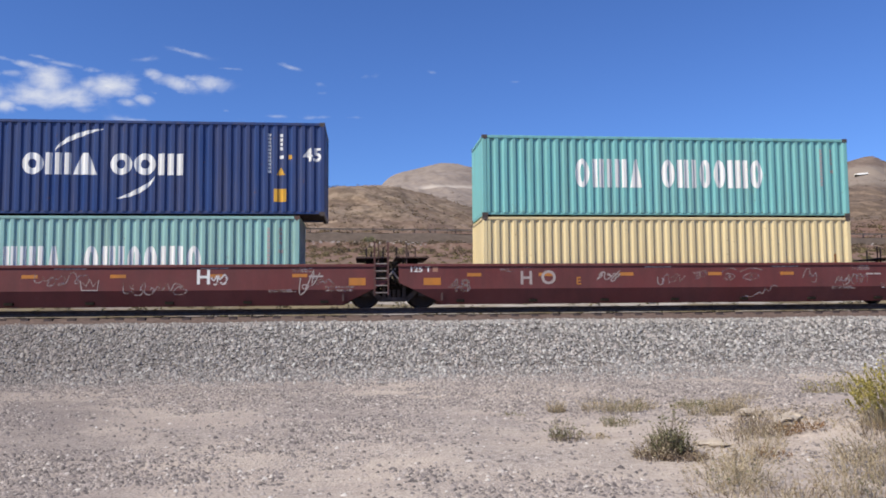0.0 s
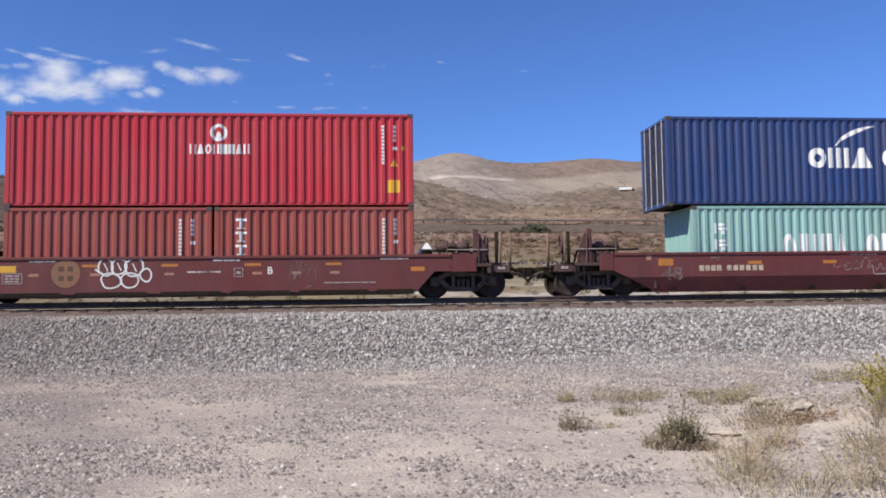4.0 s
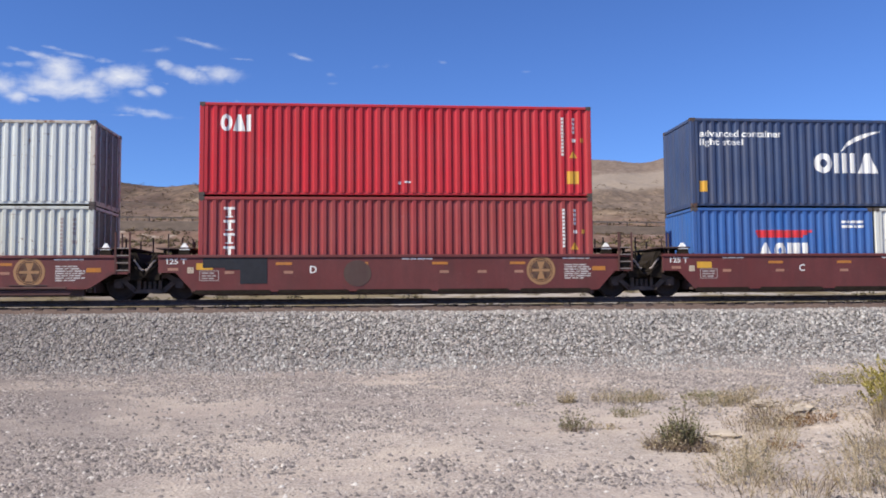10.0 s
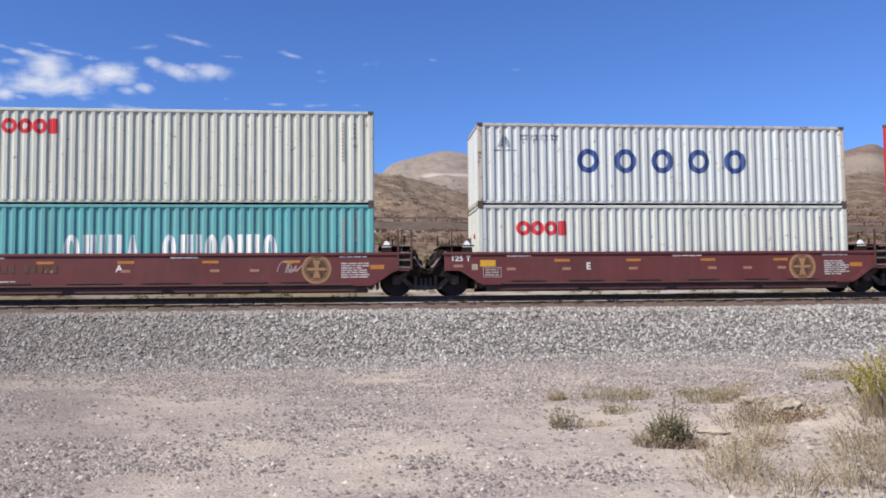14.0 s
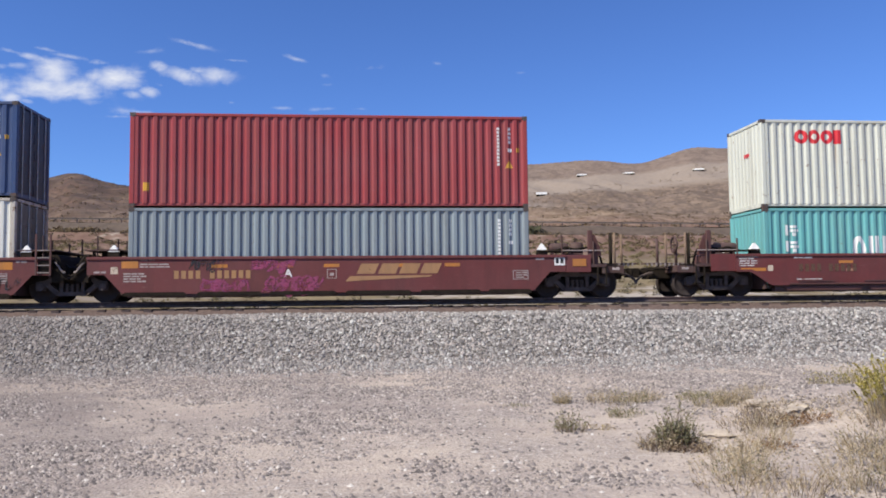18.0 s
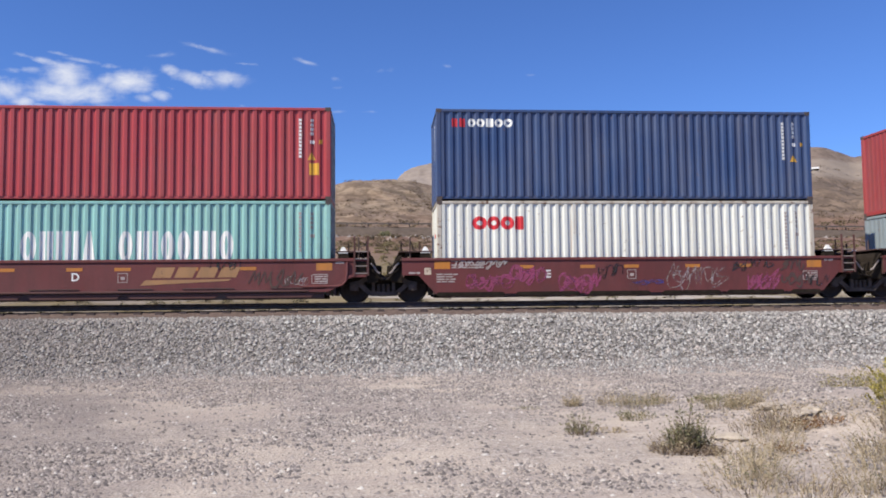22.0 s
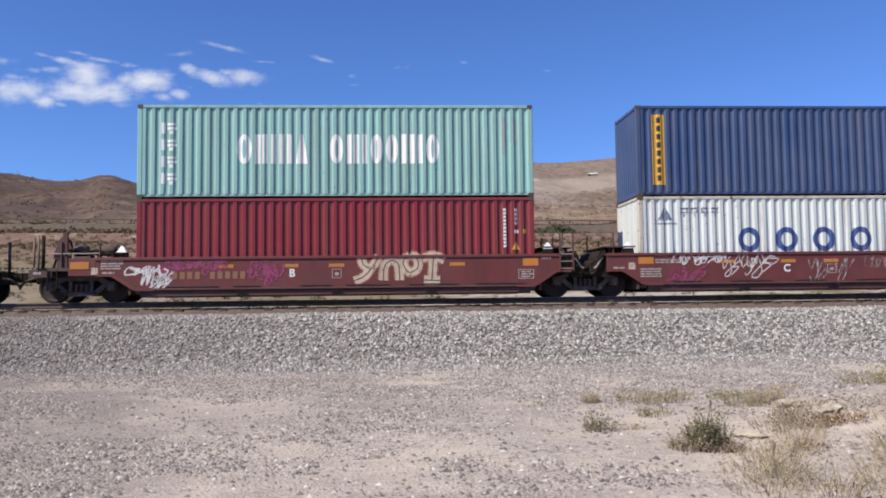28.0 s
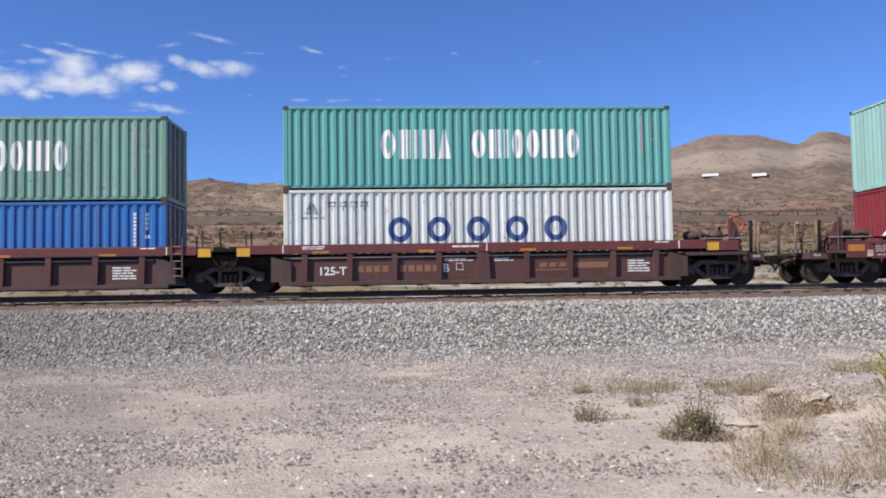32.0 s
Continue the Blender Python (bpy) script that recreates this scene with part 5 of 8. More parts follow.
    x0, x1 = span(truck + 0.55, truck + 0.85)
    part("step", (lambda bm: (box(bm, x0, x1, -1.45, -1.15, 0.42, 0.46), box(bm, x0, x0 + 0.03, -1.45, -1.40, 0.42, 1.0), box(bm, x1 - 0.03, x1, -1.45, -1.40, 0.42, 1.0)) and bm)(bm_new()), M["iron"], car)
    # reservoir and valve gear
    xm = e * (a - 0.05)
    part("brake_reservoir", lathe(bm_new(), [(0.05, -0.34), (0.12, -0.31), (0.16, -0.25), (0.16, 0.25), (0.12, 0.31), (0.05, 0.34)], 18, "x"), M["car_dark"], car, m=pose(xm, -0.7, 1.62))
    part("reservoir_stand", (lambda bm: (box(bm, xm - 0.24, xm - 0.18, -0.82, -0.58, 1.08, 1.5), box(bm, xm + 0.18, xm + 0.24, -0.82, -0.58, 1.08, 1.5)) and bm)(bm_new()), M["car_dark"], car)
    part("valve", (lambda bm: (soft_box(bm, -0.16, 0.16, -0.14, 0.14, 0.0, 0.3, 0.04), rod(bm, (0, 0, 0.3), (0, 0, 0.46), 0.08, 10), rod(bm, (-0.24, 0, 0.14), (0.24, 0, 0.14), 0.05, 8)) and bm)(bm_new()), M["car_dark"], car, m=pose(e * (truck + 0.15), -0.3, 1.32))
    part("valve_pedestal", box(bm_new(), e * (truck + 0.15) - 0.08, e * (truck + 0.15) + 0.08, -0.4, -0.2, 1.08, 1.32), M["iron"], car)
    part("brake_wheel", (lambda bm: (tube(bm, [(0, 0.26 * math.cos(k * math.tau / 20), 0.26 * math.sin(k * math.tau / 20)) for k in range(21)], 0.04, 6), rod(bm, (0, -0.25, 0), (0, 0.25, 0), 0.02, 6), rod(bm, (0, 0, -0.25), (0, 0, 0.25), 0.02, 6)) and bm)(bm_new()), M["signal_red" if seed == 31 else "car_dark"], car, m=pose(e * (truck + 0.72), -0.9, 1.98, 0, 0, 90) if seed == 31 else pose(e * (truck + 0.9), 0.2, 1.78))
    part("brake_wheel_post", rod(bm_new(), (e * (truck + 0.84), 0.2, 1.05), (e * (truck + 0.84), 0.2, 1.78), 0.05, 8) if seed != 31 else rod(bm_new(), (e * (truck + 0.72), -0.84, 1.05), (e * (truck + 0.72), -0.84, 1.98), 0.05, 8), M["car_dark"], car)


def joint_end(car, e, a, joint, with_hood=True):
    """The shared end over an articulated bogie: tapered sill, hood, hoses, posts."""
    xa, xb = sorted((e * (a - 1.0), e * (joint - 0.05)))
    part("centre_sill", soft_box(bm_new(), xa, xb, -0.36, 0.36, 0.70, 1.12, 0.04), M["iron"], car)
    part("end_platform", soft_box(bm_new(), *sorted((e * (a - 1.0), e * (a + 0.06))), -1.38, 1.38, TOP - 0.07, TOP - 0.01, 0.015), M["car_dark"], car)
    part("end_plate", soft_box(bm_new(), *sorted((e * (a - 0.07), e * (a - 0.02))), -1.38, 1.38, 0.78, TOP - 0.07, 0.012), M["car_dark"], car)
    part("end_casting", prism(bm_new(), [(e * u, v) for u, v in ([(a - 0.9, 0.55), (joint - 0.1, 0.74), (joint - 0.1, 1.08), (a + 0.15, 1.28), (a - 0.9, 1.28)])], -0.98, 0.98), M["iron"], car)
    part("end_hood", prism(bm_new(), [(e * u, v) for u, v in ((a + 0.002, 0.62), (joint - 0.16, 0.66), (joint - 0.16, 0.92), (a + 0.24, 1.30), (a + 0.16, 1.46), (a + 0.002, 1.46))][::e], -1.30, 1.30), M["iron"], car)
    for k, (u, v) in enumerate(((0.22, 1.42), (0.30, 1.22), (0.38, 1.02))):
        part("hose", tube(bm_new(), [(e * (a + u - 0.2 + 0.05 * i), -1.34 - 0.03 * math.sin(i / 6 * 3.1), v - 0.30 * math.sin(i / 6 * 1.7) ** 2) for i in range(7)], 0.032), M["frame_pale" if k == 1 else "iron"], car)
    part("brake_cylinder", rod(bm_new(), (e * (a - 0.1), -1.12, 1.02), (e * (joint - 0.22), -1.12, 0.96), 0.14, 12), M["iron"], car)
    part("brake_lever", (lambda bm: (rod(bm, (e * (a + 0.02), -1.2, 1.28), (e * (joint - 0.1), -1.2, 0.72), 0.035, 6), rod(bm, (e * (joint - 0.1), -1.2, 0.72), (e * (joint + 0.25), -1.12, 0.7), 0.035, 6)) and bm)(bm_new()), M["iron"], car)
    for k, y in enumerate((-1.25, -0.9, 0.5)):
        bm = tube(bm_new(), [(e * (a + (joint - a) * i / 7), y - 0.1 * math.sin(i / 7 * 3), 1.18 - 0.35 * math.sin(math.pi * 0.5 * i / 7) - 0.05 * k) for i in range(8)], 0.04)
        part("hose", bm, M["iron"], car)
    part("connector", (lambda bm: (rod(bm, (e * (joint - 0.35), 0, 0.72), (e * (joint - 0.35), 0, 1.2), 0.3, 14), soft_box(bm, *sorted((e * (joint - 0.45), e * (joint - 0.06))), -0.75, 0.75, 0.84, 1.04, 0.03)) and bm)(bm_new()), M["iron"], car)
    part("walkway", soft_box(bm_new(), *sorted((e * (a - 0.95), e * (a + 0.10))), -1.36, 1.36, 1.56, 1.60, 0.008), M["car_dark"], car)
    for y in (-1.25, 1.25):
        part("walkway_bracket", box(bm_new(), *sorted((e * (a - 0.18), e * (a - 0.10))), y - 0.03, y + 0.03, TOP - 0.012, 1.558), M["iron"], car)
    part("valve_box", soft_box(bm_new(), *sorted((e * (a - 0.62), e * (a - 0.24))), -0.9, -0.4, TOP - 0.01, 1.557, 0.02), M["iron"], car)
    for k, (x, y, h) in enumerate(((a - 0.25, -1.3, 2.02), (a - 0.62, 0.3, 1.98), (a - 0.05, 1.3, 2.1), (a - 0.45, 1.3, 1.95))):
        part("grab_iron", rod(bm_new(), (e * x, y, TOP - 0.03), (e * x, y, h), 0.026, 6), M["car_dark"], car)


def side_plate(bm, a, b, zb, s, style, rise=0.80):
    y0, y1 = sorted((s * SIDE, s * (SIDE - 0.03)))
    if style != "deep":
        right = [(b, zb), (b + 0.12, zb + 0.06), (b + 0.62, 0.76), (b + 0.76, 0.82), (a, 0.82), (a, TOP - 0.02)] if style == "flanged" else [(b, zb), (b + 0.10, zb + 0.03), (b + 0.60, 0.84), (a, 0.84), (a, TOP - 0.02)]
        return prism(bm, [(-u, v) for u, v in right[::-1]] + right, y0, y1)
    # upright above, folded inwards below
    fold = 0.60
    f = (rise - fold) / (rise - zb)
    m = a + (b - a) * f
    prism(bm, [(-a, TOP - 0.02), (-a, rise), (-m, fold), (m, fold), (a, rise), (a, TOP - 0.02)], y0, y1)
    q = [bm.verts.new(p) for p in ((-m, s * SIDE, fold), (m, s * SIDE, fold), (b, s * (SIDE - 0.2), zb), (-b, s * (SIDE - 0.2), zb))]
    w = [bm.verts.new((v.co.x, v.co.y - s * 0.03, v.co.z)) for v in q]
    bm.faces.new(q)
    bm.faces.new(w[::-1])
    for k in range(4):
        bm.faces.new((q[k], q[(k + 1) % 4], w[(k + 1) % 4], w[k]))
    return bm


def well_car(label, x, a, b, zb, left, right, marks, seed, style="deep"):
    """A double-stack well wagon. left, right: ('joint', x) or ('coupler', bogie x, coupler x)."""
    car = tagged(new("well_car"), label, "railway wagon", "wagons of the train")
    MOVING.append((car, x, TRACK, 0.0))
    C = M["car"]
    for s in (-1, 1):
        side = part("side_plate", side_plate(bm_new(), a, b, zb, s, style), C, car)
        ys = sorted((s * (SIDE + 0.035), s * (SIDE - 0.09)))
        part("top_chord", soft_box(bm_new(), -a, a, *ys, TOP - 0.09, TOP, 0.012), C, side)
        ys = sorted((s * (SIDE - 0.05), s * (SIDE - 0.25)))
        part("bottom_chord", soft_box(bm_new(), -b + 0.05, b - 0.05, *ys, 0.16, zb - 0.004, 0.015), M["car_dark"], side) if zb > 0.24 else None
        if style == "flat":
            ys = sorted((s * (SIDE - 0.02), s * (SIDE + 0.012)))
            r = random.Random(seed)
            xx = -b - 0.05
            while xx < b - 0.4:
                w = min(r.uniform(1.7, 2.3), b - xx)
                part("sill_plate", prism(bm_new(), [(xx, 0.20), (xx + w, 0.20), (xx + w, 0.27), (xx + w - 0.06, 0.315), (xx + 0.06, 0.315), (xx, 0.27)], *ys), M["iron"], side)
                xx += w + r.uniform(0.18, 0.4)
        elif style == "flanged":
            ys = sorted((s * (SIDE + 0.002), s * (SIDE + 0.055)))
            for e in (-1, 1):
                pts = [(b - 0.5, 0.36), (b + 0.06, 0.36), (b + 0.2, 0.42), (b + 0.68, 0.74), (b + 0.80, 0.80), (a - 0.02, 0.80), (a - 0.02, 0.87), (b + 0.74, 0.87), (b + 0.60, 0.82), (b + 0.10, 0.48), (b - 0.02, 0.44), (b - 0.5, 0.44)]
                part("end_flange", prism(bm_new(), [(e * u, v) for u, v in (pts if e * s < 0 else pts[::-1])], *ys), C, side)
            part("lower_flange", soft_box(bm_new(), -b + 0.52, b - 0.52, *ys, 0.37, 0.43, 0.01), M["car_mid"], side)
            lip = sorted((s * (SIDE - 0.03), s * (SIDE - 0.01)))
            for k in range(4):
                x0, x1 = -b + 0.25 + k * (2 * b - 0.5) / 4, -b + 0.25 + (k + 1) * (2 * b - 0.5) / 4
                part("lower_lip", prism(bm_new(), [(x0 + 0.06, 0.33), (x0 + 0.2, 0.20), (x1 - 0.2, 0.20), (x1 - 0.06, 0.33)], *lip), M["car_mid"], side)
            r = random.Random(seed)
            xx = -b + 0.8
            while xx < b - 1.6:
                w = r.uniform(0.8, 1.6)
                part("rub_plate", box(bm_new(), xx, xx + w, *sorted((s * (SIDE + 0.003), s * (SIDE + 0.03))), 0.475, 0.50), M["car_dark"], side)
                xx += w + r.uniform(0.3, 1.2)
    for k in range(7):
        xm = -b + 0.5 + k * (2 * b - 1.0) / 6
        part("cross_member", shared(("cross",), "cross_member", M["iron"], lambda bm: soft_box(bm, -0.12, 0.12, -SIDE + 0.06, SIDE - 0.06, 0.19, FLOOR - 0.004, 0.01)), M["iron"], car, m=pose(xm, 0, 0))
    for e in (-1, 1):
        xx = e * (6.096 + 0.12 if a < 8 else 7.42)
        part("bulkhead", prism(bm_new(), [(xx - 0.03, 0.25), (xx + 0.03, 0.25), (xx + 0.03, TOP - 0.06), (xx - 0.03, TOP - 0.06)], -SIDE + 0.05, SIDE - 0.05), M["car_dark"], car)
    for e, end in ((-1, left), (1, right)):
        if end[0] == "joint":
            joint_end(car, e, a, end[1])
        else:
            coupler_end(car, e, a, end[1], end[2], seed + e)
            bogie(car, e * end[1])
    if right[0] == "joint":
        bogie(car, right[1])
        ladder(car, a - 0.40, 0.46, 0.84 if a < 8 else 0.42)
        # flat dark panel painted in place of a shaded opening behind the ladder
        part("corner_recess", box(bm_new(), a - 0.34, a - 0.02, -SIDE - 0.006, -SIDE + 0.002, 0.88, TOP - 0.02), M["iron"], car)
    guides(car, (-a + 0.72, a - 0.72) if a < 8 else ())
    for k, (name, mat_name, draw) in enumerate(marks):
        bm = bm_new()
        draw(bm)
        painted(name, bm, M[mat_name], car, (), lambda px: -SIDE - 0.003 - 0.0004 * k)
    return car


def std_marks(letter, seed, lx=-2.73, emblem=True, free=False):
    """Stencils of the older set: reflectors, buff patches, print blocks and a round emblem."""
    out = [("unit_letter", "mark_white", lambda bm: words(bm, letter, lx, 0.81, 0.22))]
    if free:
        out.append(("end_print", "mark_print", lambda bm: (bars(bm, -7.08, 1.32, 0.60, 0.36, 5, seed + 5), bars(bm, -5.19, 0.58, 0.86, 0.06, 1, seed + 6))))
        out.append(("end_reflector", "orange", lambda bm: rect(bm, -7.04, -6.20, 0.82, 0.92)))
    else:
        out.append(("load_class", "mark_white", lambda bm: words(bm, "125 T", -6.96, 1.09, 0.17, 0.58)))
        out.append(("end_reflector", "mark_yellow", lambda bm: rect(bm, -6.09, -5.61, 0.92, 1.12)))
    def refl(bm):
        for x in (-3.75, -1.46, 0.98, 3.39):
            rect(bm, x, x + 0.48, 1.06, 1.14)
        rect(bm, 5.98, 6.40, 0.86, 0.99)
    out.append(("reflector", "orange", refl))
    def buffs(bm):
        for x in (-3.51, -1.37, 1.21, 2.38, 3.53) if free else (-5.26, -3.51, -1.37, 1.21, 2.38, 3.53):
            rect(bm, x, x + 0.28, 0.80, 0.88)
        if not free:
            rect(bm, -6.92, -6.62, 0.90, 0.98)
    out.append(("stencil_patch", "buff", buffs))
    sx = -6.14 if free else -6.35
    out.append(("inspection_sticker", "spray_cream", lambda bm: rect(bm, sx, sx + 0.18, 0.82, 1.0)))
    def print_(bm):
        bars(bm, 5.05, 1.27, 0.85, 0.06, 1, seed + 1)
        bars(bm, -5.25, 1.27, 0.75, 0.06, 1, seed + 2)
        bars(bm, 0.06, 1.27, 0.95, 0.07, 1, seed + 3)
    out.append(("stencil_print", "mark_white", print_))
    if emblem:
        out.append(("stencil_print", "mark_print", lambda bm: bars(bm, 5.10, 1.07, 0.85, 0.48, 7, seed)))
    def panel(bm):
        for x0, x1, z0, z1 in ((-6.0, -5.43, 0.59, 0.61), (-6.0, -5.43, 0.88, 0.90), (-6.0, -5.98, 0.615, 0.875), (-5.45, -5.43, 0.615, 0.875)):
            rect(bm, x0, x1, z0, z1)
        bars(bm, -5.93, 0.86, 0.42, 0.24, 3, seed + 4)
    if not free:
        out.append(("panel_print", "mark_faint", panel))
    if emblem:
        def emb(bm, cx=4.36):
            ring(bm, cx, 0.87, 0.45, 0.45, 0.085)
            ring(bm, cx, 0.87, 0.34, 0.34, 0.022)
            rect(bm, cx - 0.28, cx + 0.28, 0.83, 0.91)
            for z0, z1 in ((0.60, 0.825), (1.14, 0.915)):
                bm.faces.new([bm.verts.new(p) for p in ((cx - 0.12, 0, z0), (cx + 0.12, 0, z0), (cx + 0.045, 0, z1), (cx - 0.045, 0, z1))][::1 if z1 > z0 else -1])
        out.append(("emblem_ground", "stain", lambda bm: disc(bm, 4.36, 0.87, 0.36, 0.36)))
        out.append(("emblem", "gold", emb))
    return out


def new_marks(letter, seed, lx=-1.58, free=False, free_right=False):
    """Stencils of the newer set: larger end reflectors, small print blocks, a hatched panel."""
    r = random.Random(seed)
    def refl(bm):
        rect(bm, *((7.42, 7.85) if free_right else (5.67, 6.15)), 1.01, 1.24)
        rect(bm, *((-7.95, -7.4) if free else (-6.21, -5.73)), 1.03, 1.25)
        for x in (-3.6, -1.66, -0.27, 1.7, 3.41):
            rect(bm, x, x + 0.47, 1.03, 1.13)
    def print_(bm):
        if not free:
            bars(bm, -5.68, 1.37, 0.48, 0.12, 2, seed)
            bars(bm, -5.68, 1.18, 1.0, 0.15, 2, seed + 1)
        bars(bm, -7.05 if free else -6.15, 1.30 if free else 0.90, 0.66, 0.30, 4, seed + 2)
        bars(bm, -7.0, 0.96, 0.35, 0.10, 1, seed + 5)
        bars(bm, 0.30, 1.35, 1.0, 0.08, 1, seed + 3)
        bars(bm, -1.27, 1.34, 0.95, 0.07, 1, seed + 4)
        ring(bm, -0.03, 0.83, 0.20, 0.20, 0.025, 4, 45, 405)
        rect(bm, -0.09, 0.03, 0.77, 0.86)
        bars(bm, 6.25, 1.29, 0.3, 0.10, 1, seed + 6)
        bars(bm, 5.62, 0.86, 0.36, 0.22, 3, seed + 7)
        for x0, x1, z0, z1 in ((5.53, 6.01, 0.61, 0.63), (5.53, 6.01, 0.88, 0.90), (5.53, 5.55, 0.635, 0.875), (5.99, 6.01, 0.635, 0.875)):
            rect(bm, x0, x1, z0, z1)
    out = [("reflector", "orange", refl), ("stencil_print", "mark_faint", print_), ("inspection_sticker", "spray_cream", lambda bm: rect(bm, -7.33 if free else -6.52, -7.13 if free else -6.31, 0.86, 1.07))]
    out.append(("unit_letter", "mark_white", lambda bm: words(bm, letter, lx, 0.74, 0.24)))
    return out


def sketchy(mat, x, z, w, h, width, seed, loops=5):
    """A tag gone over twice with the can."""
    return [tag("graffiti", mat, x, z, w, h, width, seed, loops), tag("graffiti", mat, x + 0.05, z - 0.03, w, h, width, seed + 500, loops)]


def name_bars(x, z, h, n, mat="gold", w=0.22):
    return ("number_marking", mat, lambda bm: [rect(bm, x + k * (w + 0.05), x + k * (w + 0.05) + w * 0.85, z, z + h) for k in range(n) if k != 4])


def tag(name, mat, x, z, w, h, width, seed, loops=6):
    return (name, mat, lambda bm: scrawl(bm, x, z, w, h, width, seed, loops))


def bubble(x, z):
    """Swollen round outlines: three lobes above, two below, a small one at the side."""
    def draw(bm):
        r = random.Random(5)
        for dx, dz, w, h in ((-0.52, 0.17, 0.20, 0.25), (-0.14, 0.19, 0.22, 0.24), (0.30, 0.16, 0.27, 0.27), (-0.36, -0.22, 0.28, 0.22), (0.18, -0.23, 0.26, 0.22), (0.64, -0.06, 0.17, 0.19)):
            pts = []
            for k in range(9):
                a = k * math.tau / 9
                q = r.uniform(0.90, 1.10)
                pts.append((x + dx + w * q * math.cos(a), z + dz + h * q * math.sin(a)))
            stroke(bm, curve(pts + pts[:2], 4), 0.048)
            if dz > 0:
                stroke(bm, curve(((x + dx - 0.05, z + dz + 0.12), (x + dx + 0.02, z + dz - 0.02), (x + dx + 0.06, z + dz - 0.12)), 4), 0.035)
        stroke(bm, ((x - 0.82, z + 0.12), (x - 0.70, z + 0.02), (x - 0.60, z - 0.02)), 0.05)
    return ("graffiti", "mark_white", draw)


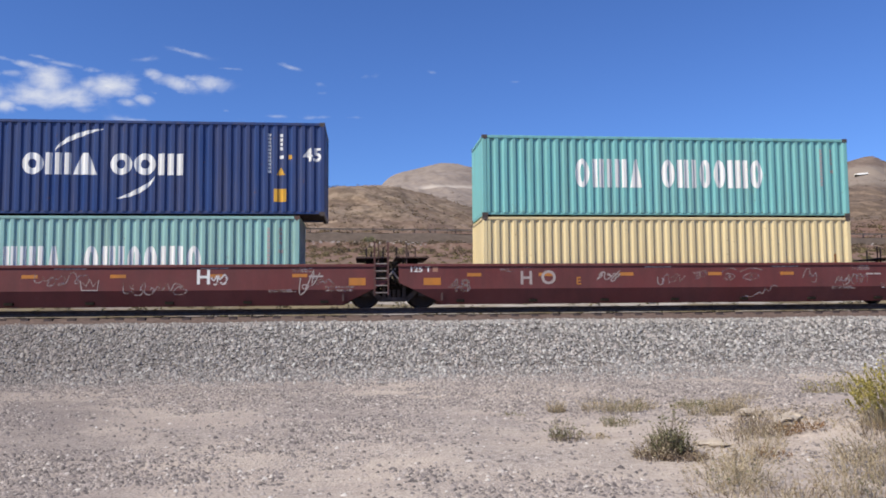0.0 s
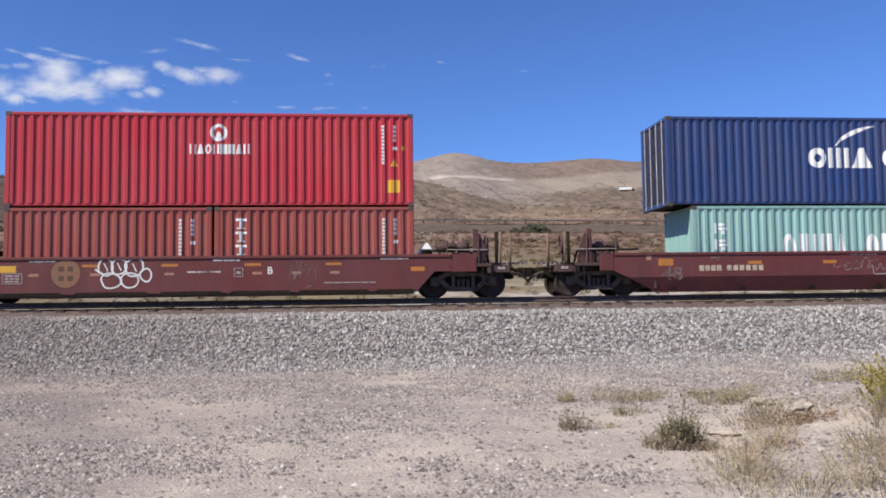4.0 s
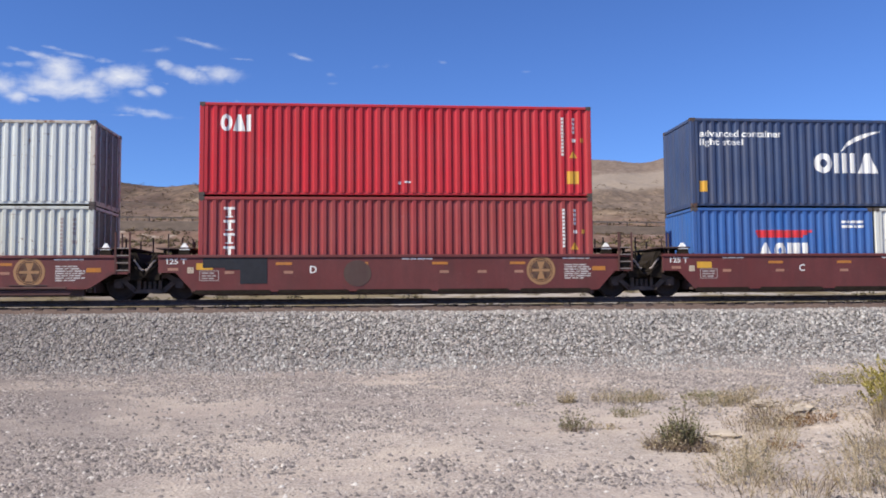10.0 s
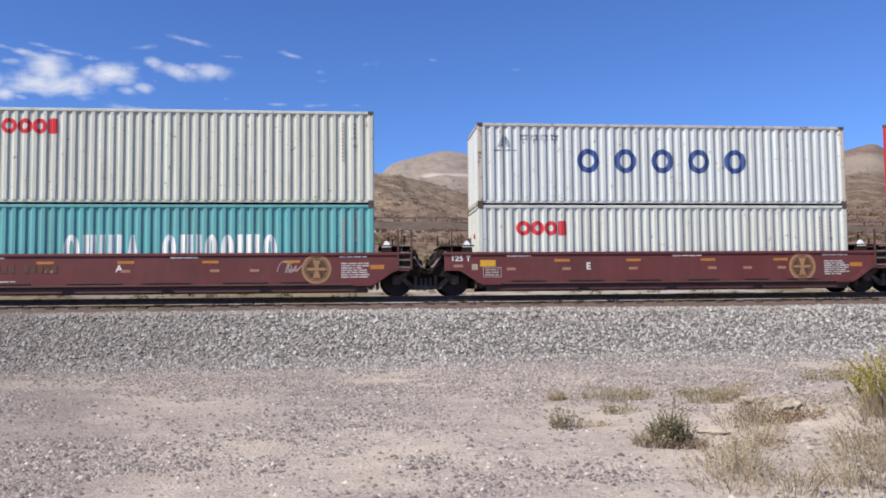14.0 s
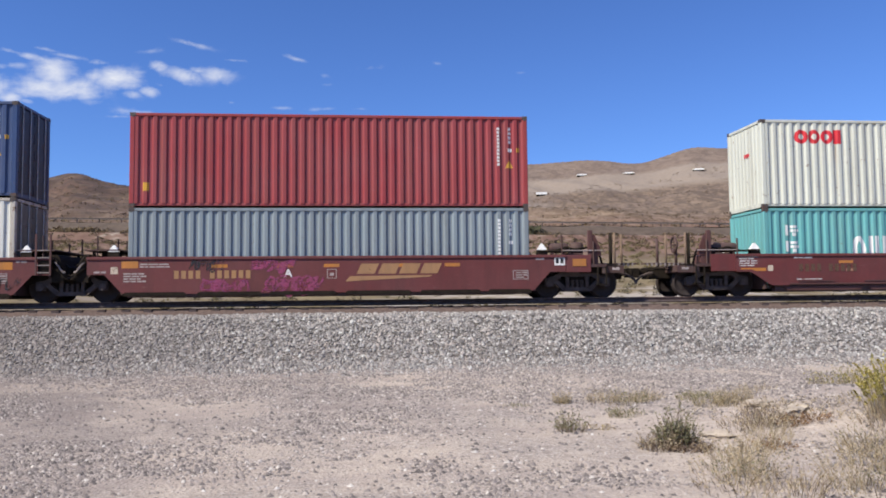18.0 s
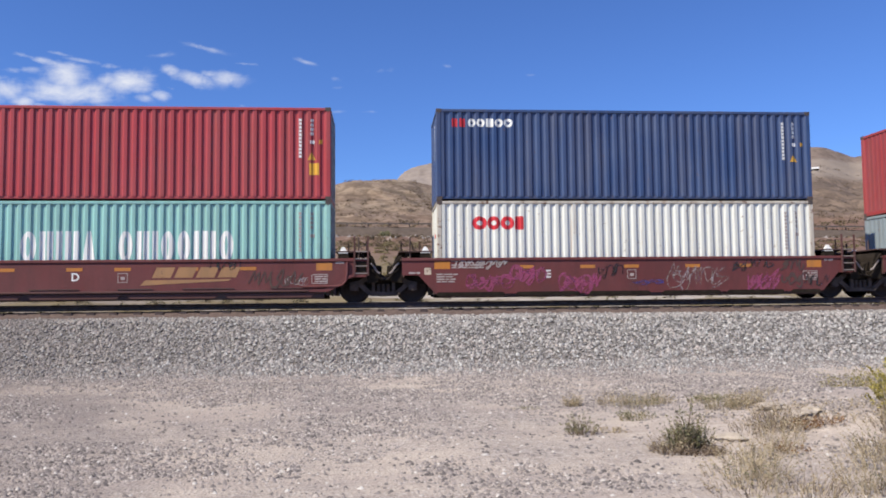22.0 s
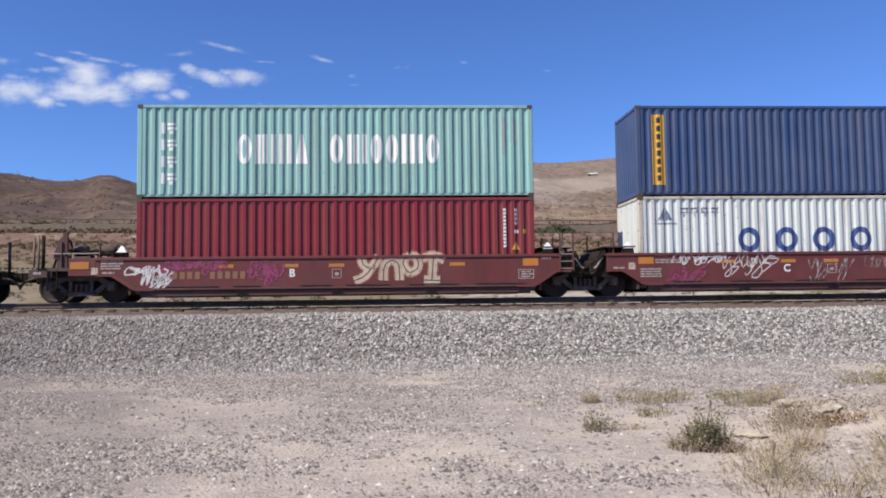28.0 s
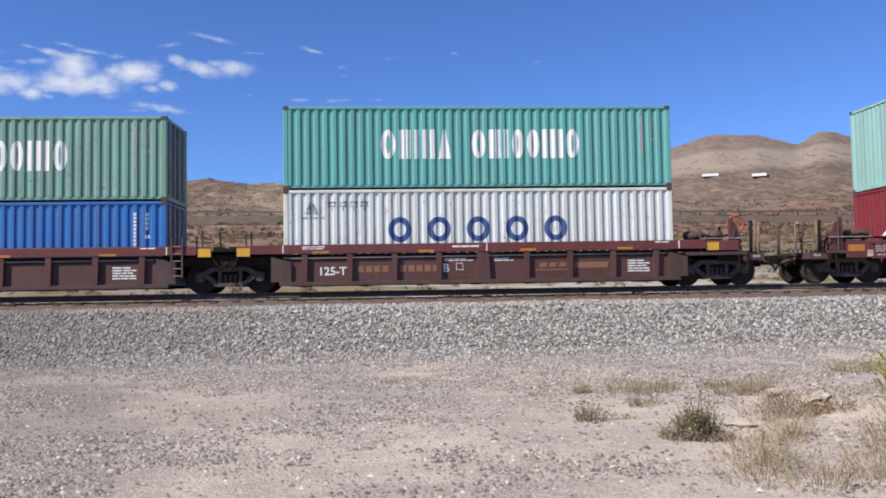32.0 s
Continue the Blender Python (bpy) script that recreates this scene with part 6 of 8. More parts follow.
def make_wagons():
    J = 7.70
    L, R = ("joint", J), ("joint", J)
    # long pair
    def long_marks(k, first):
        big = (-7.99, -7.46, 0.72, 0.94) if first else (-7.33, -6.85, 0.95, 1.17)
        return [("reflector", "orange", lambda bm: [rect(bm, q, q + 0.45, 0.98, 1.08) for q in ((-6.65, -4.4, -1.82, 1.07, 3.48) if first else (-4.4, -1.9, 0.6, 3.4, 5.9))] + [rect(bm, *big), rect(bm, 7.6, 8.1, 0.72, 0.95)]),
                ("stencil_print", "chalk", lambda bm: (bars(bm, 5.9, 1.28, 0.6, 0.16, 3, k), bars(bm, 6.9, 0.72, 1.0, 0.2, 2, k + 1), bars(bm, 5.2, 0.62, 0.8, 0.1, 2, k + 5), bars(bm, -5.2, 1.28, 0.8, 0.05, 1, k + 6), bars(bm, -5.6, 1.22, 0.4, 0.12, 2, k + 7))),
                ("stencil_print", "mark_faint", lambda bm: (bars(bm, -1.0, 1.28, 1.1, 0.06, 1, k + 2), bars(bm, 3.2, 1.28, 0.9, 0.05, 1, k + 3), bars(bm, 6.4, 1.05, 0.5, 0.1, 1, k + 4))),
                ("inspection_sticker", "buff", lambda bm: rect(bm, -7.71, -7.55, 1.13, 1.32)), ("well_size", "worn_outline", lambda bm: words(bm, "48", -7.22, 0.5, 0.40, 0.68))]
    def eyes(bm):
        for cx, w in ((1.78, 0.26), (2.5, 0.38)):
            stroke(bm, curve(((cx - w, 1.08), (cx, 1.2), (cx + w, 1.14)), 5), 0.03)
            stroke(bm, curve(((cx - w * 0.8, 0.9), (cx - 0.05, 1.04), (cx + w * 0.7, 0.95), (cx, 0.82), (cx - w * 0.8, 0.9)), 5), 0.025)
            disc(bm, cx, 0.93, 0.06, 0.05)
        stroke(bm, ((2.2, 0.32), (2.5, 0.28), (2.75, 0.44), (2.85, 0.36), (2.95, 0.55), (3.08, 0.45), (3.2, 0.66), (3.36, 0.6)), 0.04)
    well_car("long brown well wagon with chalk scrawls, carrying two containers", 9.78, 8.75, 7.35, 0.13, ("joint", 8.9), ("joint", 8.9),
             long_marks(1, True) + [("load_class", "mark_white", lambda bm: words(bm, "125 T", -8.38, 1.12, 0.18, 0.62)), ("chalk_letters", "mark_faint", lambda bm: words(bm, "H", -4.97, 0.72, 0.42)), ("chalk_letters", "mark_faint", lambda bm: words(bm, "O", -4.32, 0.72, 0.44)),
                              ("unit_letter", "orange", lambda bm: words(bm, "E", -3.2, 0.71, 0.23)), ("chalk_drawing", "chalk", eyes),
                              tag("graffiti", "mark_faint", -2.55, 0.88, 0.7, 0.26, 0.025, 3, 4), tag("graffiti", "chalk", -0.64, 0.74, 0.82, 0.36, 0.03, 4, 4), tag("graffiti", "chalk", 0.55, 0.95, 0.4, 0.2, 0.03, 5, 2),
                              tag("graffiti", "chalk", 4.25, 0.86, 0.4, 0.3, 0.035, 6, 2), tag("graffiti", "chalk", 5.3, 0.72, 1.1, 0.28, 0.035, 7, 6)], 11)
    well_car("long brown well wagon with white chalk graffiti", -8.08, 8.75, 7.35, 0.13, ("coupler", 9.14, 11.29), ("joint", 8.98),
             long_marks(2, False) + [("number_marking", "spray_cream", lambda bm: [rect(bm, q, q + 0.15, 0.78, 0.95) for q in (-6.0, -5.81, -5.62, -5.43, -5.1, -4.89, -4.68, -4.47, -4.26, -4.05)]), ("chalk_letters", "mark_white", lambda bm: words(bm, "H", 3.1, 0.78, 0.44)), tag("graffiti", "tag_white", 3.5, 0.85, 0.4, 0.26, 0.05, 9, 2),
                              tag("graffiti", "chalk", -1.6, 0.85, 1.5, 0.3, 0.03, 10, 5), tag("graffiti", "chalk", 0.9, 0.5, 1.8, 0.34, 0.03, 12, 6), tag("graffiti", "mark_faint", 6.0, 0.45, 0.5, 0.6, 0.035, 13, 2), tag("graffiti", "chalk", 6.5, 0.75, 0.5, 0.3, 0.04, 14, 2), ("crown_mark", "mark_faint", lambda bm: stroke(bm, ((-0.2, 0.62), (-0.25, 0.92), (-0.08, 0.74), (0.02, 0.96), (0.12, 0.74), (0.28, 0.92), (0.24, 0.62), (-0.2, 0.62)), 0.03))], 12)
    A, B = 7.2, 5.95
    well_car("brown well wagon with a white bubble graffiti", -29.17, A, 6.1, 0.26, L, ("coupler", 7.63, 9.8), std_marks("B", 20, 1.66, emblem=False) + [bubble(-2.54, 0.88), ("emblem_ground", "gold_faint", lambda bm: disc(bm, -4.2, 0.88, 0.42, 0.42)), ("emblem", "stain", lambda bm: [rect(bm, q, q + 0.16, z, z + 0.15) for q in (-4.41, -4.15) for z in (0.66, 0.94)]), tag("graffiti", "worn_outline", 2.22, 0.55, 0.7, 0.7, 0.03, 22, 3),
             ("slogan", "mark_print", lambda bm: bars(bm, -0.71, 0.93, 1.22, 0.08, 1, 23)), ("stencil_print", "mark_faint", lambda bm: (ring(bm, 0.80, 0.87, 0.19, 0.19, 0.025, 4, 45, 405), rect(bm, 0.74, 0.86, 0.82, 0.90), bars(bm, 3.35, 0.56, 1.55, 0.06, 1, 24)))], 13, "flat")
    well_car("brown well wagon with a round gold emblem", -44.5, A, 6.1, 0.26, L, R, std_marks("C", 30), 14, "flat")
    well_car("brown well wagon with a black painted-out patch", -59.95, A, 6.1, 0.26, L, R, std_marks("D", 40) + [("painted_out_patch", "black", lambda bm: (rect(bm, -5.9, -5.25, 0.98, 1.32), rect(bm, -5.25, -4.0, 0.92, 1.32), rect(bm, -4.8, -4.0, 0.5, 0.92))), ("dark_stain", "car_dark", lambda bm: disc(bm, -1.3, 0.8, 0.42, 0.4))], 15, "flat")
    well_car("brown well wagon with a gold emblem and letter", -75.2, A, B, 0.38, L, R, std_marks("E", 50), 16, "flanged")
    well_car("brown well wagon with a gold emblem beside a coupler", -90.65, A, B, 0.38, ("coupler", 7.66, 10.12), R, std_marks("A", 60, -1.52, free=True) + [name_bars(-5.09, 0.80, 0.24, 10, "stain", 0.15), tag("graffiti", "mark_faint", 3.2, 0.75, 0.6, 0.4, 0.03, 61, 3)], 17, "flanged")
    swoosh = lambda x: ("railway_mark", "gold", lambda bm: ([rect(bm, x - 0.28 + k * 0.64, x + 0.26 + k * 0.64, 0.82, 1.13, 0.14) for k in range(4)], bm.faces.new([bm.verts.new(p) for p in ((x - 0.62, 0, 0.59), (x - 0.1, 0, 0.62), (x + 1.95, 0, 0.72), (x + 2.05, 0, 0.77), (x - 0.48, 0, 0.75))])))
    well_car("brown well wagon with pink graffiti and gold marks", -110.55, A, 6.1, 0.26, L, ("coupler", 7.66, 9.78), new_marks("A", 70, -1.45, free_right=True) + [("test_plate", "mark_white", lambda bm: rect(bm, 6.84, 7.17, 1.04, 1.32)), ("test_square", "black", lambda bm: (rect(bm, 6.88, 6.98, 1.10, 1.26), rect(bm, 7.03, 7.13, 1.10, 1.26)))] + [name_bars(-4.69, 0.71, 0.24, 11, "gold", 0.16), swoosh(1.0)]
             + sketchy("pink", -2.47, 1.0, 1.2, 0.32, 0.06, 71, 5) + sketchy("pink", -3.96, 0.34, 1.4, 0.40, 0.06, 73, 5) + sketchy("pink", -2.12, 0.34, 1.65, 0.45, 0.06, 75, 6) + [tag("graffiti", "tag_black", -4.27, 0.97, 0.94, 0.36, 0.05, 74, 6)], 18, "flat")
    well_car("brown well wagon with pink, black and white spray tags", -126.0, A, 6.1, 0.26, L, R, new_marks("E", 80, -2.74)
             + sketchy("pink", -3.95, 0.70, 1.05, 0.50, 0.06, 82, 4) + sketchy("pink", -2.38, 0.40, 1.2, 0.50, 0.06, 83, 5) + sketchy("pink", -5.3, 0.5, 1.3, 0.4, 0.05, 81, 5) + sketchy("pink", 3.65, 0.38, 1.0, 0.5, 0.055, 85, 5)
             + [tag("graffiti", "chalk", 1.05, 0.5, 1.8, 0.62, 0.035, 84, 5), tag("graffiti", "chalk", 1.0, 0.45, 1.9, 0.6, 0.03, 94, 4), tag("graffiti", "mark_faint", -5.6, 1.1, 1.6, 0.24, 0.035, 86, 9), tag("graffiti", "tag_black", 3.15, 0.98, 1.35, 0.3, 0.05, 87, 6), tag("graffiti", "tag_black", -1.15, 0.85, 0.75, 0.3, 0.05, 89, 5),
                tag("graffiti", "car_dark", 4.76, 0.95, 0.8, 0.32, 0.05, 95, 4), tag("graffiti", "car_dark", 4.8, 0.5, 0.8, 0.3, 0.05, 96, 4), tag("graffiti", "tag_black", 5.57, 0.45, 0.75, 0.34, 0.05, 97, 4), tag("graffiti", "purple", 0.0, 0.55, 0.9, 0.12, 0.05, 88, 3)], 19, "flat")
    tagged_car = well_car("brown well wagon with a gold railway mark and pink tag", -141.47, A, B, 0.38, L, R, new_marks("D", 90, -1.5) + [swoosh(1.1)] + sketchy("pink", -5.2, 0.5, 1.3, 0.45, 0.045, 91, 5) + [tag("graffiti", "tag_black", -4.6, 1.05, 0.9, 0.26, 0.05, 92, 5), tag("graffiti", "tag_black", 2.5, 1.1, 0.9, 0.25, 0.05, 93, 5), tag("graffiti", "car_dark", 3.6, 0.55, 1.5, 0.5, 0.05, 98, 5), tag("graffiti", "chalk", 4.7, 0.6, 0.7, 0.25, 0.03, 99, 5)], 20, "flanged")
    well_car("brown well wagon covered in white scrawled graffiti", -156.87, A, B, 0.38, L, R, new_marks("C", 100) + [tag("graffiti", "tag_white", -5.15, 1.08, 1.7, 0.26, 0.035, 101, 8), tag("graffiti", "tag_white", -4.9, 1.05, 1.5, 0.28, 0.035, 121, 7), tag("graffiti", "tag_white", -3.6, 0.75, 1.5, 0.52, 0.04, 102, 5), tag("graffiti", "tag_white", -3.2, 0.95, 1.3, 0.36, 0.035, 122, 4), tag("graffiti", "chalk", -0.9, 0.65, 1.5, 0.6, 0.045, 103, 5), tag("graffiti", "chalk", 1.0, 0.85, 0.9, 0.4, 0.045, 104, 4),
             tag("graffiti", "chalk", 2.22, 0.95, 0.6, 0.36, 0.04, 108, 3), tag("graffiti", "mark_faint", 3.2, 0.75, 0.85, 0.58, 0.03, 105, 2), tag("graffiti", "mark_faint", 4.0, 0.85, 1.35, 0.36, 0.03, 109, 6), tag("graffiti", "purple", 1.82, 0.47, 0.55, 0.12, 0.05, 107, 3)] + sketchy("pink", -5.35, 0.5, 1.15, 0.4, 0.045, 106, 4), 21, "flanged")
    def riser(car, b):
        pipe = tube(bm_new(), [(b - 0.7, -SIDE - 0.05, 0.52), (b + 0.30, -SIDE - 0.05, 0.52), (b + 0.50, -SIDE - 0.05, 0.56), (b + 0.62, -SIDE - 0.05, 0.70), (b + 0.65, -SIDE - 0.05, 0.95), (b + 0.66, -SIDE - 0.05, 1.27)], 0.035)
        part("air_pipe", pipe, M["car"], car)
    riser(tagged_car, B)
    fat = (((0.50, 0.60), (0.78, 0.72), (1.0, 0.95), (1.26, 1.34)), ((0.72, 1.34), (0.78, 1.08), (1.02, 0.95)), ((1.38, 0.60), (1.42, 1.02), (1.62, 1.20), (1.84, 1.08), (1.88, 0.60)),
           ((2.20, 1.36), (1.98, 1.16), (2.16, 0.84), (2.44, 0.98), (2.40, 1.28), (2.20, 1.36)), ((2.58, 1.28), (2.95, 1.34), (3.26, 1.20)), ((2.92, 1.30), (2.86, 0.60)), ((2.62, 0.60), (3.12, 0.58)))
    letters = lambda w: lambda bm: [stroke(bm, curve(p, 4), w) for p in fat]
    well_car("brown well wagon with a large cream and red graffiti", -172.37, A, B, 0.38, ("coupler", 7.77, 9.85), R, new_marks("B", 110, -1.45, free=True) + [("graffiti", "peach", letters(0.33)), ("graffiti", "spray_cream", letters(0.25)), ("graffiti", "car", letters(0.035)),
             tag("graffiti", "tag_white", -6.4, 0.86, 1.25, 0.22, 0.05, 111, 5), tag("graffiti", "tag_white", -5.85, 0.46, 0.85, 0.56, 0.055, 115, 4), tag("graffiti", "tag_white", -5.9, 0.55, 0.75, 0.45, 0.045, 116, 3), name_bars(-4.95, 0.70, 0.22, 10, "gold_faint", 0.175)]
             + sketchy("pink", -5.38, 1.0, 2.0, 0.34, 0.06, 112, 7) + sketchy("pink", -2.78, 0.72, 1.0, 0.58, 0.06, 113, 4), 22, "flanged")


def ribbed_car(label, x, left, right, seed, marks):
    """An older well wagon: deep top band, recessed panels between posts."""
    car = tagged(new("well_car"), label, "railway wagon", "wagons of the train")
    MOVING.append((car, x, TRACK, 0.0))
    C = M["car"]
    a = 7.05
    zt = 1.46
    for s in (-1, 1):
        ys = sorted((s * (SIDE + 0.03), s * (SIDE - 0.12)))
        band = part("side_band", soft_box(bm_new(), -a, a, *ys, 1.18, zt, 0.012), C, car)
        ys = sorted((s * (SIDE - 0.10), s * (SIDE - 0.13)))
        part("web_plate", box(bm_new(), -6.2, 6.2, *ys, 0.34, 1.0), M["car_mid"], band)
        # near-black sheet stands in for the shaded interior above the web
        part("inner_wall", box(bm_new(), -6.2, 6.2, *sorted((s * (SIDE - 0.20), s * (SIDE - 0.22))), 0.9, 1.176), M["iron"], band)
        part("air_pipe", rod(bm_new(), (-6.1, s * (SIDE - 0.12), 1.06), (6.1, s * (SIDE - 0.12), 1.06), 0.03, 8), M["frame_pale"], band)
        ys = sorted((s * (SIDE + 0.01), s * (SIDE - 0.10)))
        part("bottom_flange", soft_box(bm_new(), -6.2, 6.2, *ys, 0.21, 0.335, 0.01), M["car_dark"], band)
        ys = sorted((s * (SIDE + 0.012), s * (SIDE - 0.098)))
        for k in range(-4, 5):
            w = 0.22 if k == 0 else 0.09
            part("post", shared(("cpost", k == 0, s), "post", M["car_mid"], lambda bm: prism(bm, [(-w, 0.337), (w, 0.337), (w * 0.8, 1.176), (-w * 0.8, 1.176)] if k == 0 else [(-0.07, 0.337), (0.07, 0.337), (0.09, 1.176), (-0.09, 1.176)], *ys)), M["car_mid"], band, m=pose(k * 1.36, 0, 0))
        for e in (-1, 1):
            xx = sorted((e * 5.85, e * 6.45))
            part("corner_bracket", prism(bm_new(), [(xx[0], 0.34), (xx[1], 0.34), (xx[1], 0.95), (xx[0], 1.1)], *sorted((s * (SIDE - 0.12), s * (SIDE - 0.02)))), M["car_dark"], band)
    for k in range(7):
        part("cross_member", shared(("cross2",), "cross_member", M["iron"], lambda bm: soft_box(bm, -0.12, 0.12, -SIDE + 0.14, SIDE - 0.14, 0.19, FLOOR - 0.004, 0.01)), M["iron"], car, m=pose(-5.6 + k * 5.6 / 3, 0, 0))
    for e, end in ((-1, left), (1, right)):
        part("end_platform", soft_box(bm_new(), *sorted((e * 6.2, e * (end[1] + 0.7))), -1.40, 1.40, 1.20, 1.28, 0.02), C, car)
        part("end_band", soft_box(bm_new(), *sorted((e * 7.06, e * (7.48 if end[0] == "joint" else 8.1))), -SIDE, -SIDE + 0.06, 1.12, zt - 0.02, 0.012), C, car)
        if end[0] == "coupler":
            coupler_end(car, e, 7.0, end[1], end[2], seed)
            bogie(car, e * end[1])
        else:
            part("body_bolster", prism(bm_new(), [(e * u, v) for u, v in ((5.9, 0.42), (6.5, 0.86), (end[1] - 0.12, 0.86), (end[1] - 0.12, 1.10), (5.9, 1.17))][::e], -1.22, 1.22), M["iron"], car)
            part("end_gear", prism(bm_new(), [(e * u, v) for u, v in ((7.5, 0.9), (end[1] - 0.02, 0.86), (end[1] - 0.02, 1.22), (7.72, 1.44), (7.5, 1.44))][::e], -1.3, 0.6), M["iron"], car)
            part("hose", tube(bm_new(), [(e * (7.3 + (end[1] - 7.3) * i / 6), -1.38, 1.30 - 0.5 * math.sin(i / 6 * 2.2) ** 2) for i in range(7)], 0.035), M["iron"], car)
            part("connector", rod(bm_new(), (e * (end[1] - 0.35), 0, 0.72), (e * (end[1] - 0.35), 0, 1.15), 0.3, 14), M["iron"], car)
            part("centre_sill", soft_box(bm_new(), *sorted((e * 6.2, e * (end[1] - 0.05))), -0.36, 0.36, 0.70, 1.12, 0.04), M["iron"], car)
            for q, y, h in ((6.4, 1.3, 1.95), (7.2, -1.35, 1.9), (7.35, 0.5, 2.0)):
                part("grab_iron", rod(bm_new(), (e * q, y, 1.25), (e * q, y, h), 0.028, 6), M["car_dark"], car)
    if right[0] == "joint":
        bogie(car, right[1])
        ladder(car, 6.3, low=0.5, high=1.75)
    for name, mat_name, y, draw in marks:
        bm = bm_new()
        draw(bm)
        painted(name, bm, M[mat_name], car, (), lambda px: -SIDE + y)


def make_ribbed():
    band = [("reflector", "orange", -0.034, lambda bm: [rect(bm, q, q + 0.5, 1.19, 1.26) for q in (-5.2, -2.0, 1.15, 4.2)]),
            ("stencil_print", "mark_white", -0.034, lambda bm: (bars(bm, 5.4, 1.44, 0.5, 0.07, 1, 3), bars(bm, -0.95, 1.40, 0.95, 0.1, 1, 5), bars(bm, -5.5, 1.42, 0.7, 0.12, 2, 6), [rect(bm, q, q + 0.035, 1.2, 1.44) for q in (-6.1, 0.1, 6.15)]))]
    low = [("panel_print", "mark_white", 0.096, lambda bm: (bars(bm, -1.2, 1.0, 0.9, 0.1, 2, 7), bars(bm, 4.55, 0.88, 0.7, 0.4, 5, 8), bars(bm, 0.35, 1.0, 0.6, 0.12, 2, 9), ring(bm, -0.72, 0.74, 0.15, 0.15, 0.02, 4, 45, 405))),
           ("load_class", "mark_white", 0.096, lambda bm: words(bm, "125-T", -4.98, 0.52, 0.26, 0.80)),
           ("unit_letter", "mark_white", 0.096, lambda bm: words(bm, "B", -1.22, 0.58, 0.25)),
           ("number_marking", "gold_faint", 0.096, lambda bm: [rect(bm, q, q + 0.19, 0.6, 0.8) for q in (-3.85, -3.6, -3.35, -3.1, -2.55, -2.3, -2.05, -1.8, -1.55)] + [rect(bm, 1.75 + k * 0.3, 1.97 + k * 0.3, 0.68, 0.82, 0.06) for k in range(3)] + [rect(bm, 1.6, 2.65, 0.58, 0.62, 0.1), rect(bm, 2.85, 3.9, 0.64, 0.82, 0.06)])]
    ends = [("end_reflector", "mark_yellow", -0.004, lambda bm: rect(bm, 7.07, 7.46, 1.13, 1.38)), ("end_reflector", "mark_yellow", -0.004, lambda bm: rect(bm, -7.46, -7.07, 1.13, 1.38))]
    band = band + ends
    ribbed_car("brown ribbed well wagon with deep side panels", -192.0, ("joint", 7.74), ("coupler", 7.55, 9.78), 31, band + low)
    ribbed_car("brown ribbed well wagon, joined to the next", -207.7, ("joint", 7.9), ("joint", 7.96), 32, band + low[:1])


# ---- ground ----
def lattice(x, y, seed):
    """Smooth value noise on a grid, from -1 to 1."""
    xi, yi = np.floor(x).astype(np.int64), np.floor(y).astype(np.int64)
    fx, fy = x - xi, y - yi
    fx, fy = fx * fx * (3 - 2 * fx), fy * fy * (3 - 2 * fy)
    def h(i, j):
        n = (i * 374761393 + j * 668265263 + seed * 974634777) & 0xFFFFFFFF
        n = ((n ^ (n >> 13)) * 1274126177) & 0xFFFFFFFF
        return ((n ^ (n >> 16)) & 0xFFFF) / 32767.5 - 1
    a, b, c, d = h(xi, yi), h(xi + 1, yi), h(xi, yi + 1), h(xi + 1, yi + 1)
    return (a * (1 - fx) + b * fx) * (1 - fy) + (c * (1 - fx) + d * fx) * fy


def fractal(x, y, size, octaves=5, seed=0, gain=0.5):
    total, amp, s = 0.0, 1.0, 1.0 / size
    for k in range(octaves):
        total = total + amp * lattice(x * s + 17.3 * k, y * s - 9.1 * k, seed + k)
        amp, s = amp * gain, s * 2.03
    return total


def smooth(t):
    t = np.clip(t, 0, 1)
    return t * t * (3 - 2 * t)


def road_z(x):
    return 9.15 - 0.009 * np.clip(x, -400, 400)


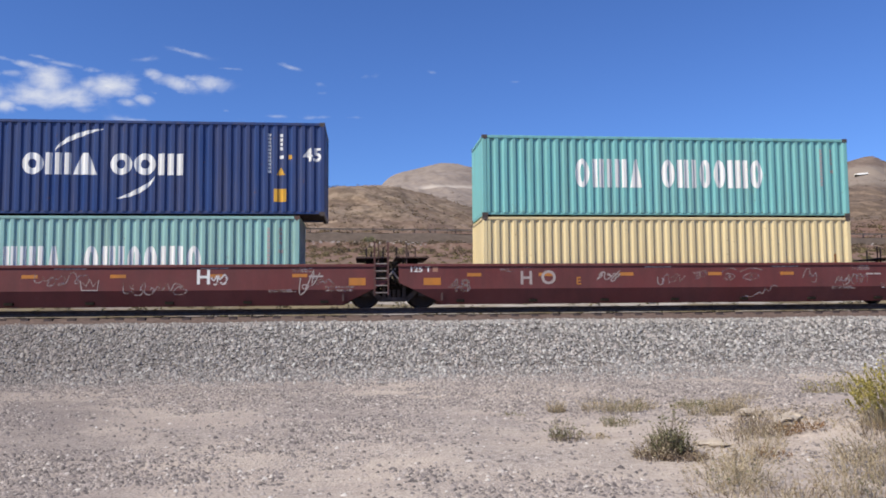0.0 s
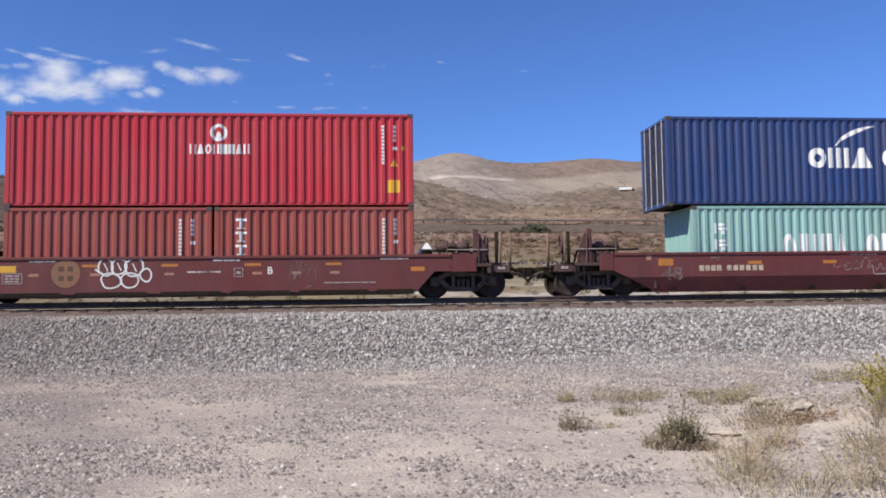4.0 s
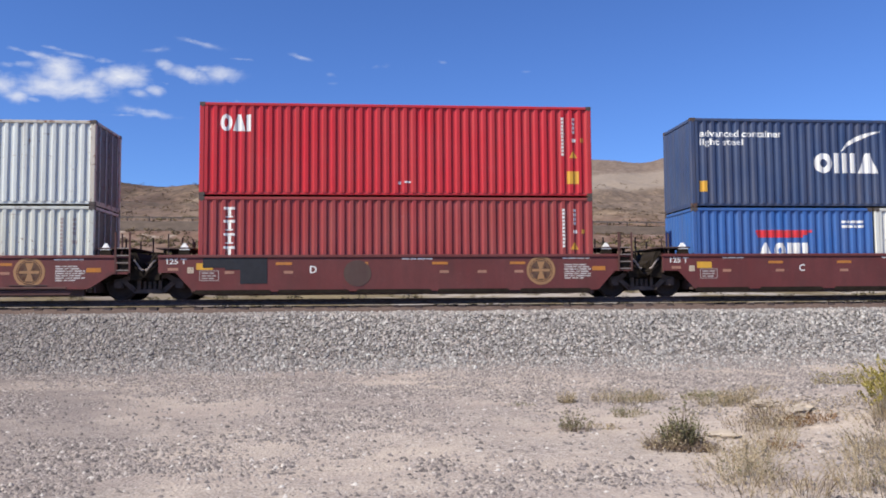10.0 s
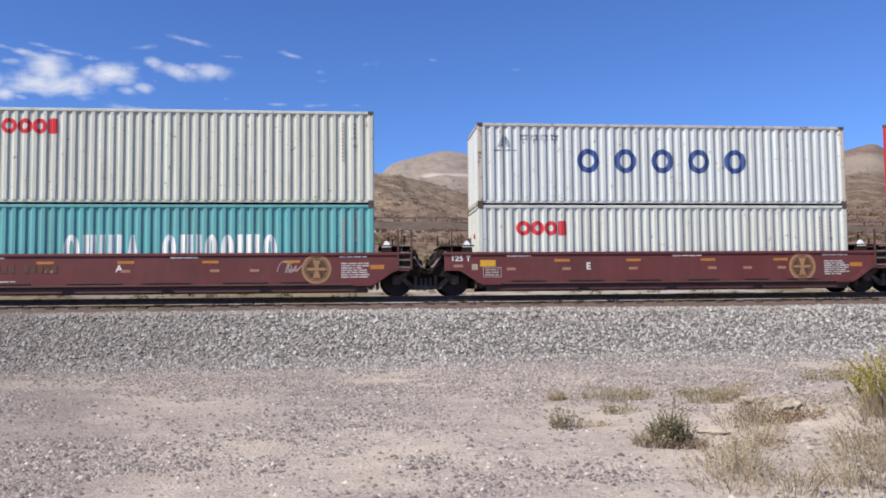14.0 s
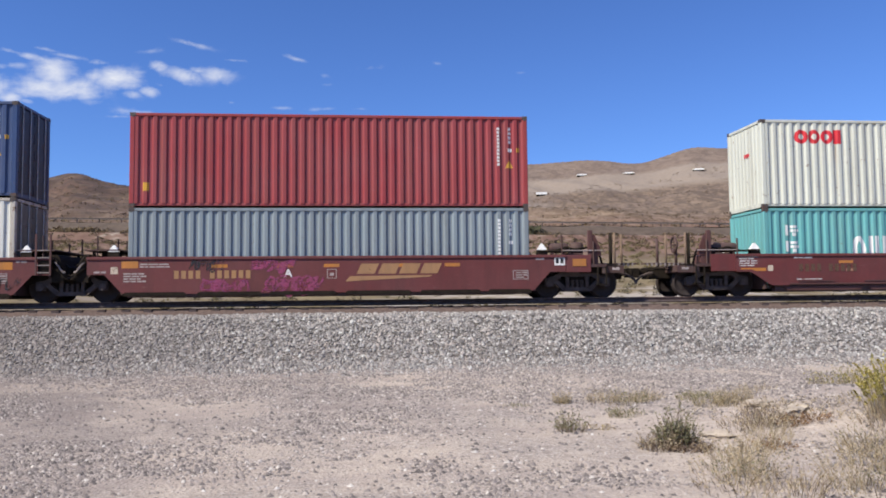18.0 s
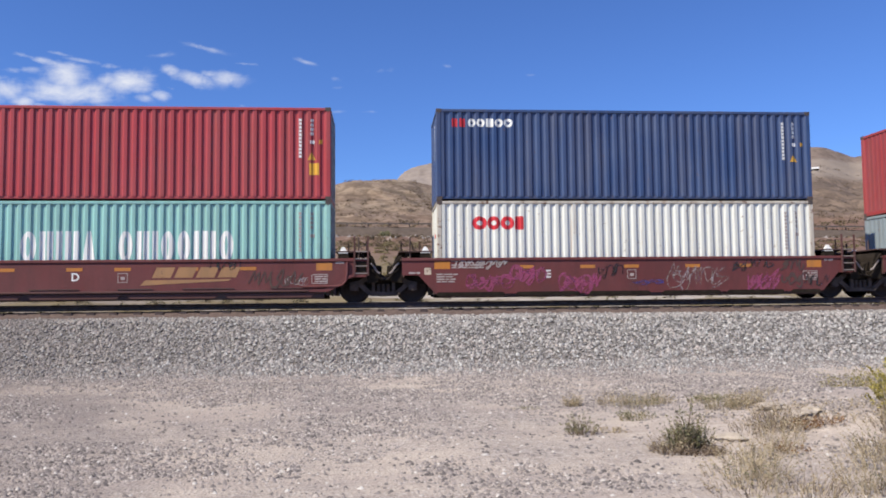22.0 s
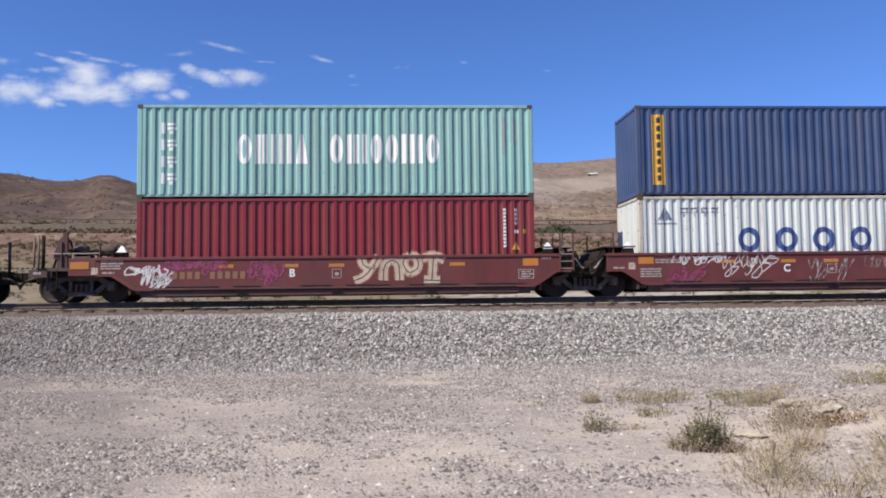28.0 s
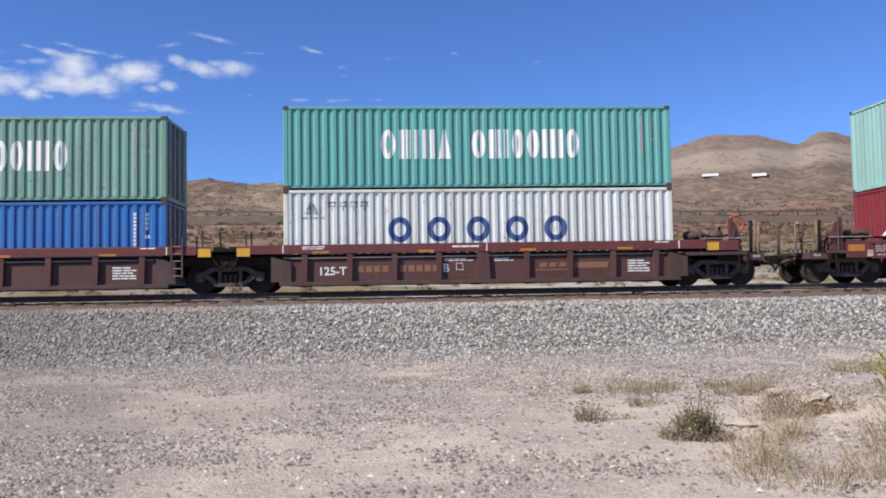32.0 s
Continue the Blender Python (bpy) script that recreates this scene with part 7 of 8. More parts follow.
def hills(x, y):
    """Heights of the two rows of hills behind the road, from broad humps along their bearings."""
    r = np.hypot(x, y)
    a = np.degrees(np.arctan2(x, np.maximum(y, 1.0)))
    def hump(c, w, h):
        return h * np.exp(-((a - c) / w) ** 2)
    # front row: steepness of the sight line to its crest, in degrees
    front = 7.75 + hump(-19.8, 1.45, 0.78) + hump(-17.6, 1.5, 0.25) + hump(-3.6, 1.5, 0.2) + hump(-27, 4, 0.55) + hump(-12.6, 1.4, 0.26) + hump(-8.0, 1.4, 0.06) - hump(-5.7, 0.9, 0.32) + hump(-2.1, 1.1, 0.28) + hump(1.0, 4.0, 1.15) + hump(-40, 8, 1.5)
    front = front - 1.1 * smooth((a - 4) / 8) - 1.0 * smooth((a - 14) / 10)
    back = 5.0 + 4.62 * smooth((a + 3.0) / 6.0) + hump(5.9, 2.7, 0.85) + hump(23.2, 2.0, 0.62) + hump(30.0, 1.5, 0.30) + hump(15.6, 2, 0.14) + hump(1.5, 0.9, 0.25) - hump(19.2, 1.5, 0.24) + hump(25.7, 1.0, 0.25) - hump(28.35, 0.6, 0.3) - 0.27 * smooth((a - 31.2) / 1.2) - hump(31.9, 1.3, 0.45) - 0.5 * smooth((a - 34.3) / 1.0) * smooth((40 - a) / 3) - hump(28.0, 1.2, 0.22) + hump(60, 14, 1.5)
    rf, rb = 300.0 + 30 * np.sin(a * 0.19), 640.0 + 50 * np.sin(a * 0.13 + 1)
    def row(e, rr, start, fall, bow):
        # the slope climbs so that it never hides its own crest
        f = np.clip((r - start) / (rr - start), 0, 1) ** bow
        t0 = 10.0 / start
        crest = rr * np.tan(np.radians(e))
        return np.where(r < rr, r * (t0 + (np.tan(np.radians(e)) - t0) * f), crest - (r - rr) * fall)
    zf = row(front, rf, 125.0, 0.16, 0.75)
    zb = row(back, rb, 250.0, 0.10, 0.8)
    rough = fractal(x, y, 60.0, 6, 5) * 2.6 * smooth((r - 130) / 200)
    gully = -np.abs(fractal(x + 0.25 * y, y * 0.35, 26.0, 5, 21)) * 3.2 * smooth((r - 130) / 120)
    k = 1 - 0.75 * smooth((f_near(r, rf)))
    kb = 1 - 0.8 * smooth(f_near(r, rb) + 0.2)
    ledge = 1.6 * np.abs(fractal(x, y, 30.0, 4, 61)) * smooth((r - 120) / 60) * smooth((rf - r) / 60)
    return np.maximum(zf - ledge + (rough + gully) * k * 0.8, zb + (rough * 1.2 + gully) * 0.8 * kb)


def f_near(r, rr):
    return 1 - np.abs(r - rr) / 60.0


def ground_height(x, y):
    low = GROUND + 0.045 * fractal(x, y, 3.0, 4, 3) + 0.02 * fractal(x, y, 0.6, 3, 8)
    bank = 0.28 * smooth((np.hypot((x - 7.5) / 4.5, (y - 10.5) / 3.5) - 1.0) / -0.8)
    z = low + bank
    # behind the track the land climbs to the road
    d = y
    rise = np.interp(d, [0, 31, 36, 45, 60, 80, 92, 95], [GROUND, -1.25, -0.25, 1.1, 2.8, 5.6, 7.35, 7.6])
    rise = rise + 0.16 * fractal(x, y, 6.0, 5, 13) * smooth((d - 31) / 8)
    z = np.where(d > 29, rise, np.where(d > 18.5, np.minimum(z, GROUND) - 0.03 - 0.25 * smooth((d - 19.6) / 1.5), z))
    rz = road_z(x)
    t = smooth((d - 86) / 6)
    z = np.where((d > 86) & (d <= 96.0), z * (1 - t) + (rz - 1.55) * t, z)
    z = np.where((d > 96.0) & (d < 106), rz - 0.3, z)
    up = rz + (d - 106) * 0.03 + 0.4 * fractal(x, y, 9.0, 4, 31) * smooth((d - 106) / 8)
    f = smooth((d - 106) / 40)
    return np.where(d >= 106, up * (1 - f) + np.maximum(up, hills(x, y)) * f, z)


def grid_mesh(name, xs, ys, height, material):
    X, Y = np.meshgrid(xs, ys)
    Z = height(X, Y)
    co = np.stack([X, Y, Z], -1).reshape(-1, 3)
    nx, ny = len(xs), len(ys)
    i = (np.arange(ny - 1)[:, None] * nx + np.arange(nx - 1)[None, :]).ravel()
    faces = np.stack([i, i + 1, i + nx + 1, i + nx], -1)
    me = bpy.data.meshes.new(name)
    me.from_pydata(co.tolist(), [], faces.tolist())
    me.polygons.foreach_set("use_smooth", [True] * len(me.polygons))
    me.materials.append(material)
    return me


def make_ground():
    t = np.linspace(-1, 1, 721)
    xs = 1500 * np.sign(t) * (0.06 * np.abs(t) + 0.94 * np.abs(t) ** 3.0)
    ys = np.concatenate([-np.geomspace(1500, 4, 24), np.linspace(-2, 30, 160), np.linspace(30.5, 110, 120), 110 + 1100 * np.linspace(0.003, 1, 330) ** 1.4])
    g = new("ground", grid_mesh("ground", xs, ys, ground_height, GROUND_MAT))
    tagged(g, "desert ground with gravel, dry scrub slopes and bare hills", "ground", kind="structure")
    # ballast bed
    prof = [(18.6, -1.70), (19.4, -1.62), (20.1, -1.50), (21.3, -1.00), (22.6, -0.46), (23.3, -0.41), (24.40, -0.40), (27.0, -0.40), (28.4, -0.42), (29.2, -0.6), (31.0, -1.5)]
    py, pz = [p[0] for p in prof], [p[1] for p in prof]
    bx, by = np.linspace(-60, 75, 676), np.linspace(18.6, 31.0, 96)
    b = new("ballast", grid_mesh("ballast", bx, by, lambda X, Y: np.interp(Y, py, pz) + 0.03 * fractal(X, Y, 1.6, 4, 41), BALLAST_MAT))
    tagged(b, "grey crushed stone track ballast with sloping shoulders", "ballast", kind="structure")
    # dark fines between and beside the ties
    fp = [(23.25, -0.45), (23.6, -0.39), (24.2, -0.31), (24.5, -0.215), (24.6, -0.20), (26.85, -0.20), (27.15, -0.225), (28.1, -0.40)]
    fy, fz = [p[0] for p in fp], [p[1] for p in fp]
    t = new("track_bed", grid_mesh("track_bed", np.linspace(-60, 75, 541), np.linspace(23.25, 28.1, 42), lambda X, Y: np.interp(Y, fy, fz) + 0.012 * fractal(X, Y, 0.5, 4, 43) - 0.004, plain("oily ballast fines", (0.120, 0.088, 0.078), 0.95, 0.0, 0.4, 9.0, 0.05)))
    tagged(t, "dark oily fines packed round the ties", "track bed", kind="structure")
    # grey bank below the highway
    e = new("embankment", grid_mesh("embankment", np.linspace(-320, 360, 341), np.linspace(93.0, 96.7, 10), lambda X, Y: road_z(X) - 1.45 + 1.45 * smooth((Y - 92.6) / 4.0) ** 0.8 + 0.10 * fractal(X, Y, 1.5, 4, 71), plain("grey bank gravel", (0.092, 0.068, 0.052), 0.95, 0.0, 0.35, 1.2)))
    tagged(e, "grey gravel bank carrying the highway", "embankment", kind="structure")
    # road on its bank
    rx = np.linspace(-420, 420, 85)
    road = new("road", grid_mesh("road", rx, np.linspace(96.2, 105.2, 5), lambda X, Y: road_z(X) - 0.03 * np.abs(Y - 100.7) / 4, plain("asphalt", (0.075, 0.072, 0.072), 0.9, 0.0, 0.25, 0.6)))
    tagged(road, "grey asphalt highway along the foot of the hills", "road", kind="structure")


def stones(name, pts, sizes, material, label, seed, flat=1.0):
    """Loose angular stones, all in one mesh."""
    r = np.random.RandomState(seed)
    base = np.array([(1, 0, -0.3), (0.3, 0.9, -0.3), (-0.8, 0.6, -0.3), (-0.8, -0.6, -0.3), (0.3, -0.9, -0.3), (0.1, 0.1, 0.75), (-0.35, -0.2, 0.6)])
    tris = np.array([(0, 1, 5), (1, 2, 5), (2, 6, 5), (2, 3, 6), (3, 4, 6), (4, 0, 5), (4, 5, 6)])
    n = len(pts)
    v = base[None] * (1 + r.uniform(-0.3, 0.3, (n, 7, 3)))
    v = v * np.stack([r.uniform(0.7, 1.3, n), r.uniform(0.6, 1.1, n), r.uniform(0.6, 1.15, n)], -1)[:, None]
    a = r.uniform(0, math.tau, n)
    c, s = np.cos(a)[:, None], np.sin(a)[:, None]
    v = np.stack([v[..., 0] * c - v[..., 1] * s, v[..., 0] * s + v[..., 1] * c, v[..., 2]], -1)
    v = v * np.array([1.0, 1.0, flat]) * sizes[:, None, None] + pts[:, None]
    f = tris[None] + (np.arange(n) * 7)[:, None, None]
    me = bpy.data.meshes.new(name)
    me.vertices.add(n * 7)
    me.vertices.foreach_set("co", v.reshape(-1))
    me.loops.add(n * 21)
    me.loops.foreach_set("vertex_index", f.reshape(-1).astype(np.int32))
    me.polygons.add(n * 7)
    me.polygons.foreach_set("loop_start", np.arange(n * 7, dtype=np.int32) * 3)
    me.update(calc_edges=True)
    me.validate()
    me.materials.append(material)
    return tagged(new(name, me), label, "stones", kind="stuff")


def scatter_stones():
    r = np.random.RandomState(4)
    n = 52000
    y = 23.5 - 4.9 * r.uniform(0, 1, n) ** 1.15
    x = r.uniform(-17, 23, n)
    # the foot of the shoulder thins out unevenly
    keep = (y - 18.9 + 0.5 * fractal(x, y, 1.4, 3, 45)) / 1.7 > r.uniform(0, 1, n)
    x, y = x[keep], y[keep]
    n = len(x)
    z = np.interp(y, [18.6, 19.4, 20.1, 21.3, 22.6, 23.3, 24.4], [-1.70, -1.62, -1.50, -1.00, -0.46, -0.41, -0.40])
    z = z + r.uniform(-0.01, 0.035, n)
    z = z + 0.03 * fractal(x, y, 1.6, 4, 41)
    stones("ballast_stone", np.stack([x, y, z], -1), 0.034 + 0.040 * r.uniform(0, 1, n) ** 1.6, STONE_MAT, "loose grey and tan crushed ballast stones", 5)
    q = 9000
    y = 20.0 - 2.4 * r.uniform(0, 1, q) ** 1.8
    x = r.uniform(-16, 22, q)
    z = np.maximum(np.interp(y, [18.6, 19.4, 20.1], [-1.70, -1.62, -1.50]) + 0.03 * fractal(x, y, 1.6, 4, 41), ground_height(x, y))
    stones("spilled_ballast", np.stack([x, y, z], -1), 0.022 + 0.045 * r.uniform(0, 1, q) ** 2, STONE_MAT, "ballast stones rolled out over the gravel", 8)
    m = 34000
    y = r.uniform(18.4, 21.6, m)
    x = r.uniform(-16, 22, m)
    k = r.uniform(0, 1, m) < 1.25 - np.abs(y - 19.7) / 2.0
    x, y = x[k], y[k]
    z = np.maximum(np.interp(y, [18.6, 19.4, 20.1, 21.3, 22.6], [-1.70, -1.62, -1.50, -1.00, -0.46]) + 0.03 * fractal(x, y, 1.6, 4, 41), ground_height(x, y))
    stones("shoulder_gravel", np.stack([x, y, z], -1), 0.014 + 0.03 * r.uniform(0, 1, len(x)) ** 2, GRAVEL_MAT, "small pinkish gravel spilled at the ballast foot", 7, 0.7)
    n = 300000
    y = 5.5 + 14.8 * r.uniform(0, 1, n) ** 0.75
    x = r.uniform(-0.72, 0.82, n) * y
    keep = 1.9 * fractal(x, y, 1.8, 4, 51) + 0.5 * (y - 11) / 8 + r.uniform(-0.5, 0.5, n) > 0.10
    keep |= r.uniform(0, 1, n) < 0.10
    keep &= (np.hypot((x - 7.0) / 4.2, (y - 10.5) / 3.2) > 1.0) | (r.uniform(0, 1, n) < 0.75)
    x, y = x[keep], y[keep]
    stones("gravel", np.stack([x, y, ground_height(x, y)], -1), 0.009 + 0.036 * r.uniform(0, 1, len(x)) ** 3.0, GRAVEL_MAT, "scattered pinkish gravel on sandy ground", 6, 0.8)


# ---- track ----
def make_track():
    t = tagged(new("railway_track"), "single railway track with rusty rails on wooden ties", "track", kind="structure")
    for y in (TRACK - 0.755, TRACK + 0.755):
        bm = bm_new()
        pts = [(-0.076, -0.185), (0.076, -0.185), (0.07, -0.172), (0.012, -0.155), (0.010, -0.05), (0.036, -0.038), (0.036, -0.008), (-0.036, -0.008), (-0.036, -0.038), (-0.010, -0.05), (-0.012, -0.155), (-0.07, -0.172)]
        pts = [(p, q + RAIL) for p, q in pts]
        a, b = [bm.verts.new((-260, y + p, q)) for p, q in pts], [bm.verts.new((260, y + p, q)) for p, q in pts]
        for k in range(len(pts)):
            j = (k + 1) % len(pts)
            bm.faces.new((a[k], b[k], b[j], a[j]))
        rail = part("rail", bm, M["rail_side"], t)
        # added strip, its paler colour imitates the sunlit line along the foot
        part("rail_foot", soft_box(bm_new(), -260, 260, y - 0.13, y - 0.03, -0.125, -0.085, 0.004), M["lit_foot"], rail)
        part("rail_head", soft_box(bm_new(), -260, 260, y - 0.034, y + 0.034, RAIL - 0.009, RAIL, 0.003), M["rail_head"], rail)
    me = shared(("tie",), "tie", M["tie"], lambda bm: (soft_box(bm, -0.115, 0.115, -1.37, 1.37, -0.36, -0.195, 0.02), [box(bm, -0.09, 0.09, q - 0.18, q + 0.18, -0.195, -0.185) for q in (-0.755, 0.755)]))
    r = random.Random(9)
    for k in range(-80, 140):
        part("tie", me, M["tie"], t, m=pose(k * 0.66, TRACK + r.uniform(-0.04, 0.04), r.uniform(-0.012, 0.0), 0, 0, r.uniform(-1, 1)))


# ---- plants ----
def leaf_material(name, stops, rough=0.85):
    m, nt, b = principled(name, rough)
    g = node(nt, "ShaderNodeNewGeometry")
    c = ramp(nt, g.outputs["Random Per Island"], stops)
    nt.links.new(c, b.inputs["Base Color"])
    thin = node(nt, "ShaderNodeBsdfTranslucent", {"Color": c})
    both = node(nt, "ShaderNodeMixShader", {0: 0.32, 1: b.outputs[0], 2: thin.outputs[0]})
    nt.links.new(both.outputs[0], nt.nodes["Material Output"].inputs[0])
    return m


STRAW = leaf_material("dry straw", ((0.0, (0.22, 0.165, 0.10)), (0.5, (0.39, 0.315, 0.20)), (1.0, (0.51, 0.435, 0.30))))
SAGE = leaf_material("grey-green leaves", ((0.0, (0.085, 0.085, 0.045)), (0.5, (0.20, 0.19, 0.10)), (1.0, (0.34, 0.31, 0.18))))
YELLOW = leaf_material("yellow flower heads", ((0.0, (0.24, 0.20, 0.06)), (0.5, (0.37, 0.31, 0.08)), (1.0, (0.48, 0.41, 0.14))))
TWIG = leaf_material("dry twigs", ((0.0, (0.10, 0.07, 0.055)), (0.5, (0.22, 0.165, 0.12)), (1.0, (0.33, 0.25, 0.18))))
RUSSET = leaf_material("russet leaves", ((0.0, (0.14, 0.07, 0.045)), (0.6, (0.30, 0.17, 0.08)), (1.0, (0.40, 0.26, 0.12))))
GREEN = leaf_material("dark green leaves", ((0.0, (0.045, 0.046, 0.026)), (1.0, (0.105, 0.10, 0.055))))


def tris_mesh(name, v, f, material):
    me = bpy.data.meshes.new(name)
    n = len(f)
    me.vertices.add(len(v))
    me.vertices.foreach_set("co", np.asarray(v, dtype=np.float32).reshape(-1))
    me.loops.add(n * 3)
    me.loops.foreach_set("vertex_index", np.asarray(f, dtype=np.int32).reshape(-1))
    me.polygons.add(n)
    me.polygons.foreach_set("loop_start", np.arange(n, dtype=np.int32) * 3)
    me.update(calc_edges=True)
    me.materials.append(material)
    return me


def blades(r, n, spread, height, lean, width, base=0.0):
    """Curved tapering stalks from a patch of ground: points and triangles, and the tips."""
    a, d = r.uniform(0, math.tau, n), spread * np.sqrt(r.uniform(0, 1, n))
    px, py = np.cos(a) * d, np.sin(a) * d
    h = height * r.uniform(0.45, 1.0, n) * (1 - 0.45 * (d / max(spread, 1e-3)) ** 2)
    out = a + r.normal(0, 0.7, n)
    bend = lean * r.uniform(0.2, 1.0, n) * h
    w = width * r.uniform(0.6, 1.3, n)
    side = r.uniform(0, math.tau, n)
    V = []
    for f, k in ((0.0, 1.0), (0.5, 0.8)):
        cx, cy, cz = px + np.cos(out) * bend * f ** 1.7, py + np.sin(out) * bend * f ** 1.7, base + h * f
        for e in (-1, 1):
            V.append(np.stack([cx + e * np.cos(side) * w * k / 2, cy + e * np.sin(side) * w * k / 2, cz], -1))
    tip = np.stack([px + np.cos(out) * bend, py + np.sin(out) * bend, base + h], -1)
    V.append(tip)
    V = np.stack(V, 1)
    f = np.array([(0, 1, 3), (0, 3, 2), (2, 3, 4)])[None] + (np.arange(n) * 5)[:, None, None]
    return V.reshape(-1, 3), f.reshape(-1, 3), V


def leaves(r, stalks, per, size, low=0.35):
    """Small leaves along the upper part of stalks."""
    n = len(stalks)
    k = r.randint(0, n, n * per)
    t = r.uniform(low, 1.0, n * per)[:, None]
    mid, tip, root = (stalks[k, 2] + stalks[k, 3]) / 2, stalks[k, 4], (stalks[k, 0] + stalks[k, 1]) / 2
    p = np.where(t < 0.5, root + (mid - root) * t * 2, mid + (tip - mid) * (t - 0.5) * 2)
    d = r.normal(0, 1, (n * per, 3))
    d /= np.linalg.norm(d, axis=1)[:, None]
    e = np.cross(d, r.normal(0, 1, (n * per, 3)))
    e /= np.linalg.norm(e, axis=1)[:, None]
    s = size * r.uniform(0.5, 1.2, n * per)[:, None]
    V = np.stack([p - e * s * 0.35, p + e * s * 0.35, p + d * s], 1)
    return V.reshape(-1, 3), np.arange(n * per * 3).reshape(-1, 3)


def plant(name, label, x, y, spread, height, n, lean, stalk_mat, leaf_mat=None, per=0, size=0.03, width=0.008, low=0.35, seed=0, heads=None):
    r = np.random.RandomState(seed)
    z = float(ground_height(np.array([x]), np.array([y]))[0]) - 0.02
    thing = tagged(new(name), label, "shrub" if leaf_mat else "dry grass")
    thing.matrix_basis = pose(x, y, z)
    v, f, st = blades(r, n, spread, height, lean, width)
    part("brush_body", tris_mesh("brush_body", v, f, stalk_mat), stalk_mat, thing)["kind"] = "stuff"
    if leaf_mat:
        v, f = leaves(r, st, per, size, low)
        part("foliage", tris_mesh("foliage", v, f, leaf_mat), leaf_mat, thing)
    if heads:
        v, f = leaves(r, st, heads, 0.030, 0.84)
        part("blossom", tris_mesh("blossom", v, f, YELLOW), YELLOW, thing)
    return thing


def make_plants():
    r = random.Random(77)
    plant("sage_shrub", "small grey-green sage shrub with dark twigs", 3.39, 8.75, 0.12, 0.60, 130, 0.42, TWIG, SAGE, 7, 0.028, seed=1)
    for x, h, k in ((3.26, 0.40, 5), (3.52, 0.42, 6), (3.37, 0.30, 7)):
        plant("sage_shrub", "grey-green side shoots of a sage shrub", x, 8.70, 0.12, h, 90, 0.6, TWIG, SAGE, 5, 0.027, seed=k)
    # twig mat also darkens the sand where the shrub's shadow lies
    plant("sage_shrub", "dead dark twigs doubling as shadow at the foot of a shrub", 3.46, 8.55, 0.26, 0.13, 240, 1.0, TWIG, TWIG, 5, 0.03, seed=2)
    plant("sage_shrub", "straw twigs beside a small shrub", 3.14, 8.6, 0.20, 0.28, 150, 1.0, TWIG, STRAW, 3, 0.026, seed=4)
    plant("sage_shrub", "tiny grey-green shrub on gravel", 2.48, 9.85, 0.18, 0.36, 100, 0.9, TWIG, SAGE, 5, 0.026, seed=3)
    # loose belt of tufts along the edge of the sandy bank
    for k, (x, y, sp, h) in enumerate(((3.75, 12.7, 0.30, 0.32), (4.05, 12.3, 0.34, 0.36), (4.4, 12.6, 0.28, 0.30), (3.55, 11.0, 0.24, 0.22), (3.07, 12.7, 0.13, 0.30), (4.72, 10.9, 0.24, 0.30), (4.95, 10.6, 0.24, 0.34), (4.96, 12.0, 0.26, 0.22), (5.1, 10.9, 0.24, 0.30), (3.74, 9.6, 0.26, 0.10), (2.9, 10.1, 0.3, 0.08))):
        plant("grass_tuft", "pale yellow-green tuft of dry grass", x, y, sp, h, 150, 0.9, STRAW, SAGE if k % 2 else STRAW, 3, 0.024, seed=120 + k, width=0.006)
    # brush in loose heaps with bare sand between them
    for k, (x, y) in enumerate(((3.21, 6.9), (3.3, 7.3), (3.5, 7.0), (3.6, 7.6), (4.0, 8.1), (3.7, 7.95), (3.0, 6.5), (3.25, 6.3), (3.45, 6.5), (4.3, 8.5))):
        plant("dry_brush", "tangled straw-coloured dry brush with thin twigs", x + r.uniform(-0.1, 0.1), y + r.uniform(-0.1, 0.1), r.uniform(0.2, 0.36), r.uniform(0.26, 0.46), 85, 1.2, r.choice((STRAW, TWIG, STRAW)), r.choice((STRAW, SAGE, STRAW)), 3, 0.022, seed=10 + k, width=0.0055)
    for k, (x, y) in enumerate(((4.1, 6.25), (4.4, 6.5), (4.1, 6.6), (4.7, 7.2), (4.85, 7.7), (5.2, 7.7), (4.8, 7.0), (5.3, 8.1), (5.6, 7.9))):
        plant("dry_brush", "pale dry brush at the edge of bare sand", x, y, r.uniform(0.2, 0.36), r.uniform(0.28, 0.55), 85, 1.2, r.choice((STRAW, TWIG, STRAW)), r.choice((STRAW, SAGE, STRAW)), 3, 0.022, seed=30 + k, width=0.0055)
    for k, (x, y) in enumerate(((4.46, 9.3), (4.7, 9.4), (4.85, 9.3), (4.6, 9.0), (4.95, 9.7))):
        plant("dry_brush", "straw-coloured dry brush on a sandy bank", x, y, r.uniform(0.2, 0.32), r.uniform(0.30, 0.46), 80, 1.2, r.choice((TWIG, TWIG, STRAW)), STRAW, 4, 0.022, seed=50 + k, width=0.0055)
    for k, (x, y) in enumerate(((5.11, 9.24), (5.3, 9.15), (4.98, 9.2), (4.35, 8.3))):
        plant("russet_weed", "low russet weed on the sandy bank", x, y, 0.18, 0.15, 90, 1.2, TWIG, RUSSET, 3, 0.024, seed=140 + k, width=0.005)
    for k in range(5):
        x, y = 5.5 + r.uniform(-0.3, 0.9), 9.6 + r.uniform(-0.6, 0.8)
        plant("dry_brush", "low straw brush among sand and stones", x, y, r.uniform(0.2, 0.35), r.uniform(0.10, 0.22), 60, 1.5, r.choice((STRAW, TWIG, STRAW)), STRAW, 4, 0.02, seed=40 + k, width=0.005)
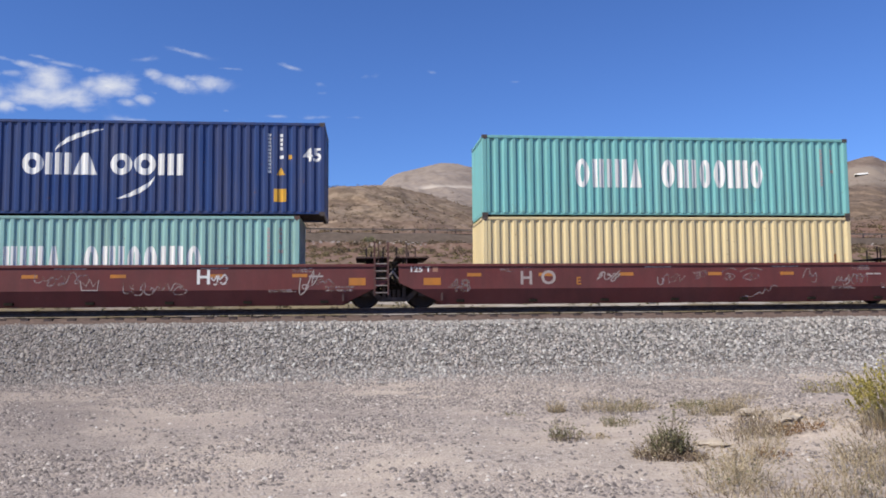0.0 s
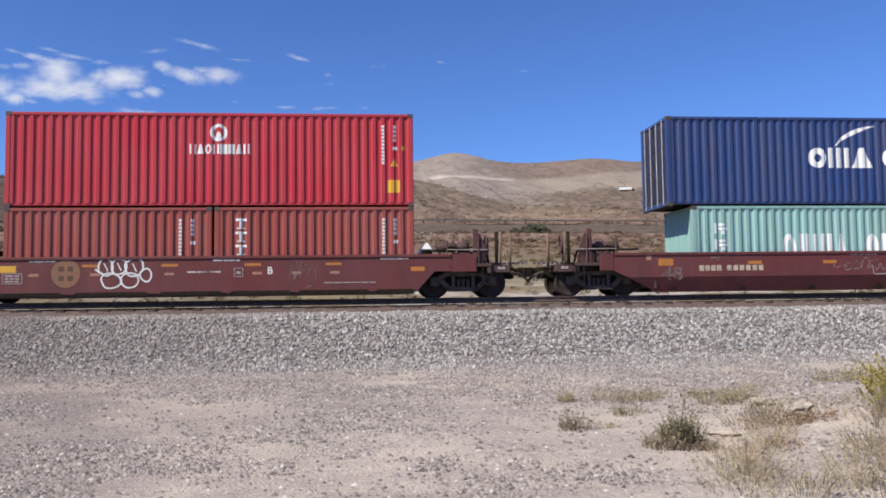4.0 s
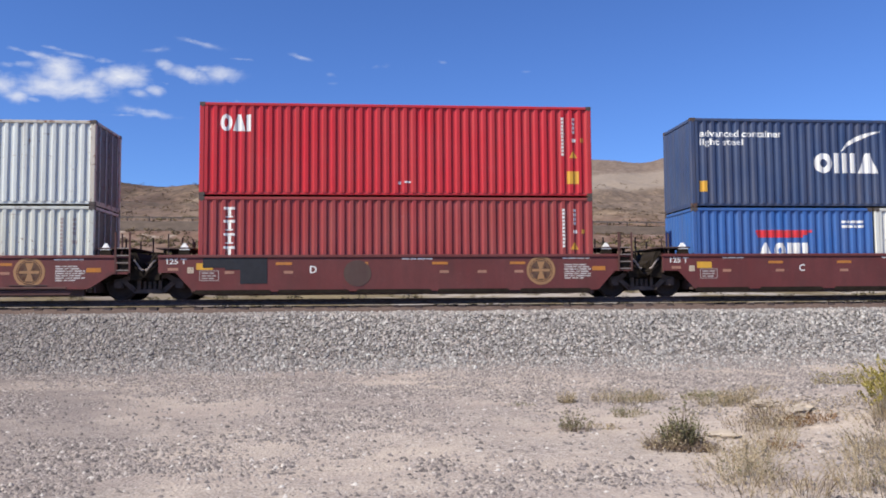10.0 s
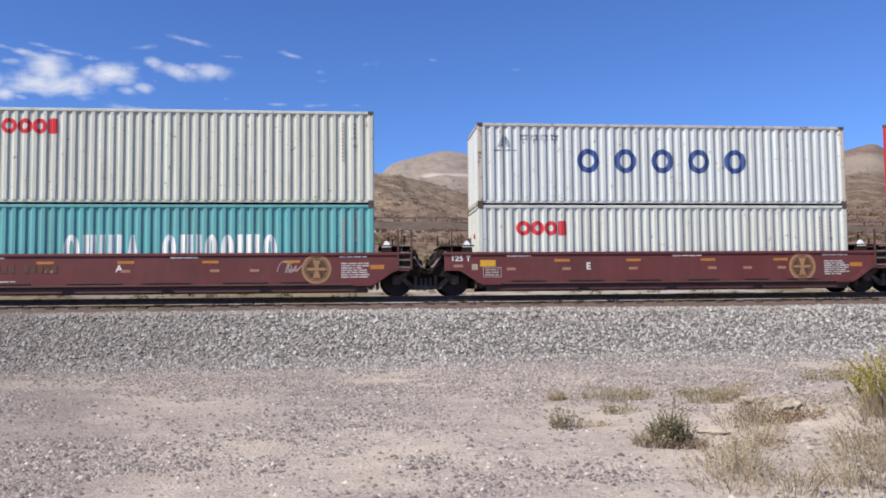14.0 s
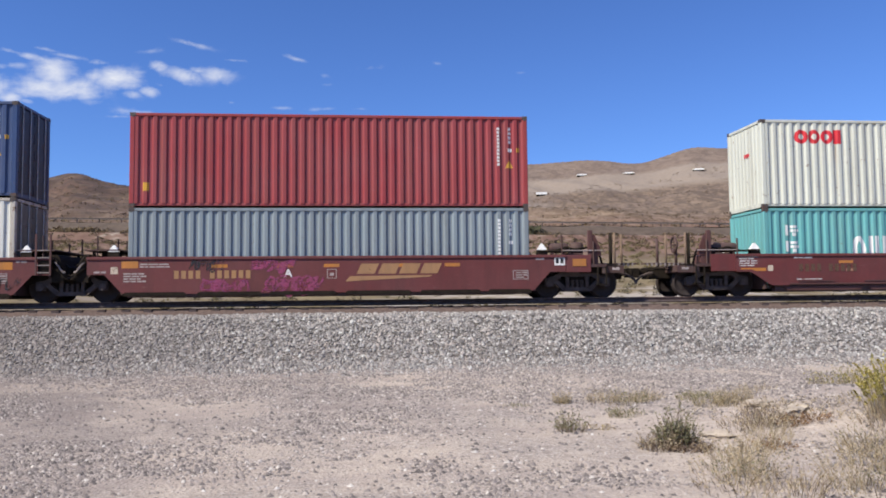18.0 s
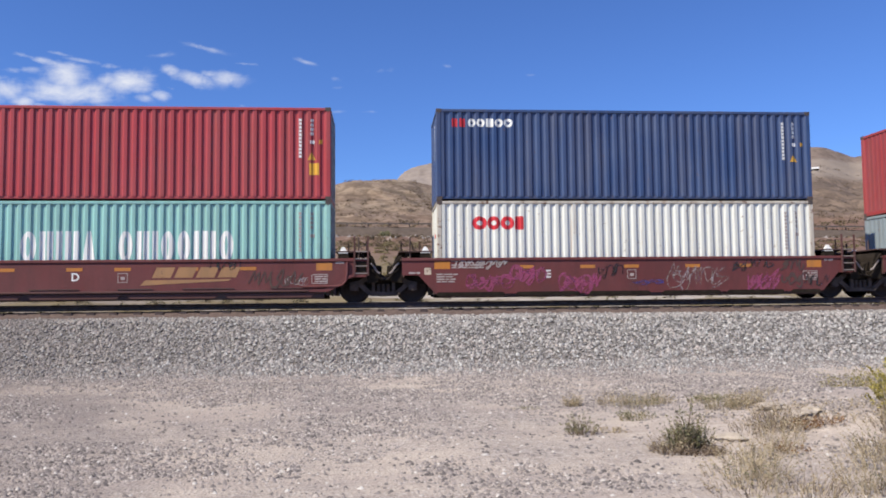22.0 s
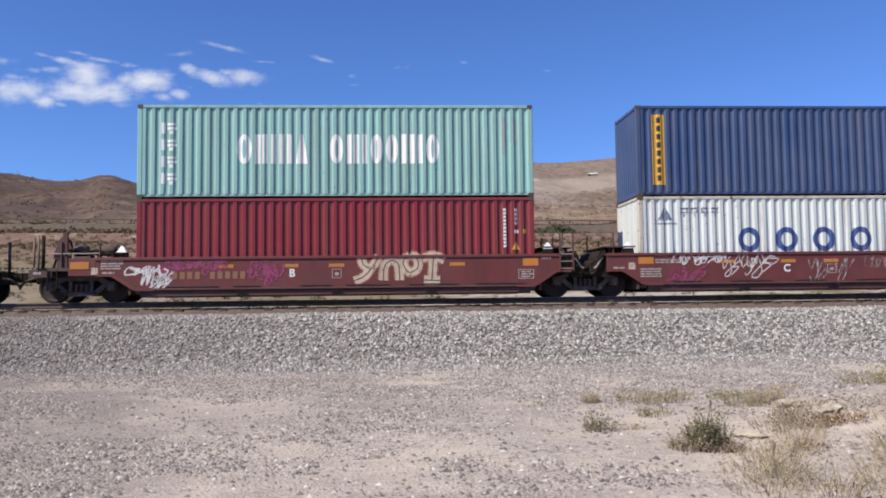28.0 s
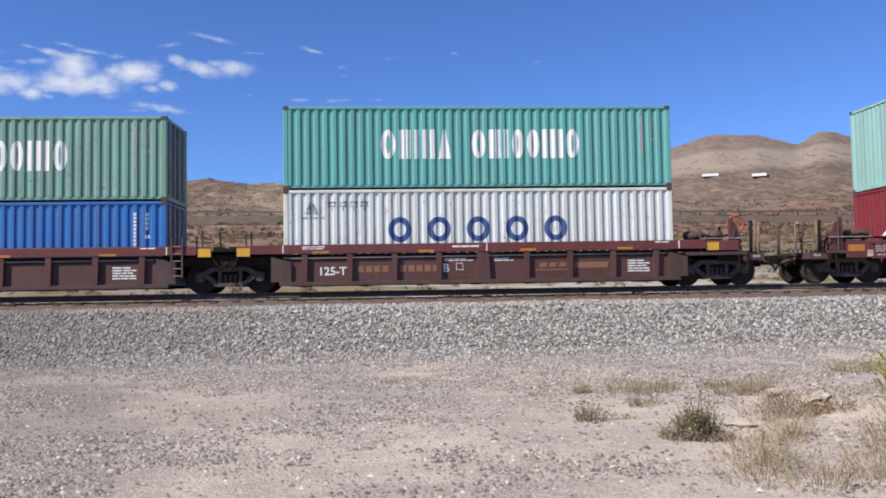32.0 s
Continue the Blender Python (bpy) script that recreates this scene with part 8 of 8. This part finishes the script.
    for k, (x, y, sp, h) in enumerate(((2.3, 12.5, 0.22, 0.12), (5.8, 11.6, 0.35, 0.20), (4.4, 10.4, 0.35, 0.12), (5.4, 12.3, 0.3, 0.14))):
        plant("grass_tuft", "low tuft of dry yellow-green grass", x, y, sp, h, 130, 1.0, STRAW if k % 3 else SAGE, None, seed=60 + k, width=0.006)
    for k, (x, y, sp, h) in enumerate(((7.4, 12.4, 0.30, 0.36), (7.9, 12.3, 0.32, 0.44), (8.3, 12.2, 0.32, 0.46))):
        plant("yellow_grass", "soft yellow-green clump of flowering grass", x, y, sp, h, 150, 0.9, STRAW, SAGE, 3, 0.024, seed=160 + k, width=0.006, heads=1)
    # flowering rabbitbrush: grey stems below, yellow on top
    for k, (x, y, sp, h) in enumerate(((6.1, 8.95, 0.26, 0.72), (6.4, 9.0, 0.32, 0.80), (6.8, 9.1, 0.36, 0.84))):
        plant("rabbitbrush", "rabbitbrush in yellow flower over grey stems", x, y, sp, h, 170, 0.60, TWIG if k % 2 else STRAW, STRAW if k % 2 else SAGE, 3, 0.024, seed=90 + k, low=0.2, heads=16)
    for k, (x, y, h) in enumerate(((5.85, 8.65, 0.46), (6.15, 8.6, 0.50), (6.45, 8.55, 0.50))):
        plant("dry_brush", "brown dry brush before a rabbitbrush", x, y, 0.28, h, 120, 1.0, TWIG, STRAW, 3, 0.022, seed=170 + k, width=0.0055)


def bush_cloud(name, label, x, y, size, material, seed, per=46, spread=1.0):
    """Many low bushes in one mesh, each a loose heap of leaves."""
    r = np.random.RandomState(seed)
    n = len(x)
    z = ground_height(x, y)
    d = r.normal(0, 1, (n, per, 3))
    d /= np.linalg.norm(d, axis=2)[..., None]
    d[..., 2] = np.abs(d[..., 2])
    p = d * (r.uniform(0.35, 1.0, (n, per)) ** 0.5)[..., None] * np.array([1.0, 1.0, 0.72]) * size[:, None, None]
    p = p + np.stack([x, y, z - 0.08 * size], -1)[:, None]
    u = r.normal(0, 1, (n, per, 3))
    u /= np.linalg.norm(u, axis=2)[..., None]
    w = np.cross(u, d)
    s = (0.34 * size)[:, None, None] * r.uniform(0.6, 1.2, (n, per, 1))
    V = np.stack([p - w * s * 0.5, p + w * s * 0.5, p + u * s], 2).reshape(-1, 3)
    return tagged(new(name, tris_mesh(name, V, np.arange(len(V)).reshape(-1, 3), material)), label, "scrub", kind="stuff")


def make_scrub():
    r = np.random.RandomState(12)
    # flowering and dry bushes on the low ground behind the track
    n = 700
    x, y = r.uniform(-22, 30, n), r.uniform(31.5, 46, n)
    bush_cloud("trackside_weeds", "low dry weeds just behind the railway", x, y, r.uniform(0.10, 0.42, n), leaf_material("dry weed leaves", ((0.0, (0.07, 0.058, 0.038)), (0.5, (0.17, 0.145, 0.09)), (1.0, (0.30, 0.26, 0.16)))), 4, 40)
    n = 1700
    x, y = r.uniform(-45, 70, n), 46 + 38 * r.uniform(0, 1, n)
    bush_cloud("low_scrub", "yellow-green dry scrub behind the railway", x, y, r.uniform(0.18, 0.5, n), leaf_material("dry scrub leaves", ((0.0, (0.14, 0.11, 0.055)), (0.5, (0.19, 0.155, 0.08)), (1.0, (0.24, 0.20, 0.10)))), 1, 70)
    n = 1500
    x, y = r.uniform(-70, 90, n), 74 + 20 * r.uniform(0, 1, n)
    bush_cloud("bank_scrub", "brown and grey scrub on the road bank", x, y, r.uniform(0.2, 0.7, n), leaf_material("brown scrub leaves", ((0.0, (0.065, 0.05, 0.032)), (0.5, (0.125, 0.09, 0.055)), (1.0, (0.21, 0.155, 0.09)))), 2, 40)
    # dotted bushes on the slopes
    n = 20000
    a, q = np.radians(r.uniform(-38, 46, n)), 112 + 420 * r.uniform(0, 1, n) ** 1.3
    x, y = np.sin(a) * q, np.cos(a) * q
    keep = (y > 108) & (r.uniform(0, 1, n) < np.where(np.degrees(a) < -5, 0.40, 0.52))
    x, y, q = x[keep], y[keep], q[keep]
    bush_cloud("hill_scrub", "dark desert bushes dotted over the hillside", x, y, 0.25 + 0.95 * r.uniform(0, 1, len(x)) ** 2.5 + 0.0012 * q, leaf_material("dark scrub leaves", ((0.0, (0.080, 0.056, 0.038)), (0.6, (0.135, 0.096, 0.060)), (1.0, (0.21, 0.155, 0.095)))), 3, 14)
    n = 2600
    x, y = r.uniform(-120, 190, n), 107 + 60 * r.uniform(0, 1, n) ** 1.5
    bush_cloud("foot_scrub", "brown and olive scrub along the foot of the hills", x, y, r.uniform(0.3, 1.1, n), leaf_material("olive scrub leaves", ((0.0, (0.055, 0.042, 0.028)), (0.5, (0.12, 0.092, 0.05)), (1.0, (0.25, 0.19, 0.095)))), 5, 24)
    n = 520
    x, y = r.uniform(-78, -30, n), r.uniform(91.5, 96.5, n)
    bush_cloud("roadside_scrub", "brown and olive scrub between the bank and the highway", x, y, r.uniform(0.45, 1.25, n), leaf_material("roadside scrub leaves", ((0.0, (0.075, 0.05, 0.032)), (0.5, (0.135, 0.098, 0.056)), (1.0, (0.235, 0.175, 0.095)))), 6, 40)
    for k, (x, y, s, mat, lab) in enumerate(((18.9, 92.5, 1.9, GREEN, "round dark green bush beside the highway"), (16.9, 92.8, 1.1, GREEN, "small dark green bush beside the highway"), (-9.9, 92.0, 1.9, GREEN, "round dark green bush beside the highway"),
                                             (-12.0, 93.2, 1.2, GREEN, "small dark green bush beside the highway"), (0.5, 91.6, 1.0, SAGE, "yellow-green shrub on the road bank"), (2.2, 107.5, 1.1, GREEN, "dark shrub above the highway"))):
        b = bush_cloud("bush", "", np.array([x]), np.array([y]), np.array([s]), mat, 50 + k, 260)
        b["kind"] = ""
        tagged(b, lab, "bush", kind="thing")


def make_boulders():
    r = np.random.RandomState(31)
    n = 1000
    x, y = r.uniform(-60, 80, n), r.uniform(88.5, 93.5, n)
    keep = fractal(x, y * 2, 14.0, 3, 81) + r.uniform(-0.3, 0.3, n) > 0.25
    x, y = x[keep], y[keep]
    stones("boulder_strip", np.stack([x, y, ground_height(x, y)], -1), 0.08 + 0.26 * r.uniform(0, 1, len(x)) ** 2, GRAVEL_MAT, "pale broken rock at the foot of the bank", 32)


LORRIES = []     # (lorry, bearing at a time, that time, degrees a second, steepness of the sight line)


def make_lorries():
    """White lorries on two far highway lanes, placed and sized to fit the camera's view."""
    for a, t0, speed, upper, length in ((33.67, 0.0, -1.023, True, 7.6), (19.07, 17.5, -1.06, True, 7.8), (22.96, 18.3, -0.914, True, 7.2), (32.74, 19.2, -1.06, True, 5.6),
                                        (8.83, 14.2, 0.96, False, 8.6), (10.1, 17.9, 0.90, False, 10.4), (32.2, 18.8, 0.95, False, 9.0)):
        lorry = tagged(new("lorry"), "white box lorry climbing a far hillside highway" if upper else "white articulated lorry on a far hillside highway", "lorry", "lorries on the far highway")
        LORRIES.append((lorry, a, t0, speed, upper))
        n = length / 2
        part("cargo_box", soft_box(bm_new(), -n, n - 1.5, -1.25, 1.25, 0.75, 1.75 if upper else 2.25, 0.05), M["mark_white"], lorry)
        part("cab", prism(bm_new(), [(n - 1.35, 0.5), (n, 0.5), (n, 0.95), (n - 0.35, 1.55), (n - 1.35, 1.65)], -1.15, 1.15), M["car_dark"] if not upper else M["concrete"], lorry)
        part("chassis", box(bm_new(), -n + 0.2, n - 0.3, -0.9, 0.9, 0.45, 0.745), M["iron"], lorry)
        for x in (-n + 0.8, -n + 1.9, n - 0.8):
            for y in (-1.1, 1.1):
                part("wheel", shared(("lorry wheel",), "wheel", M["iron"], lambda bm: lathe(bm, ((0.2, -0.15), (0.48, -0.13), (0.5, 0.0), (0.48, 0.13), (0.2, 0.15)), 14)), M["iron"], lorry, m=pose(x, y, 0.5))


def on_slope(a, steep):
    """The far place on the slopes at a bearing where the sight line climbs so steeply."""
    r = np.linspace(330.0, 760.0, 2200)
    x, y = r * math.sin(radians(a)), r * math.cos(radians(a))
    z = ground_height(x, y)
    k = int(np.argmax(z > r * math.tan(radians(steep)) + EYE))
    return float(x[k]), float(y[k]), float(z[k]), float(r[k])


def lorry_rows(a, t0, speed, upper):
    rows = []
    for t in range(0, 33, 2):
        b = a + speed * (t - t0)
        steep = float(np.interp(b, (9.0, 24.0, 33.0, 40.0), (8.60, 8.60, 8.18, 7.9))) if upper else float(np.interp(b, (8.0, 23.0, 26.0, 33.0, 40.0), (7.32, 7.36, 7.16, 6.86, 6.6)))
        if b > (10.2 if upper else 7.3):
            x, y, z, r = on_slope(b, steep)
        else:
            # beyond these bearings lorries sink behind the nearer hill, out of the camera's view
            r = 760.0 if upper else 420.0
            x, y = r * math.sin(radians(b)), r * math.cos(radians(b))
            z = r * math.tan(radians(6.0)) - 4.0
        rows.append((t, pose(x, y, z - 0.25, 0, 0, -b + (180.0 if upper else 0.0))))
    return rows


def make_rocks():
    """Pale lumps of hard soil on the bank."""
    for k, (x, y, s) in enumerate(((5.17, 10.2, 0.15), (5.27, 9.65, 0.16), (5.45, 9.8, 0.10), (4.05, 9.1, 0.13))):
        bm = bm_new()
        bmesh.ops.create_icosphere(bm, subdivisions=3, radius=1.0)
        for v in bm.verts:
            d = noise.fractal(v.co * 1.3 + Vector((k * 7, 0, 0)), 1.0, 2.0, 4)
            v.co *= 1 + 0.5 * d
            v.co = Vector((v.co.x * 1.5, v.co.y, max(v.co.z, -0.5) * 0.40)) * s
        z = float(ground_height(np.array([x]), np.array([y]))[0])
        rock = tagged(part("pale_rock", bm, plain("pale hard soil", (0.37, 0.315, 0.255), 0.95, 0.0, 0.3, 7.0) if k == 0 else bpy.data.materials["pale hard soil"]), "pale lump of hard soil on the sandy bank", "rock")
        rock.matrix_basis = pose(x, y, z + 0.02, 0, 0, k * 50)


def make_roadside():
    # guard rail along the highway
    g = tagged(new("guard_rail"), "low steel guard rail along the highway", "guard rail")
    bm = bm_new()
    xs = np.linspace(-200, 260, 47)
    prof = ((0.0, 0.42), (0.0, 0.47), (0.04, 0.50), (0.04, 0.52), (0.0, 0.55), (0.0, 0.60))
    rows = [[bm.verts.new((x, 97.0 + dy, float(road_z(x)) + h)) for dy, h in prof] for x in xs]
    for a, b in zip(rows, rows[1:]):
        for k in range(len(prof) - 1):
            bm.faces.new((a[k], b[k], b[k + 1], a[k + 1]))
    part("beam", bm, plain("dull brown guard rail steel", (0.15, 0.125, 0.11), 0.85), g)
    me = shared(("gpost",), "post", M["tie"], lambda bm: box(bm, -0.06, 0.06, 0.06, 0.18, -0.4, 0.58))
    for x in np.linspace(-60, 90, 60):
        part("post", me, M["tie"], g, m=pose(float(x), 97.0, float(road_z(x))))


make_ground()
make_track()
scatter_stones()
make_plants()
make_scrub()
make_boulders()
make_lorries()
make_rocks()
make_roadside()
make_wagons()
make_ribbed()
load_train()


def motions():
    for thing, x, y, z in MOVING:
        walk(thing, [(t, pose(x + s, y, z)) for t, s in TRAIN_ROWS])
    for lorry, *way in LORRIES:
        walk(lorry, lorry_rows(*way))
    ts, ss = [r[0] for r in TRAIN_ROWS], [r[1] for r in TRAIN_ROWS]
    turns = [(k / 10, math.degrees(float(np.interp(k / 10, ts, ss)) / 0.46)) for k in range(321)]
    for wheelset, x in WHEELSETS:
        walk(wheelset, [(t, pose(x, 0, 0.46, 0, a % 360.0, 0)) for t, a in turns])


motions()
